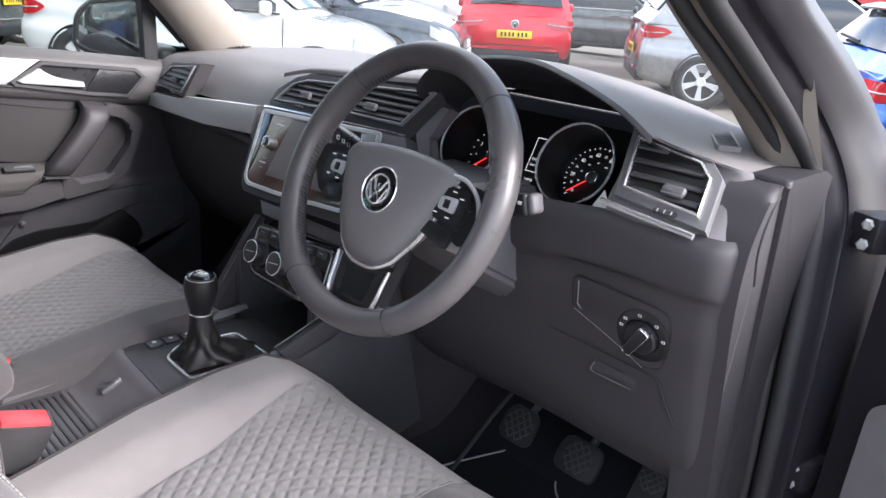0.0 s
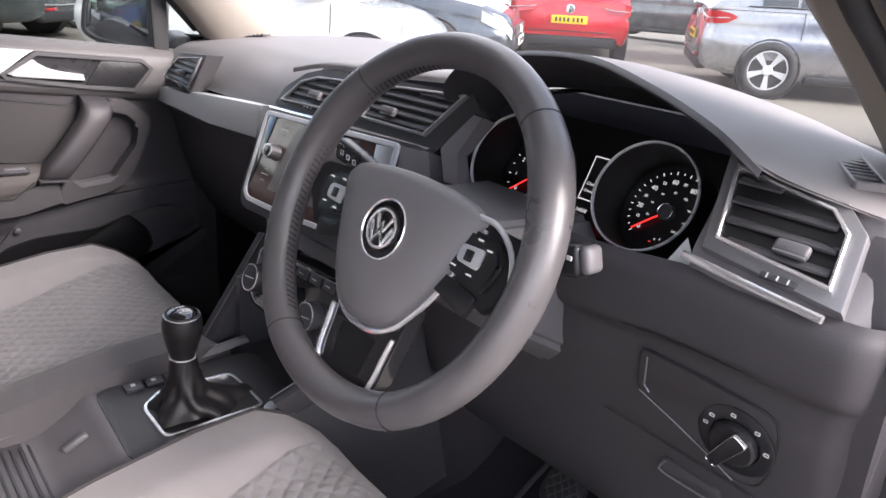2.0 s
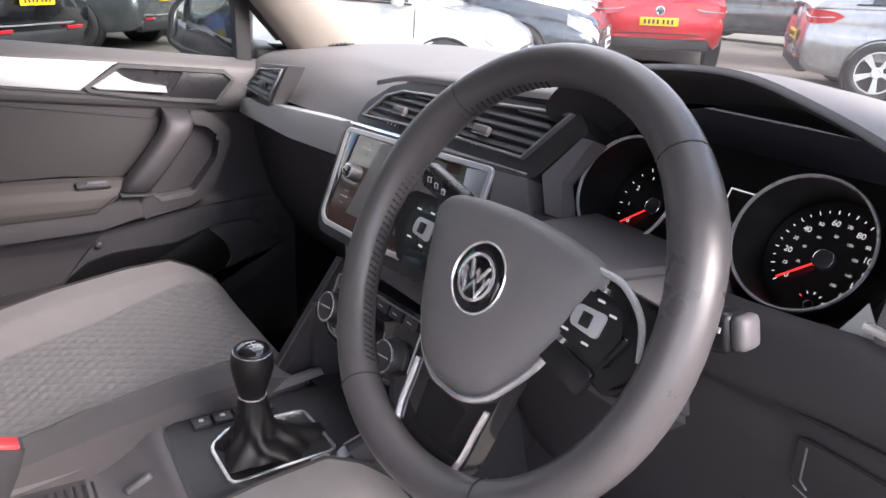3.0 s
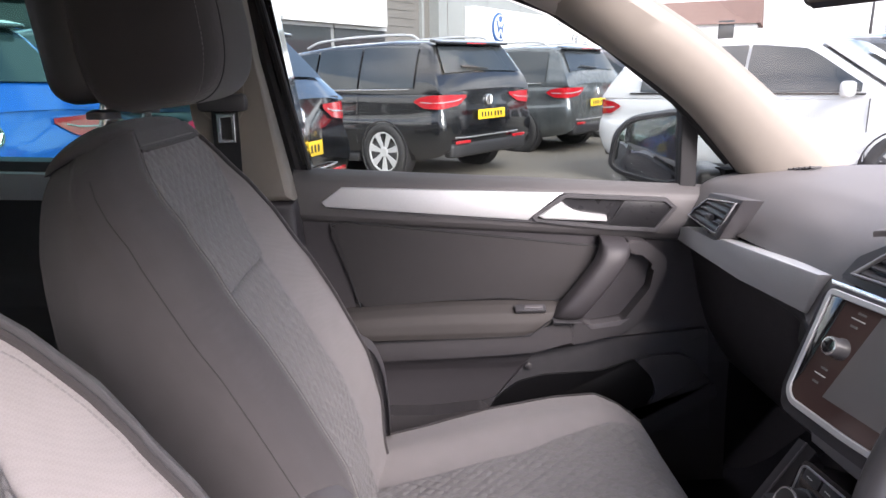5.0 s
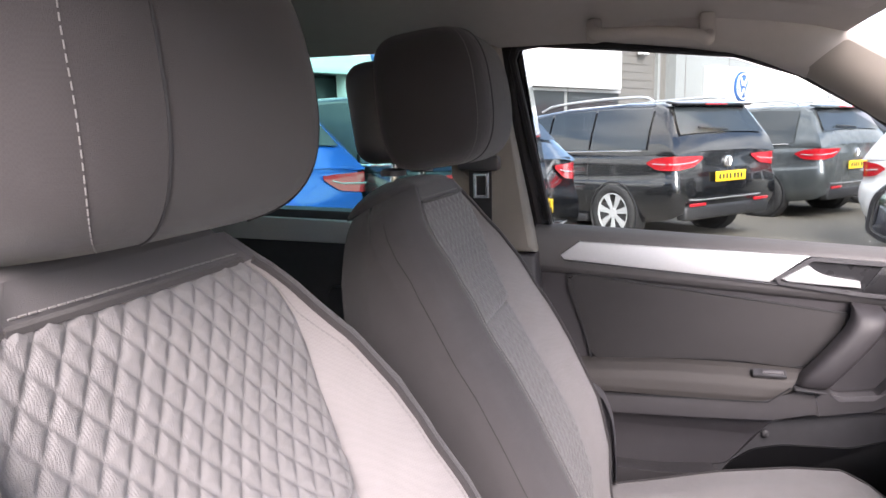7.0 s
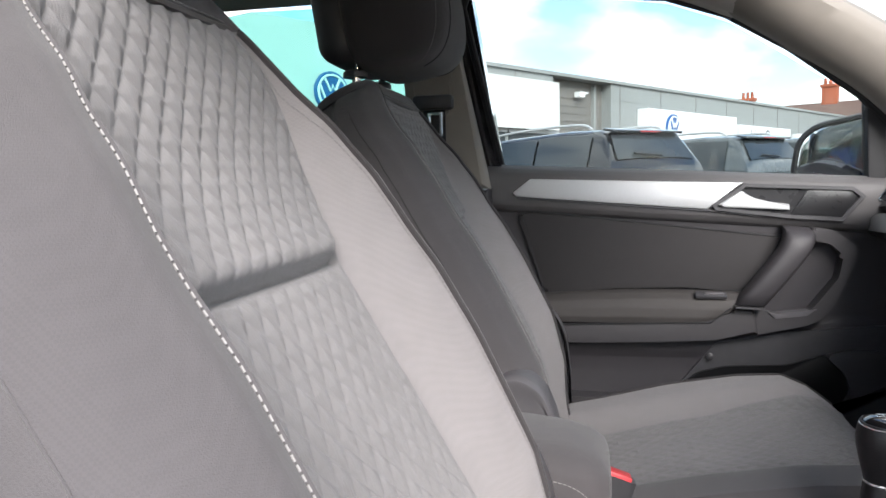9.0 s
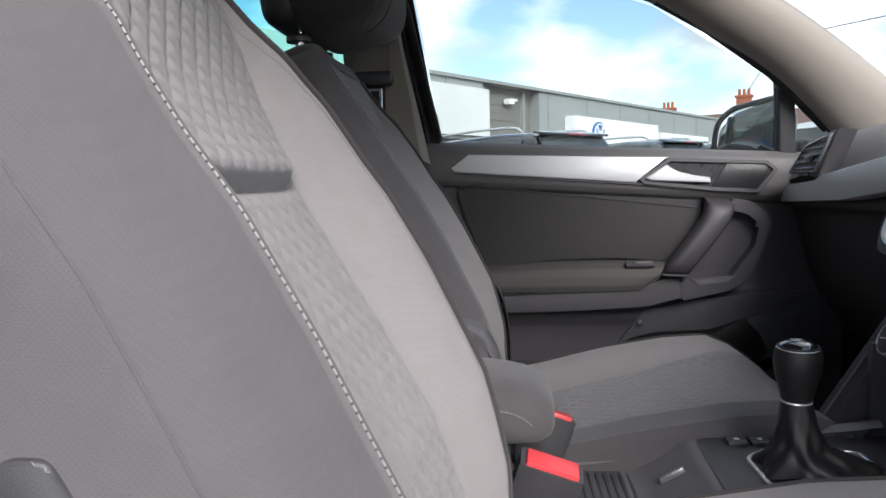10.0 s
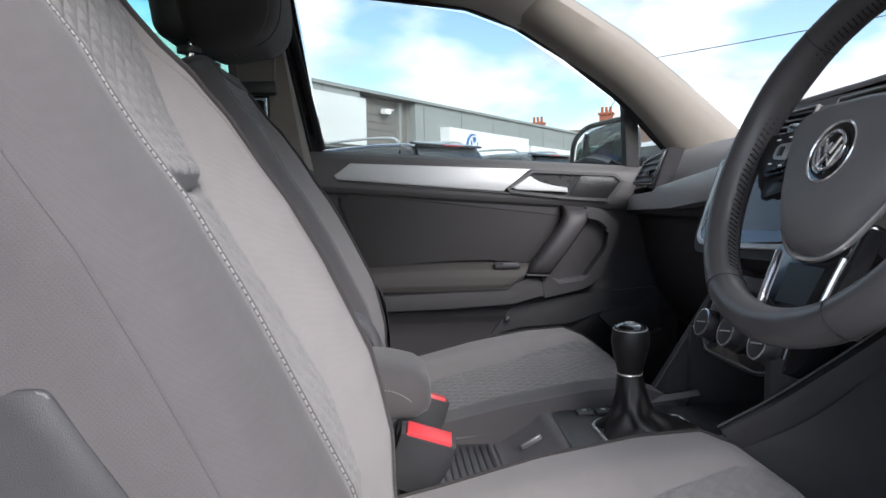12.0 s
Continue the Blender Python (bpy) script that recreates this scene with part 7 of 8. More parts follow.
# ---- driver's door opening ----
bm = bmesh.new()
prism(bm, SIDE, round_poly([(0.285, 0.42), (0.258, 0.765), (0.232, 0.925), (0.222, 1.004), (0.210, 1.098), (0.32, 1.10), (0.50, 1.04), (0.60, 0.42)], 0.008), 0.715, 0.756, 0.006, 3)
solid("trim_kick_panel", bm, M["kick_shaded"], "grey kick panel beside the driver's footwell, darkened against the sun", "trim panel", "structure")
SEAL = [(0.710, -0.70, 1.46), (0.712, -0.40, 1.435), (0.713, -0.20, 1.375), (0.714, -0.06, 1.305), (0.716, 0.036, 1.254), (0.717, 0.089, 1.231), (0.720, 0.158, 1.199), (0.728, 0.253, 1.149), (0.740, 0.317, 1.098), (0.750, 0.344, 1.044), (0.762, 0.334, 0.965), (0.772, 0.315, 0.886), (0.777, 0.319, 0.777), (0.777, 0.338, 0.661), (0.777, 0.345, 0.46)]
OUTER = [(0.75, -0.66, 1.495), (0.75, -0.36, 1.465), (0.75, -0.15, 1.395), (0.75, 0.02, 1.325), (0.750, 0.147, 1.266), (0.752, 0.25, 1.232), (0.758, 0.369, 1.188), (0.766, 0.464, 1.138), (0.79, 0.50, 1.07), (0.805, 0.48, 1.02), (0.81, 0.46, 0.95), (0.815, 0.45, 0.88), (0.815, 0.44, 0.777), (0.815, 0.44, 0.661), (0.815, 0.44, 0.46)]
bm = bmesh.new()
tube(bm, smooth_path(SEAL, 6), 0.010, 10)
tube(bm, smooth_path([(x - 0.020, y + 0.002, z - 0.012) for x, y, z in SEAL], 6), 0.007, 10)
solid("door_seal", bm, M["rubber"], "black rubber door seal round the driver's opening", "door seal", "structure")
bm = bmesh.new()
MIXP = lambda k, dx: [(a + (d - a) * k + dx, b + (e - b) * k, c + (f - c) * k) for (a, b, c), (d, e, f) in zip(SEAL, OUTER)]
loft(bm, [[(x - 0.022, y + 0.012, z + 0.004) for x, y, z in SEAL], MIXP(0.0, 0.004), MIXP(0.25, 0.008), MIXP(0.30, 0.014), MIXP(0.75, 0.010), MIXP(1.0, 0.0), [(x - 0.012 if z > 1.12 else x + 0.010, y + 0.03, z + 0.012) for x, y, z in OUTER], [(x - 0.03 if z > 1.12 else x + 0.075, y + 0.05, z + 0.012) for x, y, z in OUTER]], 3, 5)
solid("pillar_painted", bm, M["body_paint"], "dark metallic painted body pillar by the open door", "car body", "structure")
bm = bmesh.new()
box(bm, (0.74, -0.2, 0.42), (0.10, 1.2, 0.06), bevel=0.015)
solid("trim_sill", bm, M["black_plastic"], "black plastic sill cover below the open door", "sill", "structure")
ddoor = empty("door_3", "dark driver's door, swung wide open", "car door", kind="structure", at=(0.86, 0.40, 0.45))
DM = Matrix.Translation((0.855, 0.43, 0)) @ Matrix.Rotation(radians(64), 4, "Z")
bm = bmesh.new()
prism(bm, DM @ Matrix(((0, 0, 1, 0), (-1, 0, 0, 0), (0, 1, 0, 0), (0, 0, 0, 1))), round_poly([(0.0, 0.42), (0.0, 1.08), (0.95, 1.10), (0.98, 0.42)], 0.03), -0.06, 0.06, 0.012, 3)
part("door_shell", bm, M["body_paint"], ddoor)
bm = bmesh.new()
prism(bm, DM @ Matrix(((0, 0, 1, 0), (-1, 0, 0, 0), (0, 1, 0, 0), (0, 0, 0, 1))), round_poly([(0.05, 0.44), (0.05, 0.86), (0.9, 0.88), (0.92, 0.44)], 0.03), -0.085, -0.055, 0.012, 3)
part("door_trim", bm, M["dash_hard"], ddoor)
bm = bmesh.new()
tube(bm, smooth_path([DM @ Vector((0, -0.02, 1.08)), DM @ Vector((0, -0.20, 1.27)), DM @ Vector((0, -0.40, 1.42)), DM @ Vector((0, -0.70, 1.47))], 5), 0.022, 8)
part("window_frame", bm, M["body_paint"], ddoor)
for z in (1.03, 0.70):
    bm = bmesh.new()
    box(bm, (0.805, 0.400, z), (0.045, 0.05, 0.045), Matrix.Rotation(radians(-30), 3, "Z"), bevel=0.006)
    h = part("hinge", bm, M["body_paint"], ddoor, "painted steel hinge")
    for dz in (-0.012, 0.012):
        bm = bmesh.new()
        lathe(bm, Matrix.Translation((0.800, 0.374, z + dz)) @ Matrix.Rotation(radians(90), 4, "X"), [(0.007, 0), (0.007, 0.005), (0.005, 0.007)], 6)
        part("bolt", bm, M["silver_dull"], h)

# ---- rear-view mirror ----
rvm = empty("rear_view_mirror", "black rear-view mirror hanging from the windscreen", "mirror", at=(-0.03, 0.14, 1.40))
bm = bmesh.new()
prism(bm, facing((-0.03, 0.115, 1.362), -6, 12), round_poly([(-0.125, -0.030), (0.125, -0.030), (0.130, 0.030), (-0.130, 0.030)], 0.022), -0.028, 0.0, 0.008, 3)
part("case", bm, M["black_plastic"], rvm)
bm = bmesh.new()
prism(bm, facing((-0.03, 0.115, 1.362), -6, 12), round_poly([(-0.117, -0.024), (0.117, -0.024), (0.122, 0.024), (-0.122, 0.024)], 0.018), 0.0005, 0.002)
part("mirror_glass", bm, M["mirror"], rvm)
bm = bmesh.new()
tube(bm, smooth_path([(-0.03, 0.14, 1.365), (-0.03, 0.17, 1.39), (-0.03, 0.20, 1.44)], 4), 0.013, 10)
part("stem", bm, M["black_plastic"], rvm)

# ---- outside: ground ----
SLOPE = 0.065


def ground_z(x, y):
    return 0.05 + 0.004 * max(0.0, min(12.0, -x - 1.0)) + SLOPE * max(0.0, min(9.0, y - 3.2))


M["asphalt"] = mat("asphalt", (0.165, 0.150, 0.128), 0.85, var=0.25, nscale=60, big=0.4, bump=0.6, bscale=120, spec=0.3)
bm = bmesh.new()
xs = [-900, -200, -60] + [-40 + 4 * i for i in range(16)] + [40, 80, 300, 900]
ys = [-900, -200, -60, -30, -12, -6, 0, 3.2, 5, 7, 9, 12.2, 16, 22, 30, 60, 200, 900]
rows = [[bm.verts.new((x, y, ground_z(x, y))) for x in xs] for y in ys]
for a, b in zip(rows, rows[1:]):
    for i in range(len(xs) - 1):
        bm.faces.new((a[i], a[i + 1], b[i + 1], b[i]))
solid("ground", bm, M["asphalt"], "pale worn tarmac of the car lot", "tarmac", "structure")

# ---- parked cars ----
M["tyre"] = mat("tyre", (0.022, 0.022, 0.023), 0.8, var=0.2)
M["alloy"] = mat("alloy", (0.62, 0.63, 0.64), 0.38, metal=0.35, var=0.05)
M["alloy_dark"] = mat("alloy_dark", (0.10, 0.10, 0.11), 0.3, metal=0.8, var=0.05)
M["car_glass"] = mat("car_glass", (0.035, 0.042, 0.047), 0.05, var=0.05, spec=0.5, coat=0.1)
M["lamp_red"] = mat("lamp_red", (0.42, 0.012, 0.018), 0.12, var=0.1, coat=1.0)
M["lamp_clear"] = mat("lamp_clear", (0.55, 0.57, 0.60), 0.08, metal=0.3, var=0.1, coat=1.0)
M["plate_yellow"] = mat("plate_yellow", (0.80, 0.52, 0.02), 0.4, var=0.04)
M["plate_white"] = mat("plate_white", (0.78, 0.78, 0.76), 0.4, var=0.04)
M["trim_black"] = mat("trim_black", (0.020, 0.020, 0.022), 0.5, var=0.15)
M["paper"] = mat("paper", (0.78, 0.78, 0.74), 0.7, var=0.05)
PAINT = {}
for nm, c, r_, me in (("black", (0.008, 0.009, 0.011), 0.18, 0.2), ("dark_grey", (0.105, 0.118, 0.122), 0.27, 0.5), ("blue", (0.010, 0.115, 0.50), 0.22, 0.3), ("white", (0.55, 0.56, 0.57), 0.25, 0.0), ("red", (0.62, 0.012, 0.025), 0.22, 0.1), ("silver_grey", (0.34, 0.34, 0.35), 0.28, 0.7), ("blue_grey", (0.075, 0.088, 0.105), 0.25, 0.6)):
    PAINT[nm] = mat("paint_" + nm, c, r_, metal=me, var=0.04, nscale=500, coat=1.0)

WHEELS = {}


def wheel_meshes(kind):
    """Tyre and rim meshes of one wheel, about the x axis, outer side at +x."""
    if kind in WHEELS:
        return WHEELS[kind]
    R, r = 0.335, 0.235
    turn = Matrix.Rotation(radians(90), 4, "Y")
    bm = bmesh.new()
    n = 40
    prof = [(r - 0.01, -0.10), (R - 0.02, -0.105), (R, -0.08), (R, 0.08), (R - 0.02, 0.105), (r + 0.03, 0.112), (r - 0.005, 0.095), (r - 0.015, 0.02)]
    rings = [[bm.verts.new(turn @ Vector((a * math.cos(6.28318 * i / n), a * math.sin(6.28318 * i / n), h))) for i in range(n)] for a, h in prof]
    for a, b in zip(rings, rings[1:]):
        for i in range(n):
            bm.faces.new((a[i], a[(i + 1) % n], b[(i + 1) % n], b[i]))
    for f in bm.faces:
        f.smooth = True
    t = bpy.data.meshes.new("tyre")
    bm.to_mesh(t)
    bm.free()
    t.materials.append(M["tyre"])
    bm = bmesh.new()
    prof = [(r, 0.096), (r - 0.016, 0.098), (r - 0.022, 0.06), (r - 0.03, -0.05)]
    rings = [[bm.verts.new(turn @ Vector((a * math.cos(6.28318 * i / n), a * math.sin(6.28318 * i / n), h))) for i in range(n)] for a, h in prof]
    for a, b in zip(rings, rings[1:]):
        for i in range(n):
            bm.faces.new((a[i], a[(i + 1) % n], b[(i + 1) % n], b[i]))
    ns = {"alloy": 7, "alloy_dark": 9, "five": 5}[kind]
    for k in range(ns):
        for off in ((-0.10, 0.10) if kind != "alloy_dark" else (0,)):
            a = 6.28318 * k / ns + off
            m = turn @ Matrix.Rotation(a, 4, "Z")
            lo = [m @ Vector(p) for p in ((0.05, -0.014, 0.085), (0.05, 0.014, 0.085), (r - 0.012, 0.018, 0.094), (r - 0.012, -0.018, 0.094))]
            hi = [m @ Vector(p) for p in ((0.05, -0.018, 0.05), (0.05, 0.018, 0.05), (r - 0.012, 0.022, 0.06), (r - 0.012, -0.022, 0.06))]
            v = [bm.verts.new(p) for p in lo + hi]
            for f in ((0, 1, 2, 3), (0, 4, 5, 1), (1, 5, 6, 2), (2, 6, 7, 3), (3, 7, 4, 0)):
                bm.faces.new([v[i] for i in f])
    lathe(bm, turn, [(0.062, 0.05), (0.062, 0.088), (0.045, 0.094), (0.03, 0.090)], 20)
    w = bpy.data.meshes.new("rim")
    bmesh.ops.recalc_face_normals(bm, faces=bm.faces)
    bm.to_mesh(w)
    bm.free()
    w.materials.append(M["alloy_dark"] if kind == "alloy_dark" else M["alloy"])
    bm = bmesh.new()
    lathe(bm, turn, [(r - 0.02, -0.05), (r - 0.02, -0.04)], 24)
    d = bpy.data.meshes.new("brake_disc")
    bm.to_mesh(d)
    bm.free()
    d.materials.append(M["trim_black"])
    WHEELS[kind] = (t, w, d)
    return WHEELS[kind]


def sub(name, me, parent, m):
    ob = new(name, me)
    ob.parent = parent
    ob.matrix_basis = m
    return ob


SHAPES = {
    # length, width, height, belt, roof line (share of length, share of height between belt and roof), bonnet height, wheel places
    "mpv": dict(L=4.53, W=1.83, H=1.60, belt=1.02, roof=((0.0, 0.0), (0.012, 0.30), (0.055, 0.86), (0.085, 0.95), (0.20, 1.0), (0.42, 0.985), (0.56, 0.90), (0.74, 0.16), (0.78, 0.0)), bon=((0.74, 1.0), (0.80, 0.985), (0.92, 0.90), (0.985, 0.78), (1.0, 0.66)), ax=(0.185, 0.80)),
    "suv": dict(L=4.3, W=1.82, H=1.60, belt=1.03, roof=((0.0, 0.0), (0.03, 0.25), (0.095, 0.84), (0.12, 0.93), (0.22, 0.985), (0.38, 1.0), (0.52, 0.92), (0.68, 0.16), (0.72, 0.0)), bon=((0.68, 1.03), (0.76, 1.02), (0.90, 0.95), (0.985, 0.82), (1.0, 0.68)), ax=(0.18, 0.80)),
    "hatch": dict(L=4.1, W=1.76, H=1.46, belt=0.93, roof=((0.0, 0.0), (0.03, 0.25), (0.095, 0.82), (0.125, 0.92), (0.25, 1.0), (0.40, 0.995), (0.52, 0.90), (0.68, 0.14), (0.72, 0.0)), bon=((0.68, 0.95), (0.76, 0.94), (0.90, 0.85), (0.985, 0.72), (1.0, 0.60)), ax=(0.17, 0.80)),
    "city": dict(L=3.65, W=1.70, H=1.50, belt=0.95, roof=((0.0, 0.0), (0.02, 0.25), (0.08, 0.82), (0.11, 0.92), (0.25, 1.0), (0.45, 0.995), (0.58, 0.90), (0.76, 0.14), (0.79, 0.0)), bon=((0.76, 0.97), (0.82, 0.955), (0.92, 0.87), (0.985, 0.74), (1.0, 0.60)), ax=(0.17, 0.82)),
    "saloon": dict(L=4.75, W=1.83, H=1.46, belt=0.95, roof=((0.06, 0.0), (0.12, 0.22), (0.24, 0.82), (0.30, 0.94), (0.40, 1.0), (0.50, 0.97), (0.58, 0.86), (0.72, 0.14), (0.755, 0.0)), bon=((0.72, 0.97), (0.80, 0.95), (0.92, 0.85), (0.985, 0.72), (1.0, 0.60)), ax=(0.20, 0.80)),
}


def parked_car(shape, paint, label, rear, heading, wheel="alloy", plate=True, rails=False, papers=False, dark_lamps=False):
    """A parked car; rear: the middle of its tail on the ground, heading: the way that it points."""
    S = SHAPES[shape]
    L, W, H, belt = S["L"], S["W"], S["H"], S["belt"]
    hx, hy = heading
    a = math.atan2(-hx, hy)
    c = new("parked_car")
    c.empty_display_size = 0.3
    tagged(c, label, "car", "parked cars")
    c.matrix_world = Matrix.Translation((rear[0], rear[1], ground_z(rear[0], rear[1]))) @ Matrix.Rotation(math.atan(0.07 if rear[1] > 3.5 else 0.02), 4, "X") @ Matrix.Rotation(a, 4, "Z")
    pm = PAINT[paint]

    def P(name, bm, m, lab="", sharp=40):
        ob = part(name, bm, m, None, lab, sharp=sharp)
        ob.parent = c
        return ob

    def hw(f):
        return 0.5 * W * lerp([(0, 0.90), (0.005, 0.94), (0.016, 0.972), (0.05, 0.988), (0.12, 0.995), (0.5, 1.0), (0.85, 0.985), (0.94, 0.92), (0.985, 0.78), (1.0, 0.62)], f)

    def deck(f):
        b = S["bon"]
        if f >= b[0][0]:
            return lerp(b, f)
        return belt + (b[0][1] - belt) * max(0, (f - 0.4) / (b[0][0] - 0.4)) if f > 0.4 else belt

    def zlow(f):
        return lerp([(0, 0.36), (0.02, 0.30), (0.10, 0.24), (0.9, 0.22), (0.98, 0.26), (1.0, 0.34)], f)

    def tail(f, z):
        # tail leans: lower parts stand a little proud
        if f < 0.02:
            return -0.05 * math.exp(-((z - 0.58) / 0.16) ** 2) + 0.05 * max(0, (z - 0.80))
        return 0.0
    secs = [(1.0, 0.0, -0.90), (1.0, 0.10, -0.965), (1.0, 0.30, -1.0), (1.0, 0.55, -1.0), (1.0, 0.62, -0.975), (1.0, 0.90, -0.965), (1.0, 1.0, -0.93)]

    def body_pt(u, f):
        z0, z1 = zlow(f), deck(f)
        k = u * 14
        i = min(13, int(k))
        t = k - i
        ring = [(s[2], s[1]) for s in secs] + [(0.0, 1.012)] + [(-s[2], s[1]) for s in secs[::-1]]
        (xa, za), (xb, zb) = ring[i], ring[i + 1]
        x, q = xa + (xb - xa) * t, za + (zb - za) * t
        z = z0 + (z1 - z0) * q
        return Vector((x * hw(f), f * L + tail(f, z), z))
    fs = [0, 0.006, 0.015, 0.03, 0.05, 0.08, 0.12, 0.18, 0.3, 0.4, 0.5, 0.6, 0.68, 0.74, 0.80, 0.86, 0.91, 0.95, 0.975, 0.99, 1.0]
    bm = bmesh.new()
    rows = [[bm.verts.new(body_pt(u / 28, f)) for u in range(29)] for f in fs]
    for r1, r2 in zip(rows, rows[1:]):
        for i in range(28):
            bm.faces.new((r1[i], r1[i + 1], r2[i + 1], r2[i]))
    bm.faces.new(rows[0])
    bm.faces.new(rows[-1][::-1])
    P("body", bm, pm, sharp=55)
    # upper body

    def top_z(f):
        return belt + (H - belt) * lerp(S["roof"], f)

    def side_x(f, z):
        k = max(0.0, (z - belt) / (H - belt))
        return hw(max(0.06, min(0.9, f))) * (0.955 - 0.20 * k ** 1.25)

    def top_pt(u, f):
        zt = top_z(f)
        k = abs(2 * u - 1)
        sg = 1 if u > 0.5 else -1
        if k > 0.55:
            q = (1 - k) / 0.45
            z = belt - 0.03 + (zt - 0.045 - belt + 0.03) * q
            return Vector((sg * side_x(f, z), f * L, max(belt - 0.03, z)))
        q = k / 0.55
        z = zt - 0.045 * q ** 3
        return Vector((sg * side_x(f, zt - 0.045) * q ** 0.9, f * L, z))
    f0, f1 = S["roof"][0][0], S["roof"][-1][0]
    gs = sorted({f0 + (f1 - f0) * i / 40 for i in range(41)} | {r[0] for r in S["roof"]})
    bm = bmesh.new()
    rows = [[bm.verts.new(top_pt(u / 24, f)) for u in range(25)] for f in gs]
    for r1, r2 in zip(rows, rows[1:]):
        for i in range(24):
            bm.faces.new((r1[i], r1[i + 1], r2[i + 1], r2[i]))
    P("roof", bm, pm, sharp=60)
    # side panes

    def pane_z(f, s):
        lo, hi = belt + 0.035, top_z(f) - 0.085
        return lo + (hi - lo) * s
    b = S["bon"][0][0]
    cuts = [(0.085, 0.272), (0.280, 0.442), (0.450, min(0.64, b - 0.02))] if shape in ("mpv",) else ([(0.135, 0.225), (0.233, 0.428), (0.436, b - 0.05)] if shape != "saloon" else [(0.235, 0.42), (0.44, b - 0.06)])
    for sg in (-1, 1):
        for i, (c0, c1) in enumerate(cuts):
            bm = bmesh.new()
            grid(bm, lambda u, v: (lambda f: (lambda z: Vector((sg * (side_x(f, z) + 0.016), f * L, z)))(max(belt + 0.03, pane_z(f, v))))(c0 + (c1 - c0) * u), 8, 4)
            w = P("window", bm, M["car_glass"])
    # rear and front screens follow the roof line

    def screen(name, fa, fb, inner, lift):
        bm = bmesh.new()

        def fn(u, v):
            f = fa + (fb - fa) * v
            z = top_z(f)
            x = (2 * u - 1) * (side_x(f, z) - inner)
            return Vector((x, f * L + lift[0], z + lift[1] - 0.020 * (2 * u - 1) ** 2))
        grid(bm, fn, 10, 6)
        return P(name, bm, M["car_glass"])
    r = S["roof"]
    rs = screen("rear_window", r[1][0] + 0.002, r[2][0] + 0.008, 0.10, (-0.012, 0.012))
    screen("windscreen", r[-4][0] + 0.015 if shape == "saloon" else r[-3][0] + 0.012, r[-2][0], 0.06, (0.012, 0.018))
    # spoiler above the rear window
    if shape != "saloon":
        bm = bmesh.new()
        z = top_z(r[3][0])
        box(bm, (0, r[2][0] * L - 0.01, top_z(r[2][0]) + 0.022), (W * 0.70, 0.17, 0.030), Matrix.Rotation(radians(12), 3, "X"), bevel=0.013, seg=3)
        sp_ = P("spoiler", bm, pm if shape == "mpv" else M["piano"])
        bm = bmesh.new()
        box(bm, (0, r[2][0] * L - 0.098, top_z(r[2][0]) + 0.006), (W * 0.20, 0.012, 0.014), bevel=0.003)
        part("brake_light", bm, M["lamp_red"], None).parent = sp_
        bm = bmesh.new()
        y, z = r[1][0] * L + 0.03, top_z(r[1][0]) + 0.05
        tube(bm, [(0.04, y - 0.05, z), (-0.20, y - 0.035, z + 0.015), (-0.42, y - 0.025, z + 0.03)], 0.012, 6)
        P("wiper", bm, M["trim_black"])
    # tail lamps
    for sg in (-1, 1):
        bm = bmesh.new()

        def lampf(u, v):
            s = u
            hi = belt + lerp([(0, -0.055), (0.7, -0.045), (0.9, -0.065), (1, -0.105)], s)
            lo = belt + lerp([(0, -0.085), (0.22, -0.165), (0.6, -0.195), (0.85, -0.185), (1, -0.120)], s)
            z = lo + (hi - lo) * v
            if s < 0.6:
                x = 0.5 * W * (0.46 + 0.45 * s / 0.6)
                y = tail(0, z) - 0.014 + 0.010 * (s / 0.6) ** 3
            else:
                q = (s - 0.6) / 0.4
                f = 0.001 + 0.075 * q
                x, y = hw(f) + 0.010, f * L - 0.005
            return Vector((sg * x, y, z))
        grid(bm, lampf, 16, 5)
        lp = P("tail_lamp", bm, M["lamp_red"], "red wrap-round tail lamp")
        bm = bmesh.new()
        tube(bm, [lampf(u, 0.45) + Vector((sg * 0.004, -0.006, 0)) for u in (0.12, 0.25, 0.4, 0.55, 0.62, 0.75, 0.9)], 0.005, 5)
        lb_ = part("lamp_bar", bm, M["lamp_clear"], None)
        lb_.parent = lp
        bm = bmesh.new()
        box(bm, (sg * W * 0.30, tail(0, 0.5) - 0.012, 0.45), (0.26, 0.02, 0.035), bevel=0.006)
        P("reflector", bm, M["lamp_red"])
        # head lamps
        bm = bmesh.new()
        f = 0.965

        def headf(u, v):
            ff = 0.995 - 0.075 * u
            return Vector((sg * (hw(ff) * (0.97 if u > 0 else 1) + 0.004), ff * L + 0.012 * (1 - u), deck(ff) - 0.06 - 0.13 * v + 0.015 * u))
        grid(bm, headf, 8, 4)
        P("head_lamp", bm, M["lamp_clear"])
        # door mirror
        bm = bmesh.new()
        box(bm, (sg * (W / 2 + 0.06), (b - 0.07) * L, belt + 0.06), (0.20, 0.09, 0.14), bevel=0.035, seg=3)
        P("door_mirror", bm, pm)
        # door gaps and handles
        for f in (0.25 if shape != "mpv" else 0.28, 0.445, b - 0.03):
            bm = bmesh.new()
            tube(bm, [(sg * (hw(f) * 0.972 + 0.001), f * L, belt - 0.02), (sg * (hw(f) * 0.985 + 0.001), f * L, belt - 0.25), (sg * (hw(f) + 0.001), f * L + 0.01, 0.42)], 0.005, 4)
            P("door_gap", bm, M["trim_black"])
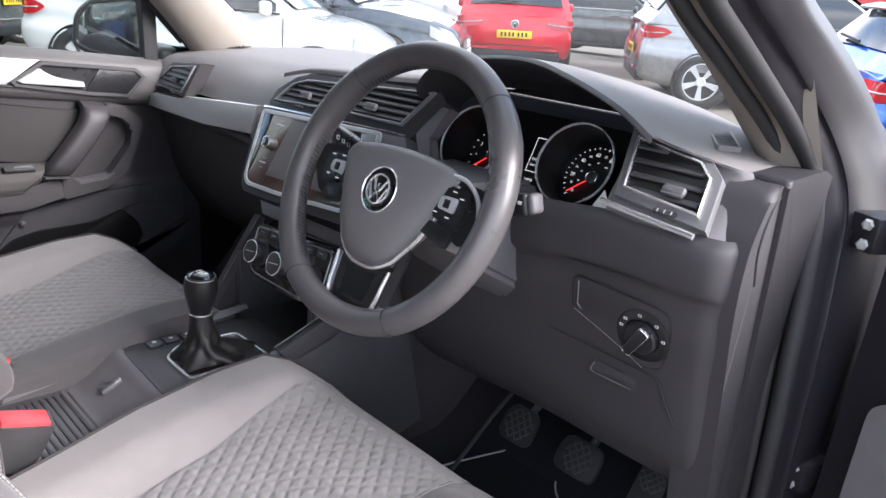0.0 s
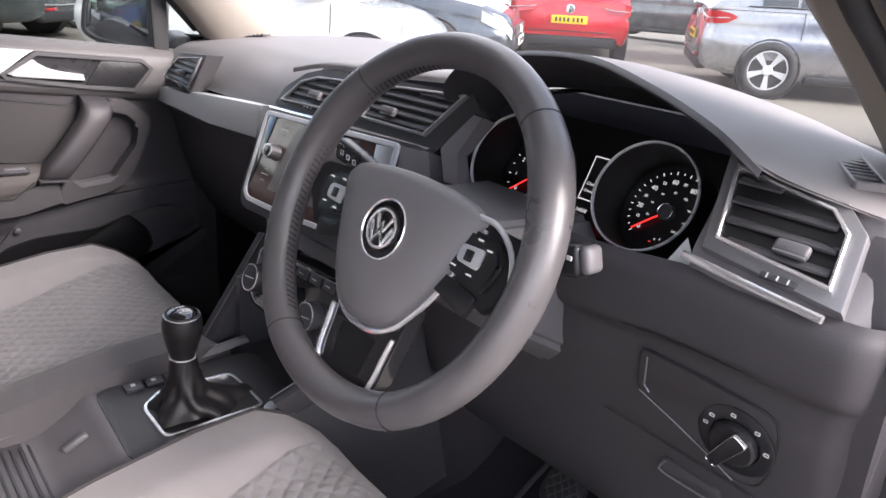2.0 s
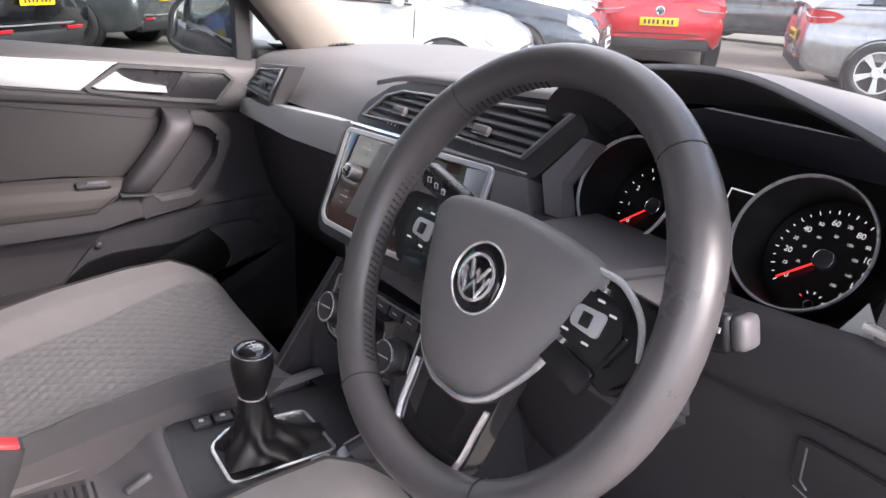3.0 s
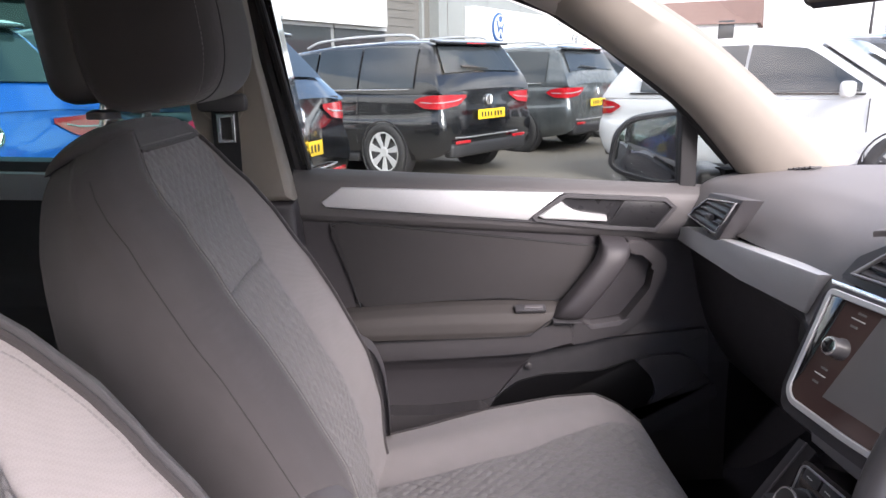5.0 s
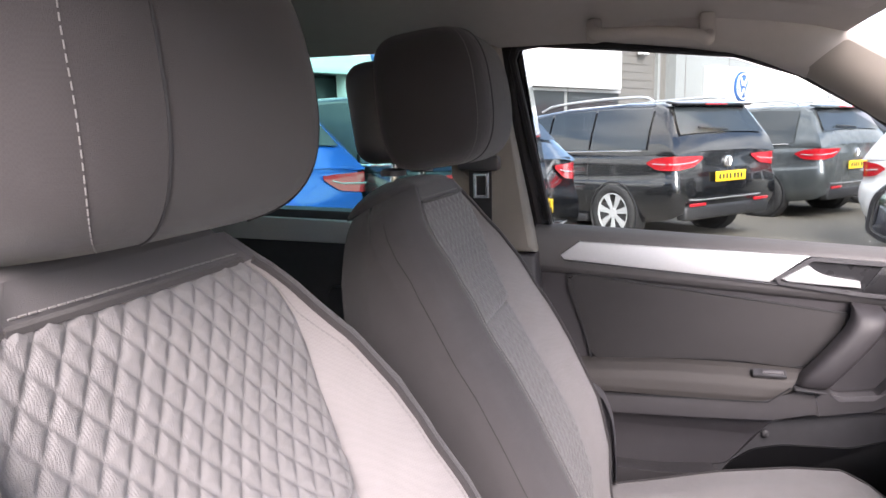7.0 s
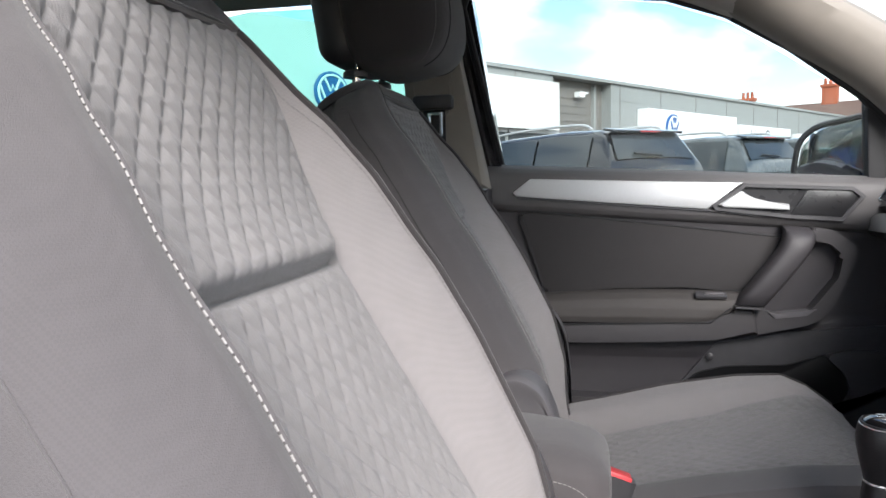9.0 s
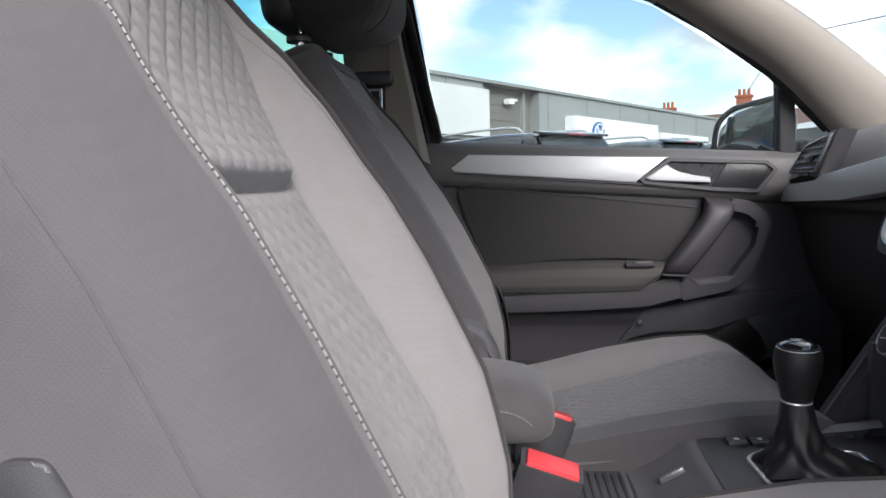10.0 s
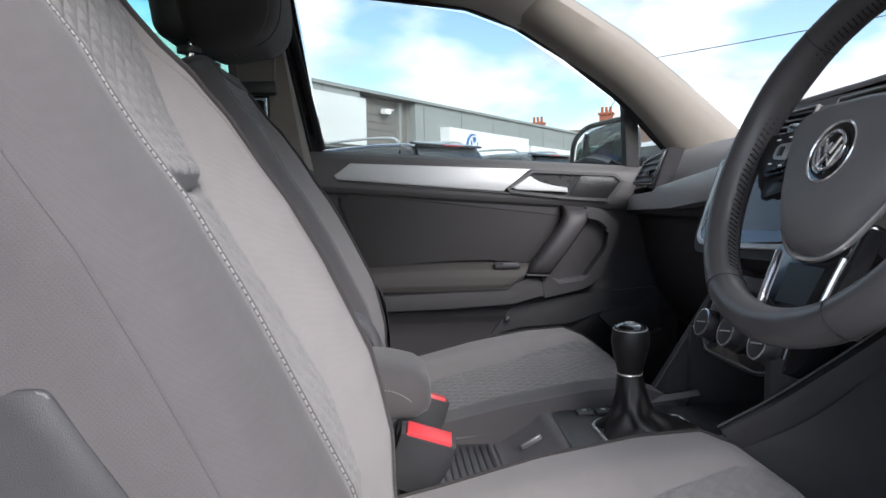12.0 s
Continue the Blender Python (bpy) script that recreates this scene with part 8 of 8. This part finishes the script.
        for f in (0.31, 0.50):
            bm = bmesh.new()
            box(bm, (sg * (hw(f) * 0.98 + 0.012), f * L, belt - 0.12), (0.03, 0.20, 0.03), bevel=0.010)
            P("door_handle", bm, pm)
        bm = bmesh.new()
        tube(bm, [(sg * (side_x(0.10, belt) + 0.008), 0.10 * L, belt + 0.018), (sg * (side_x(0.4, belt) + 0.008), 0.4 * L, belt + 0.018), (sg * (side_x(b - 0.04, belt) + 0.008), (b - 0.04) * L, belt + 0.018)], 0.009, 5)
        P("window_trim", bm, M["chrome"] if paint in ("dark_grey", "black") else M["trim_black"])
        if rails:
            bm = bmesh.new()
            tube(bm, smooth_path([(sg * W * 0.36, f * L, top_z(f) + d) for f, d in ((0.10, -0.01), (0.14, 0.045), (0.30, 0.050), (0.46, 0.045), (0.52, 0.0))], 5), 0.016, 6)
            P("roof_rail", bm, M["silver"], "silver roof rail")
        # sills and wheel arches
        bm = bmesh.new()
        box(bm, (sg * (W / 2 - 0.06), 0.49 * L, 0.25), (0.14, 0.42 * L, 0.10), bevel=0.03)
        P("sill", bm, M["trim_black"])
        t, w, d = wheel_meshes(wheel)
        for fx in S["ax"]:
            bm = bmesh.new()
            m = Matrix.Translation((sg * (hw(fx) - 0.06), fx * L, 0.335)) @ Matrix.Rotation(radians(90 * sg), 4, "Y")
            lathe(bm, m, [(0.362, -0.10), (0.368, 0.064), (0.358, 0.068), (0.345, 0.055)], 32)
            P("wheel_arch", bm, M["trim_black"])
            m = Matrix.Translation((sg * (hw(fx) - 0.085), fx * L, 0.335)) @ (Matrix() if sg > 0 else Matrix.Rotation(math.pi, 4, "Z"))
            wh = new("wheel")
            wh.parent = c
            wh.matrix_basis = m
            sub("tyre", t, wh, Matrix())
            sub("rim", w, wh, Matrix())
            sub("brake_disc", d, wh, Matrix())
    # bumpers
    bm = bmesh.new()
    box(bm, (0, 0.03, 0.36), (W * 0.80, 0.14, 0.16), bevel=0.04, seg=3)
    P("rear_bumper", bm, M["trim_black"])
    bm = bmesh.new()
    tube(bm, smooth_path([(-W * 0.44, 0.12, 0.52), (-W * 0.30, -0.035, 0.50), (0, -0.06, 0.50), (W * 0.30, -0.035, 0.50), (W * 0.44, 0.12, 0.52)], 5), 0.008, 6)
    P("bumper_strip", bm, M["silver_dull"] if paint in ("black", "dark_grey") else M["trim_black"])
    bm = bmesh.new()
    box(bm, (0, L - 0.015, 0.40), (W * 0.62, 0.07, 0.20), bevel=0.04, seg=3)
    P("front_bumper_grille", bm, M["trim_black"])
    bm = bmesh.new()
    box(bm, (0, L - 0.008, deck(0.99) - 0.13), (W * 0.50, 0.05, 0.13), bevel=0.02)
    gr = P("grille", bm, M["trim_black"])
    for k in range(3):
        bm = bmesh.new()
        box(bm, (0, L + 0.020, deck(0.99) - 0.17 + 0.04 * k), (W * 0.48, 0.012, 0.010))
        P("grille_bar", bm, M["chrome"])
    # badges and plates
    for y, z, s in ((tail(0, belt - 0.12) - 0.02, belt - 0.125, 1), (L + 0.026, deck(0.99) - 0.13, -1)):
        m = Matrix.Translation((0, y, z)) @ Matrix.Rotation(radians(90 * s), 4, "X")
        bm = bmesh.new()
        lathe(bm, m, [(0.062, -0.01), (0.062, 0.006), (0.052, 0.010), (0.050, 0.004)], 24)
        bd = P("badge", bm, M["chrome"], "round chrome badge")
        bm = bmesh.new()
        lathe(bm, m, [(0.050, 0.0), (0.050, 0.0062), (0.045, 0.0066)], 20)
        part("badge_disc", bm, M["trim_black"], None).parent = bd
        bm = bmesh.new()
        for zig in (((-0.022, 0.040), (-0.008, 0.004), (0.0, 0.018), (0.008, 0.004), (0.022, 0.040)), ((-0.042, 0.016), (-0.016, -0.042), (0.0, -0.008), (0.016, -0.042), (0.042, 0.016))):
            tube(bm, [m @ Vector((u, v, 0.009)) for u, v in zig], 0.0048, 4)
        part("emblem", bm, M["chrome"], None).parent = bd
    for y, z, s, mt in ((tail(0, 0.70) - 0.022, 0.66 if shape in ("suv", "hatch") else 0.735, -1, "plate_yellow"), (L + 0.035, 0.42, 1, "plate_white")):
        if not plate and s > 0:
            continue
        bm = bmesh.new()
        box(bm, (0, y, z), (0.52, 0.012, 0.111), bevel=0.003)
        pl = P("number_plate", bm, M[mt], "yellow number plate" if s < 0 else "white number plate")
        for k in range(7):
            bm = bmesh.new()
            box(bm, (-0.19 + 0.058 * k + (0.02 if k > 3 else 0), y + s * 0.007, z), (0.030, 0.003, 0.058))
            ch = part("plate_mark", bm, M["trim_black"], None)
            ch.parent = pl
    if papers:
        bm = bmesh.new()
        f = (r[-2][0] + r[-3][0]) / 2
        z = top_z(f) + 0.03
        box(bm, (-0.15, f * L + 0.035, z), (0.30, 0.006, 0.24), Matrix.Rotation(radians(60), 3, "X"))
        P("price_sheet", bm, M["paper"], "white price sheet behind the windscreen")
    return c


parked_car("mpv", "black", "black people carrier with silver roof rails and red lamps", (-7.70, 0.58), (-0.67, -0.74), rails=True)
parked_car("mpv", "dark_grey", "dark grey people carrier with chrome window line", (-10.3, 2.52), (-0.66, -0.75), "alloy_dark", rails=True)
parked_car("suv", "black", "black compact off-roader with a sloping tail", (-4.66, -1.14), (-0.30, -0.954), "alloy_dark")
parked_car("suv", "blue", "bright blue compact off-roader seen from behind", (-3.26, -2.55), (-0.33, -0.944), "alloy_dark")
parked_car("suv", "white", "white off-roader parked by the showroom", (-8.6, -6.2), (-0.3, -0.95), rails=True)
parked_car("mpv", "dark_grey", "dark people carrier at the end of the row", (-12.3, 4.4), (-0.66, -0.75))
HE = (0.93, 0.37)
parked_car("city", "white", "white hatchback with a price sheet in the windscreen", (-7.75, 2.40), (0.76, 0.65), "alloy_dark", papers=True)
parked_car("saloon", "blue_grey", "blue-grey saloon with a chrome grille", (-9.6, 4.0), (0.80, 0.60), papers=True)
parked_car("hatch", "blue_grey", "grey hatchback with round badge", (-11.9, 6.9), HE, papers=True)
parked_car("suv", "white", "white off-roader in the second row", (-13.5, 9.4), HE)
parked_car("hatch", "red", "bright red hatchback seen from behind", (-6.0, 8.1), (-0.64, 0.77))
HR = (0.8, 0.6)
parked_car("suv", "silver_grey", "silver-grey off-roader with five-spoke wheels", (-4.25, 8.6), HR, "five")
parked_car("suv", "black", "black off-roader with red lamps", (-5.4, 10.9), HR)
parked_car("suv", "white", "white off-roader between dark cars", (-6.6, 13.2), HR)
parked_car("suv", "black", "black off-roader at the far end", (-7.8, 15.5), HR)
parked_car("hatch", "blue", "blue hatchback beyond the open door", (-0.9, 6.1), HR)
parked_car("hatch", "silver_grey", "silver hatchback beyond the open door", (0.55, 4.6), HR)
parked_car("suv", "dark_grey", "dark grey off-roader far behind the red car", (-10.5, 14.5), (0.9, 0.3))

# ---- showroom and workshop ----
M["clad"] = mat("clad", (0.27, 0.28, 0.28), 0.5, var=0.06, nscale=4, big=0.5, spec=0.3)
M["clad_white"] = mat("clad_white", (0.62, 0.63, 0.63), 0.5, var=0.04, nscale=4, big=0.6)
M["door_grey"] = mat("door_grey", (0.16, 0.15, 0.14), 0.6, var=0.12, nscale=8)
M["brick"] = mat("brick", (0.36, 0.105, 0.055), 0.85, var=0.3, nscale=14, bump=0.5, bscale=30)
M["roof_tile"] = mat("roof_tile", (0.14, 0.085, 0.07), 0.85, var=0.25, nscale=10, bump=0.4, bscale=20)
M["sign_white"] = mat("sign_white", (0.80, 0.81, 0.82), 0.35, var=0.03)
M["sign_blue"] = mat("sign_blue", (0.02, 0.10, 0.30), 0.35, var=0.05)
M["sign_text"] = mat("sign_text", (0.05, 0.06, 0.08), 0.5, var=0.05)
WP, WD, WN = Vector((-23.0, -3.1, 0)), Vector((-0.821, 0.571, 0)), Vector((0.571, 0.821, 0))
WALL = Matrix((WD, Vector((0, 0, 1)), WN)).transposed().to_4x4()
WALL.translation = WP
bld = empty("showroom_building", "long grey clad dealership with white fascia and signs", "building", at=(-23, -3.1, 0))


def wp(name, s0, s1, z0, z1, w0, w1, m, label="", bevel=0.0, parent=None):
    bm = bmesh.new()
    prism(bm, WALL, [(s0, z0), (s1, z0), (s1, z1), (s0, z1)], w0, w1, bevel)
    return part(name, bm, m, parent or bld, label)


wp("wall", 6.85, 40.0, -0.5, 4.86, -8, 0.0, M["clad"])
wp("wall", -2.6, 3.05, -0.5, 4.92, -8, 0.0, M["clad"])
wp("parapet", -2.6, 40.0, 4.86, 4.98, -8.05, 0.10, M["clad"])
wp("recess_wall", 3.05, 6.85, -0.5, 4.86, -8, -0.45, M["door_grey"])
wp("roller_door", 3.2, 5.6, -0.2, 4.55, -0.5, -0.35, M["door_grey"])
for k in range(15):
    wp("door_slat", 3.2, 5.6, 0.1 + 0.29 * k, 0.34 + 0.29 * k, -0.36, -0.325, M["door_grey"])
wp("downpipe", 6.1, 6.25, -0.2, 4.8, -0.45, -0.30, M["clad"])
for k in range(13):
    s = -2.4 + 3.3 * k
    if not 3.2 < s < 7.2:
        wp("panel_joint", s, s + 0.03, 0, 4.85, 0.0, 0.012, M["door_grey"])
for z in (1.6, 2.9, 4.2):
    wp("panel_rib", -2.6, 3.35, z, z + 0.03, 0.0, 0.012, M["clad_white"])
    wp("panel_rib", 7.15, 40, z, z + 0.03, 0.0, 0.012, M["clad"])
# low white fascia and glazing to the side of the workshop
wp("fascia", -26.0, -2.6, 2.95, 5.1, -8, 0.9, M["clad_white"], "white showroom fascia")
wp("fascia_rail", -26.0, -2.6, 2.85, 2.95, 0.6, 0.95, M["silver"])
wp("fascia", -2.6, 2.95, 2.85, 4.55, 0.012, 0.35, M["clad_white"], "white workshop fascia")
wp("showroom_back", -26.0, -2.6, -0.3, 2.9, -6.0, -5.8, M["clad"])
for k in range(8):
    s = -25.5 + 2.9 * k
    p = wp("glazing", s, s + 2.75, 0.0, 2.85, 0.0, 0.03, M["car_glass"])
    wp("mullion", s - 0.12, s + 0.02, 0.0, 2.86, -0.05, 0.10, M["clad_white"])
for s in (-8.55, -14.5):
    wp("column", s, s + 0.45, 0.0, 2.95, 0.3, 0.8, M["clad_white"])
for s in (-2.4, 0.5):
    wp("window", s, s + 2.7, 1.2, 2.8, 0.0, 0.04, M["car_glass"])
    wp("window_frame", s - 0.06, s + 2.76, 2.74, 2.84, 0.03, 0.09, M["silver"])
# camera on the wall
wp("camera_arm", 4.85, 5.35, 4.36, 4.42, -0.35, -0.05, M["sign_white"])
wp("camera_body", 4.65, 5.0, 4.20, 4.36, -0.2, 0.05, M["sign_white"])


def round_sign(s, z, r, w, parent=None):
    m = WALL @ Matrix.Translation((s, z, w))
    bm = bmesh.new()
    lathe(bm, m, [(r, -0.04), (r, 0.02), (r * 0.96, 0.04)], 40)
    d = part("round_sign", bm, M["sign_blue"], parent or bld, "round blue sign with white emblem")
    for zig in (((-0.42, 0.62), (-0.14, 0.05), (0, 0.32), (0.14, 0.05), (0.42, 0.62)), ((-0.72, 0.30), (-0.30, -0.70), (0, -0.15), (0.30, -0.70), (0.72, 0.30))):
        bm = bmesh.new()
        tube(bm, [m @ Vector((u * r, v * r, 0.05)) for u, v in zig], 0.075 * r, 5)
        part("emblem_bar", bm, M["sign_white"], d)
    bm = bmesh.new()
    tube(bm, [m @ Vector((0.82 * r * math.cos(6.28318 * i / 40), 0.82 * r * math.sin(6.28318 * i / 40), 0.045)) for i in range(40)], 0.06 * r, 5, closed=True)
    part("emblem_ring", bm, M["sign_white"], d)


# signs stand in front of the wall
wp("sign_box", 8.85, 17.45, 2.2, 3.97, 0.02, 0.5, M["sign_white"], "white sign box")
round_sign(10.94, 3.19, 0.62, 0.55)
wp("sign_box", 18.3, 25.2, 2.6, 3.67, 0.02, 0.3, M["sign_white"], "white sign box with dark writing")
lettering("sign_lettering", "Van Centre", WALL @ Matrix.Translation((22.0, 3.12, 0.32)), 1.0, M["sign_text"], bld)
wp("sign_box", 26.2, 33.0, 2.5, 3.45, 0.02, 0.3, M["sign_white"])
for k in range(4):
    wp("sign_mark", 29.0 + 0.9 * k, 29.5 + 0.9 * k, 2.8, 3.2, 0.30, 0.34, M["sign_text"])
round_sign(-7.4, 3.41, 0.52, 0.95)

# ---- brick house with chimney ----


def brick_house(at, yaw, w, d, h, rh, label, chim, stack=1.0, wall="brick"):
    hs = empty("brick_house", label, "house", "houses", at=at)
    m = Matrix.Translation(at) @ Matrix.Rotation(radians(yaw), 4, "Z")
    bm = bmesh.new()
    box(bm, (0, 0, h / 2), (w, d, h))
    bmesh.ops.transform(bm, matrix=m, verts=bm.verts)
    part("wall", bm, M[wall], hs)
    bm = bmesh.new()
    v = [bm.verts.new(m @ Vector(p)) for p in ((-w / 2 - 0.3, -d / 2 - 0.3, h), (w / 2 + 0.3, -d / 2 - 0.3, h), (w / 2 + 0.3, d / 2 + 0.3, h), (-w / 2 - 0.3, d / 2 + 0.3, h), (-w / 2 - 0.3, 0, h + rh), (w / 2 + 0.3, 0, h + rh))]
    for f in ((0, 1, 5, 4), (2, 3, 4, 5), (1, 2, 5), (3, 0, 4), (0, 3, 2, 1)):
        bm.faces.new([v[i] for i in f])
    rf = part("roof", bm, M["roof_tile"], hs)
    for cx in chim:
        bm = bmesh.new()
        box(bm, (cx, 0, h + rh + 1.25 * stack - 0.9), (1.1, 0.7, 1.9), bevel=0.02)
        box(bm, (cx, 0, h + rh + 1.25 * stack), (1.3, 0.9, 0.22), bevel=0.02)
        bmesh.ops.transform(bm, matrix=m, verts=bm.verts)
        ch = part("chimney", bm, M["brick"], rf, "red brick chimney stack")
        for k in range(3):
            bm = bmesh.new()
            lathe(bm, m @ Matrix.Translation((cx - 0.36 + 0.36 * k, 0, h + rh + 1.25 * stack + 0.11)), [(0.13, 0), (0.11, 0.45), (0.13, 0.5)], 10)
            p = part("chimney_pot", bm, M["brick"], None)
            p.parent = hs
            p.matrix_parent_inverse = Matrix.Translation(-hs.matrix_basis.translation)
    for k in range(3):
        for z in (1.5, 4.2):
            if z < h:
                bm = bmesh.new()
                box(bm, (-w / 2 + w * (k + 0.5) / 3, -d / 2 - 0.02, z), (1.1, 0.08, 1.3), bevel=0.01)
                bmesh.ops.transform(bm, matrix=m, verts=bm.verts)
                part("window", bm, M["car_glass"], hs)
    return hs


brick_house((-58.1, 21.3, 0), 62, 12, 7, 4.6, 2.0, "white rendered house with a tall red chimney", (-3.0,), wall="clad_white")
brick_house((-64, 12.6, 0), 62, 10, 7, 4.6, 1.6, "red brick house behind the workshop", (1.0,))
brick_house((-77.5, 32.6, 0), -5, 10, 6, 3.9, 2.4, "red brick house with its gable to the lot", (2.4, -1.5), 0.35)
# far trade buildings ahead
M["red_clad"] = mat("red_clad", (0.35, 0.03, 0.03), 0.5, var=0.08, nscale=2)
for at, sz, yaw, mt, lb in (((-26, 34, 1.9), (26, 10, 4.6), 35, "clad_white", "low white trade building with a red band"), ((4, 46, 2.4), (40, 12, 5.2), -8, "clad", "grey trade building across the lot")):
    tb = empty("trade_building", lb, "building", "trade buildings", at=(at[0], at[1], 0))
    m = Matrix.Translation(at) @ Matrix.Rotation(radians(yaw), 4, "Z")
    bm = bmesh.new()
    box(bm, (0, 0, 0.5), sz, bevel=0.03)
    bmesh.ops.transform(bm, matrix=m, verts=bm.verts)
    part("wall", bm, M[mt], tb)
    bm = bmesh.new()
    box(bm, (0, -sz[1] / 2 - 0.06, 1.2), (sz[0] * 0.98, 0.12, 1.1), bevel=0.02)
    bmesh.ops.transform(bm, matrix=m, verts=bm.verts)
    part("fascia_band", bm, M["red_clad"], tb)
    for k in range(6):
        bm = bmesh.new()
        box(bm, (-sz[0] * 0.42 + sz[0] * 0.165 * k, -sz[1] / 2 - 0.05, -0.6), (sz[0] * 0.13, 0.1, 1.9), bevel=0.02)
        bmesh.ops.transform(bm, matrix=m, verts=bm.verts)
        part("window", bm, M["car_glass"], tb)
# overhead wire
bm = bmesh.new()
tube(bm, [(-59.5, 18.7, 7.9)] + [(-48 + 6 * i, 12.2 + 3.0 * i, 8.4 + 0.028 * (i - 6) ** 2) for i in range(1, 7)] + [(6.0, 43.0, 5.4)], 0.025, 5)
solid("overhead_wire", bm, M["trim_black"], "thin overhead wire across the sky", "cable")
# lamp post across the lot
bm = bmesh.new()
tube(bm, [(-33, 21.3, ground_z(-33, 21.3)), (-33, 21.3, 3.0), (-33, 21.3, 4.4)], lambda f: 0.10 - 0.05 * f, 10)
tube(bm, [(-33, 21.3, 4.35), (-32.6, 20.9, 4.5), (-32.0, 20.3, 4.55)], 0.04, 8)
box(bm, (-31.8, 20.1, 4.52), (0.5, 0.3, 0.12), Matrix.Rotation(radians(-45), 3, "Z"), bevel=0.03)
solid("street_lamp", bm, M["trim_black"], "tall dark lamp post on the lot", "lamp post")
